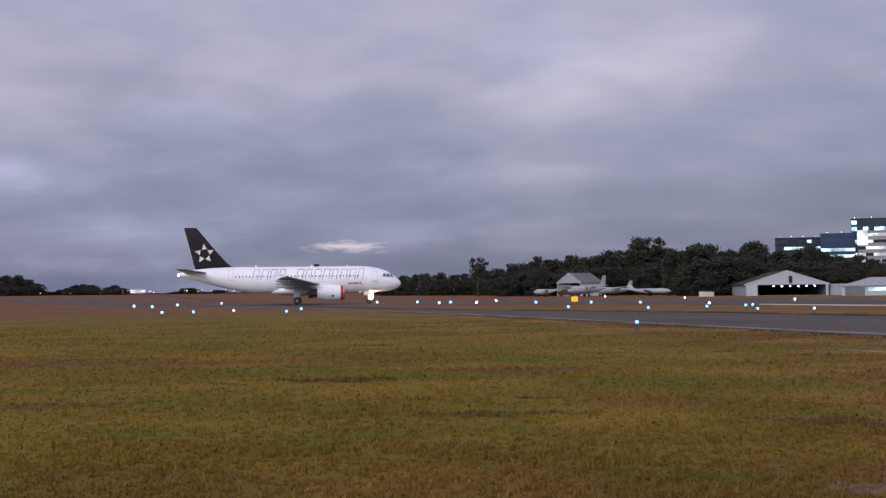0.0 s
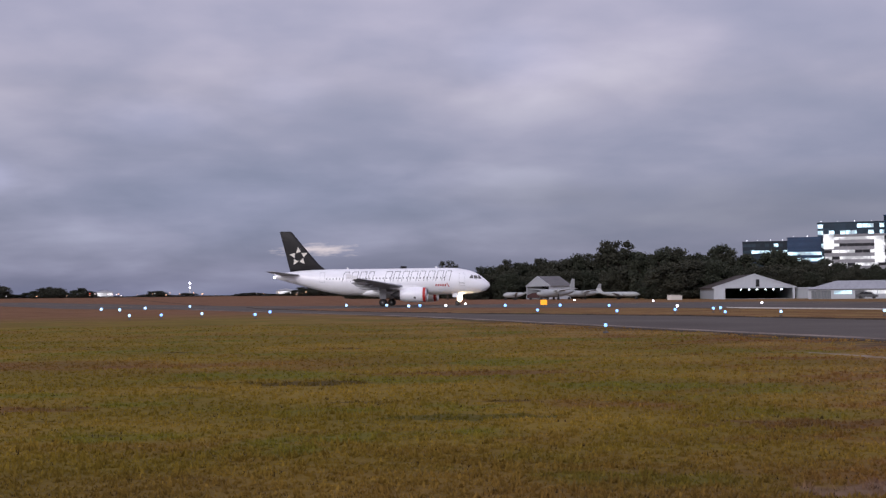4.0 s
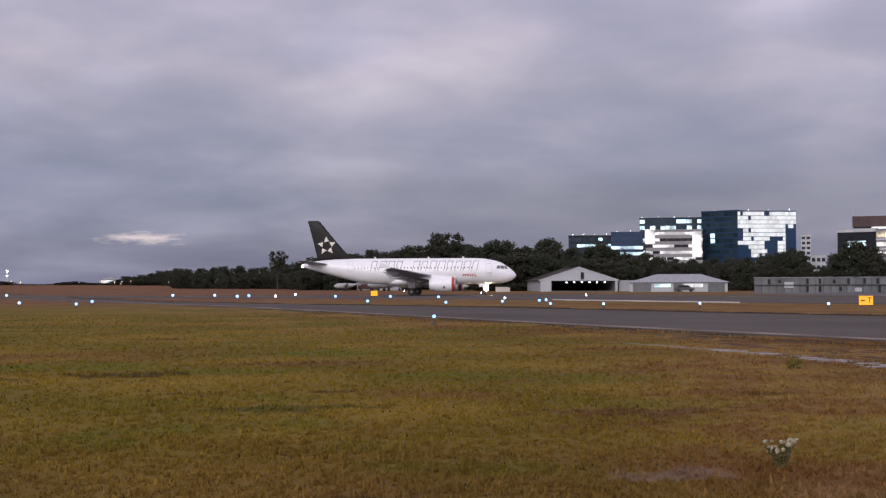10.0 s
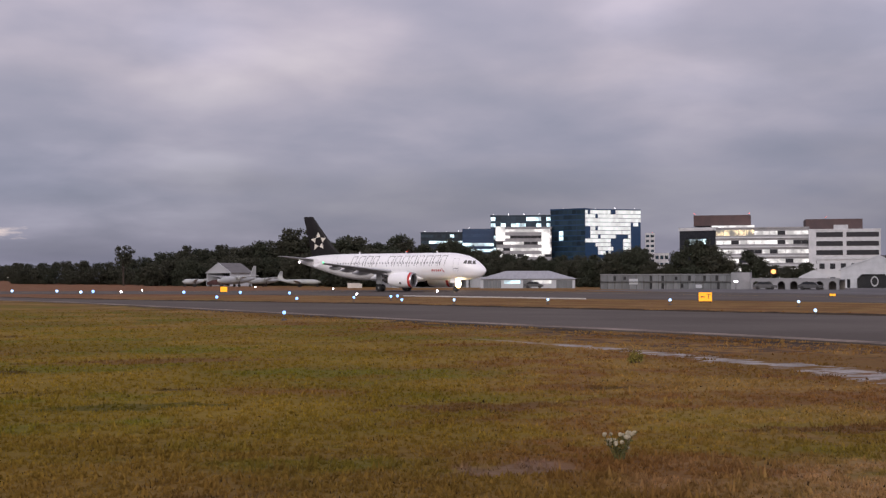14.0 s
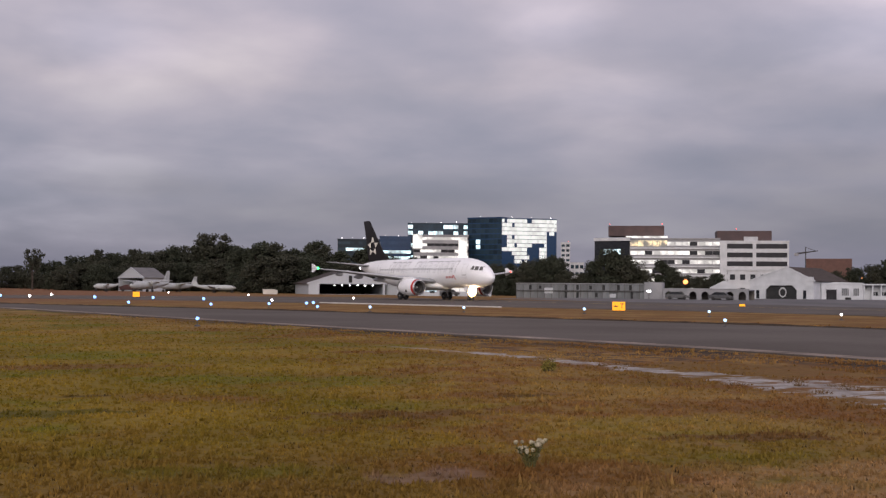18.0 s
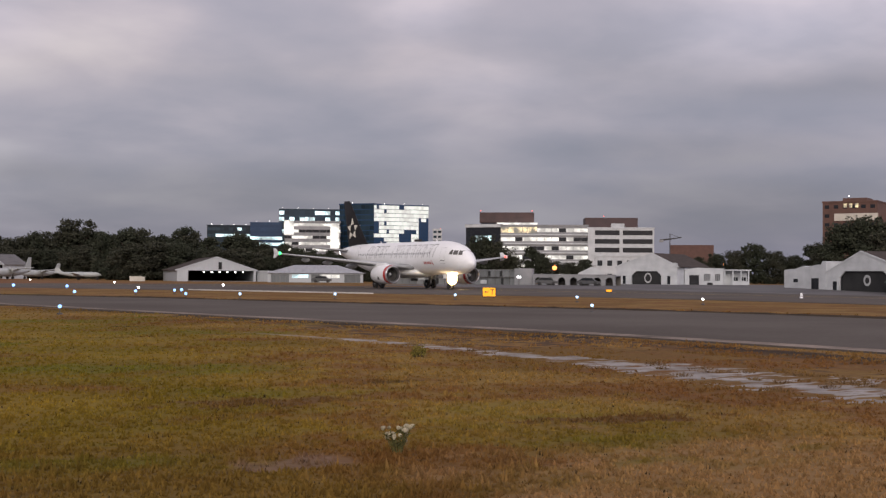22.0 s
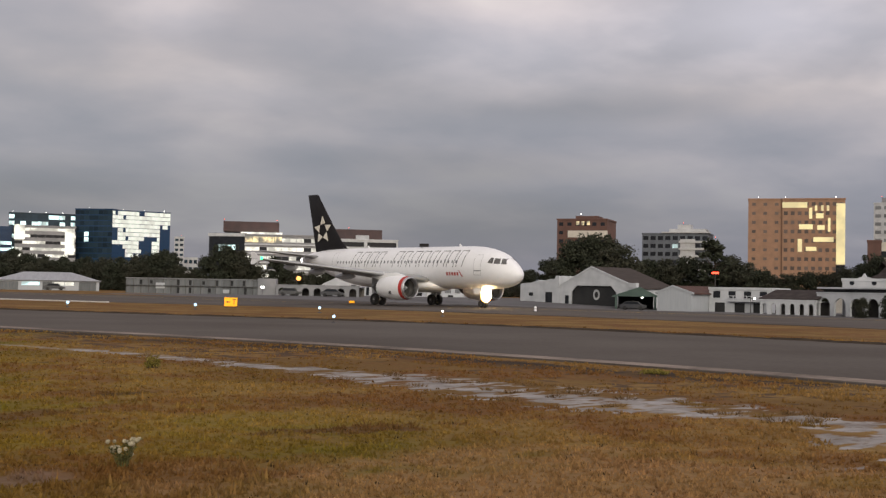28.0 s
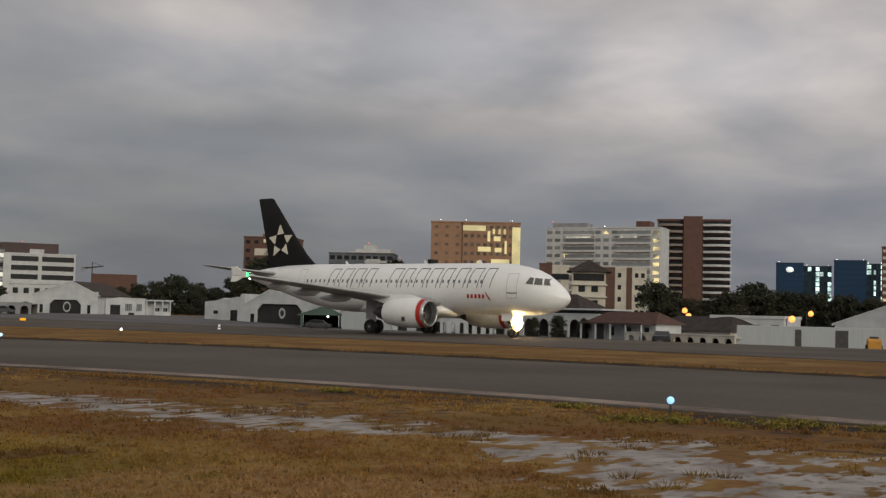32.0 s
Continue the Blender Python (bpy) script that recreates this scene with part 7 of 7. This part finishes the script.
def sign(x, y, turn, w, h, text):
    s = thing("taxiway_sign", pose(x, y, ground_z(x, y), 0, 0, turn), "lit yellow taxiway sign with black marks", "sign", "taxiway signs")
    part("box", boxed(-w / 2, w / 2, 0, 0.22, 0.08, 0.08 + h, 0.02), BLACKS, s)
    part("face", boxed(-w / 2 + 0.02, w / 2 - 0.02, -0.022, -0.002, 0.11, 0.06 + h, 0.005), L_SIGN, s, "glowing yellow face")
    for k in (-0.35, 0.35):
        part("leg", rod(bmesh.new(), (w * k, 0.11, -0.05), (w * k, 0.11, 0.08), 0.04), DARKM, s)
    if text:
        cu = bpy.data.curves.new("letter", "FONT")
        cu.body, cu.size, cu.align_x, cu.align_y, cu.extrude = "T", h * 0.8, "CENTER", "CENTER", 0.006
        t = new("letter", cu)
        t.data.materials.append(BLACKS)
        t.parent = s
        t.matrix_basis = pose(w * 0.24, -0.032, 0.08 + h / 2, 90, 0, 0)
        part("arrow", prism([(-w * 0.38, 0.08 + h * 0.5), (-w * 0.24, 0.08 + h * 0.62), (-w * 0.24, 0.08 + h * 0.55), (-w * 0.04, 0.08 + h * 0.55), (-w * 0.04, 0.08 + h * 0.45), (-w * 0.24, 0.08 + h * 0.45), (-w * 0.24, 0.08 + h * 0.38)], -0.035, -0.024), BLACKS, s, "black arrow")
    return s


L_SIGN = glow("lit_sign_yellow", (1.0, 0.42, 0.01), 0.55)


def build_airfield_lights():
    for x, y, mt, r in (BLUE_LIGHTS):
        edge_light(x, y, mt, r * (0.68 if mt is L_WHITE else 0.88))
    for a, d, mt, h in ((65.02, 205, L_STREET, 4.4), (65.19, 190, L_STREET, 3.45), (69.80, 160, L_STREET, 3.25), (70.66, 200, L_STREET, 4.3), (31.9, 232, L_STREET, 3.2), (53.28, 190, L_WHITE, 2.2), (39.8, 420, L_STREET, 6.0)):
        p = spot(a, d)
        o = thing("street_lamp", pose(*p), "lit street lamp on a thin pole", "street lamp", "street lamps")
        part("pole", rod(bmesh.new(), (0, 0, -0.3), (0, 0, h + 0.1), 0.07, 0.05), DARKM, o)
        part("arm", rod(bmesh.new(), (0, 0, h + 0.1), (0, -0.7, h + 0.2), 0.04), DARKM, o)
        # amber heads are oversized so that their shape includes the bloom
        part("head", ball(bmesh.new(), (0, -0.7, h + 0.1), 0.46 if mt is L_STREET else 0.15, 10, 0.95), mt, o, "glowing lamp head")
    sign(45.1, 81.7, -29, 1.02, 0.72, True)
    sign(19, 175, -6, 1.0, 0.78, False)
    sign(72, 104.5, -36, 0.62, 0.28, False)


# lens radii grow with distance from the camera, to take in the lamps' glare
BLUE_LIGHTS = [
    (-40.3, 155.6, L_CYAN, 0.213), (-35.4, 145.1, L_CYAN, 0.205), (-36.9, 165.7, L_CYAN, 0.213), (-22.8, 96.5, L_CYAN, 0.131), (-20.5, 97.6, L_BLUE, 0.131),
    (-18.2, 103.2, L_CYAN, 0.139), (-35, 188.4, L_CYAN, 0.213), (-12.6, 95.1, L_BLUE, 0.131), (-13.2, 110, L_BLUE, 0.148), (-9.9, 176.3, L_CYAN, 0.213),
    (-3.9, 172.2, L_CYAN, 0.213), (-0.7, 155.5, L_CYAN, 0.213), (0.8, 162.2, L_BLUE, 0.213), (4.2, 157.6, L_WHITE, 0.213), (7.9, 183.6, L_WHITE, 0.213),
    (32.4, 384.1, L_WHITE, 0.213), (11.3, 148.4, L_BLUE, 0.205), (10.6, 103.2, L_BLUE, 0.139), (17.5, 143.3, L_BLUE, 0.197), (21.9, 134.3, L_BLUE, 0.180),
    (15.8, 93.4, L_BLUE, 0.131), (35.4, 263.5, L_WHITE, 0.213), (8.2, 51.8, L_BLUE, 0.090), (40, 199.5, L_WHITE, 0.213), (26.7, 121.1, L_WHITE, 0.164),
    (21.2, 97.2, L_BLUE, 0.131), (25.4, 101.4, L_BLUE, 0.139), (26.8, 104.5, L_BLUE, 0.148), (21.7, 83.4, L_BLUE, 0.115), (25.2, 82, L_CYAN, 0.115),
    (44.2, 151.3, L_WHITE, 0.213), (32, 81, L_CYAN, 0.115), (39.3, 76.2, L_CYAN, 0.115), (43.9, 67.4, L_CYAN, 0.107), (32, 47.8, L_CYAN, 0.090),
    (48, 59.4, L_WHITE, 0.107), (19.4, 9.0, L_BLUE, 0.075),
]
build_airfield_lights()


# ================= grass and small plants =================
def blade_field(name, rng, count, d0, d1, a0, a1, h0, h1, label, keep, width=0.012, mat=None):
    """Tufts of grass, three blades each."""
    d = np.exp(rng.uniform(math.log(d0), math.log(d1), count))
    a = np.radians(rng.uniform(a0, a1, count))
    x, y = d * np.sin(a), d * np.cos(a)
    ok = keep(x, y)
    x, y = x[ok], y[ok]
    n = len(x)
    h = rng.uniform(h0, h1, n) * (0.6 + 0.8 * rng.random(n) ** 2)
    verts = np.zeros((n, 3, 3, 3))
    for b in range(3):
        t = rng.uniform(0, 2 * np.pi, n)
        lean = rng.uniform(0.1, 0.75, n) * h
        lx, ly = np.cos(t), np.sin(t)
        w = width * rng.uniform(0.7, 1.5, n) * (1 + d[ok] / 25)
        ox, oy = rng.uniform(-0.05, 0.05, n), rng.uniform(-0.05, 0.05, n)
        verts[:, b, 0] = np.stack([x + ox - ly * w, y + oy + lx * w, np.full(n, -0.035)], 1)
        verts[:, b, 1] = np.stack([x + ox + ly * w, y + oy - lx * w, np.full(n, -0.035)], 1)
        verts[:, b, 2] = np.stack([x + ox + lx * lean, y + oy + ly * lean, -0.03 + h * rng.uniform(0.7, 1.0, n)], 1)
    v = verts.reshape(-1, 3)
    me = bpy.data.meshes.new(name)
    k = len(v) // 3
    me.vertices.add(len(v))
    me.vertices.foreach_set("co", v.ravel())
    me.loops.add(len(v))
    me.loops.foreach_set("vertex_index", np.arange(len(v), dtype=np.int32))
    me.polygons.add(k)
    me.polygons.foreach_set("loop_start", np.arange(0, len(v), 3, dtype=np.int32))
    me.polygons.foreach_set("loop_total", np.full(k, 3, dtype=np.int32))
    me.update(calc_edges=True)
    me.materials.append(mat or BLADES)
    return tagged(new(name, me), label, "grass", kind="stuff")


def build_grass():
    rng = np.random.default_rng(5)
    near = np.array(smooth_line(A_NEAR, 400))
    order = np.argsort(near[:, 1])
    edge = lambda y: np.interp(y, near[order, 1], near[order, 0])

    def patchy(x, y):
        k = np.array([noise.noise((u * 0.45, v * 0.45, 2.0)) + 0.6 * noise.noise((u * 1.7, v * 1.7, 5.0)) for u, v in zip(x, y)])
        sy = np.array(SAND_Y[::-1])
        bare = np.abs(x - np.interp(y, sy, SAND_X[::-1])) < 1.1 * np.interp(y, sy, SAND_HALF[::-1])
        soil = (np.abs(x + 0.10 * y - 19.4) < 2.6) & (y < 40)
        worn = ((x - 3.85) * 0.9) ** 2 + ((y - 10.45) * 1.7) ** 2 < 0.30
        return (x < edge(y) - 0.25) & ~worn & (~(bare & (y < 34)) | (k > 0.55)) & (~soil | (k > -0.02))
    blade_field("grass_near", rng, 85000, 8.3, 75, -23, 78, 0.02, 0.06, "short dry grass blades, olive and straw-coloured", patchy)
    def tufts(x, y):
        k = np.array([noise.noise((u * 0.35, v * 0.35, 8.0)) for u, v in zip(x, y)])
        sy = np.array(SAND_Y[::-1])
        bare = np.abs(x - np.interp(y, sy, SAND_X[::-1])) < 1.4 * np.interp(y, sy, SAND_HALF[::-1])
        return (x < edge(y) - 0.3) & (k > 0.22) & ~(bare & (y < 34))

    def near_edge(x, y):
        k = np.array([noise.noise((u * 0.8, v * 0.35, 4.0)) for u, v in zip(x, y)])
        return (x > edge(y) - 3.6) & (x < edge(y) - 0.1) & (y < 60) & (k > 0.09)

    blade_field("verge_tufts", rng, 60000, 8.5, 60, -5, 78, 0.03, 0.10, "dry grass along the taxiway's near edge", near_edge, 0.012)
    far = np.array(smooth_line(A_FAR, 400))
    of = np.argsort(far[:, 1])
    f_edge = lambda y: np.interp(y, far[of, 1], far[of, 0])
    blade_field("strip_tufts", rng, 90000, 30, 110, 0, 85, 0.04, 0.12, "dry grass along the strip between the taxiways", lambda x, y: (x > f_edge(y) + 0.55) & (x < f_edge(y) + 2.6), 0.012)
    dead = lambda x, y: (x < edge(y) - 0.3) & (x < 12.0)
    blade_field("dead_stalks", rng, 1500, 8.3, 30, -23, 60, 0.02, 0.055, "scattered dark dead grass stalks", dead, 0.005, STALK)
    blade_field("grass_tufts", rng, 11000, 8.3, 45, -23, 78, 0.05, 0.12, "taller dry grass tufts", tufts, 0.012)


def sand_tufts():
    """Small brown tufts that stand in the bare sand, each of them some dozens of blades."""
    rnd = random.Random(21)
    sy = np.array(SAND_Y[::-1])
    n = 0
    while n < 46:
        y = rnd.uniform(3.5, 27)
        x = float(np.interp(y, sy, SAND_X[::-1])) + rnd.uniform(-1.2, 1.2) * float(np.interp(y, sy, SAND_HALF[::-1]))
        size = rnd.uniform(0.10, 0.30)
        bm = bmesh.new()
        for i in range(int(50 + 160 * size)):
            a, r, b = rnd.uniform(0, 6.28), size * math.sqrt(rnd.random()), rnd.uniform(0, 6.28)
            h = rnd.uniform(0.03, 0.11) * (1.2 - r / size * 0.6)
            c = Vector((r * math.cos(a) * 1.3, r * math.sin(a) * 0.8, -0.005))
            w = Vector((math.cos(b), math.sin(b), 0)) * 0.008
            tip = c + Vector((math.cos(a) * 0.05 + rnd.gauss(0, 0.02), math.sin(a) * 0.05 + rnd.gauss(0, 0.02), h))
            bm.faces.new([bm.verts.new(q) for q in (c - w, c + w, tip)])
        t = thing("grass_tuft", pose(x, y, -0.03, 0, 0, rnd.uniform(0, 360)), "brown dry grass tuft in bare sand", "grass tuft", "tufts in the sand")
        part("foliage", bm, TUFT if rnd.random() < 0.7 else BLADES, t)
        n += 1


def flower_plant(x, y):
    p = thing("flowering_weed", pose(x, y, -0.03), "wild weed with cream flower heads in the grass", "plant")
    rnd = random.Random(3)
    st, hd = bmesh.new(), []
    for i in range(19):
        a, r, h = rnd.uniform(0, 6.28), rnd.uniform(0.02, 0.14), rnd.uniform(0.10, 0.26)
        tip = (r * math.cos(a) * 1.15, r * math.sin(a), h)
        rod(st, (r * 0.3 * math.cos(a), r * 0.3 * math.sin(a), 0), tip, 0.005, 0.003, 5)
        hd.append(tip)
        for q in range(7):
            b, u = rnd.uniform(0, 6.28), rnd.uniform(0.2, 0.95)
            c = Vector(tip) * u
            vs = [st.verts.new(c), st.verts.new(c + Vector((math.cos(b) * 0.05, math.sin(b) * 0.05, 0.02))), st.verts.new(c + Vector((math.cos(b + 0.5) * 0.04, math.sin(b + 0.5) * 0.04, 0.03)))]
            st.faces.new(vs)
    part("stem", st, STEM, p)
    for t in hd:
        bm = bmesh.new()
        for q in range(4):
            ball(bm, (t[0] + rnd.uniform(-0.014, 0.014), t[1] + rnd.uniform(-0.014, 0.014), t[2] + rnd.uniform(-0.01, 0.012)), rnd.uniform(0.012, 0.024), 6)
        part("flower_head", bm, PETAL, p)


def shrub(x, y, size, wide, mat):
    p = thing("small_shrub", pose(x, y, -0.03), "low leafy weed clump in dry grass", "shrub", "verge weeds")
    rnd = random.Random(int(x * 7 + y))
    bm, lf = bmesh.new(), bmesh.new()
    for i in range(16):
        a, h, r = rnd.uniform(0, 6.28), rnd.uniform(0.4, 1.0) * size, wide * math.sqrt(rnd.random())
        root = Vector((math.cos(a) * r, math.sin(a) * r, 0)) * 0.7
        tip = Vector((math.cos(a) * r, math.sin(a) * r, h * (1 - 0.5 * r / wide)))
        rod(bm, root, tip, 0.006, 0.003, 5)
        for q in range(26):
            c = root.lerp(tip, rnd.uniform(0.1, 1.0)) + Vector((rnd.gauss(0, 0.4) * wide * 0.4, rnd.gauss(0, 0.4) * wide * 0.4, abs(rnd.gauss(0, 0.12)) * size))
            u = Vector((rnd.gauss(0, 1), rnd.gauss(0, 1), rnd.gauss(0, 1.4))).normalized() * 0.04
            v = u.cross(Vector((rnd.gauss(0, 1), rnd.gauss(0, 1), rnd.gauss(0, 1)))).normalized() * 0.012
            lf.faces.new([lf.verts.new(c + w) for w in (u, v, -u, -v)])
    part("stem", bm, BARK, p)
    part("foliage", lf, mat, p)


build_grass()
sand_tufts()
flower_plant(4.93, 10.68)
for sx, sy, ss, sw, sm in ((11.0, 22.9, 0.34, 0.17, WEED), (18.6, 9.5, 0.16, 0.5, WEED), (19.2, 8.9, 0.13, 0.5, WEED), (19.5, 7.5, 0.18, 0.6, WEED), (20.2, 7.0, 0.16, 0.5, WEED), (20.6, 5.6, 0.16, 0.5, WEED), (20.4, 11.5, 0.12, 0.4, WEED), (19.9, 17.2, 0.12, 0.4, WEED)):
    shrub(sx, sy, ss, sw, sm)


# ================= motion =================
PLANE = [
    (0.0, -22.8, 186.2, 6.0),
    (1.0, -18.3, 186.8, 3.5),
    (2.5, -11.4, 187.5, -4.2),
    (4.5, -1.6, 188.1, -10.0),
    (7.0, 11.0, 189.0, -12.5),
    (9.0, 21.7, 189.3, -12.5),
    (10.0, 27.0, 188.8, -15.5),
    (11.0, 32.0, 187.6, -21.7),
    (12.0, 36.8, 185.7, -29.0),
    (13.0, 41.4, 183.1, -38.3),
    (14.0, 45.6, 179.9, -46.5),
    (15.5, 51.2, 173.9, -59.7),
    (17.5, 57.0, 164.7, -73.1),
    (19.0, 60.1, 157.1, -79.7),
    (20.0, 61.8, 151.4, -82.3),
    (21.0, 63.1, 145.3, -84.2),
    (23.0, 66.1, 133.2, -85.0),
    (24.5, 68.0, 122.5, -85.5),
    (26.5, 71.2, 108.5, -86.1),
    (28.0, 73.7, 97.1, -86.2),
    (29.0, 75.1, 88.8, -86.5),
    (30.0, 76.5, 80.1, -87.5),
    (31.0, 78.0, 71.4, -88.3),
    (32.0, 79.4, 62.1, -89.9)
]


def motions():
    rows = [(t, pose(x, y, 0.05, 0, 0, h)) for t, x, y, h in PLANE]
    walk(airliner, rows)
    ts = np.arange(0.0, 32.01, 0.05)
    p = np.array(PLANE)
    x, y = np.interp(ts, p[:, 0], p[:, 1]), np.interp(ts, p[:, 0], p[:, 2])
    run = np.r_[0, np.cumsum(np.hypot(np.diff(x), np.diff(y)))]
    for wheels, r, every in ((MAIN_WHEELS, 0.575, 2), (NOSE_WHEELS, 0.38, 1)):
        for ob, at in wheels:
            walk(ob, [(float(t), pose(*at, 0, math.degrees(d / r) % 360, 0)) for t, d in zip(ts[::every], run[::every])])
    # beacons: a flash towards the viewer about every 1.1 seconds
    bear = np.degrees(np.unwrap(np.arctan2(-p[:, 2], -p[:, 1]))) - p[:, 3]
    for ob, at in BEACONS:
        walk(ob, [(float(t), pose(*at, 0, 0, float(np.interp(t, p[:, 0], bear)) + 360 * (t - 13.0) / 1.093)) for t in np.arange(0.0, 32.01, 0.2)])


motions()
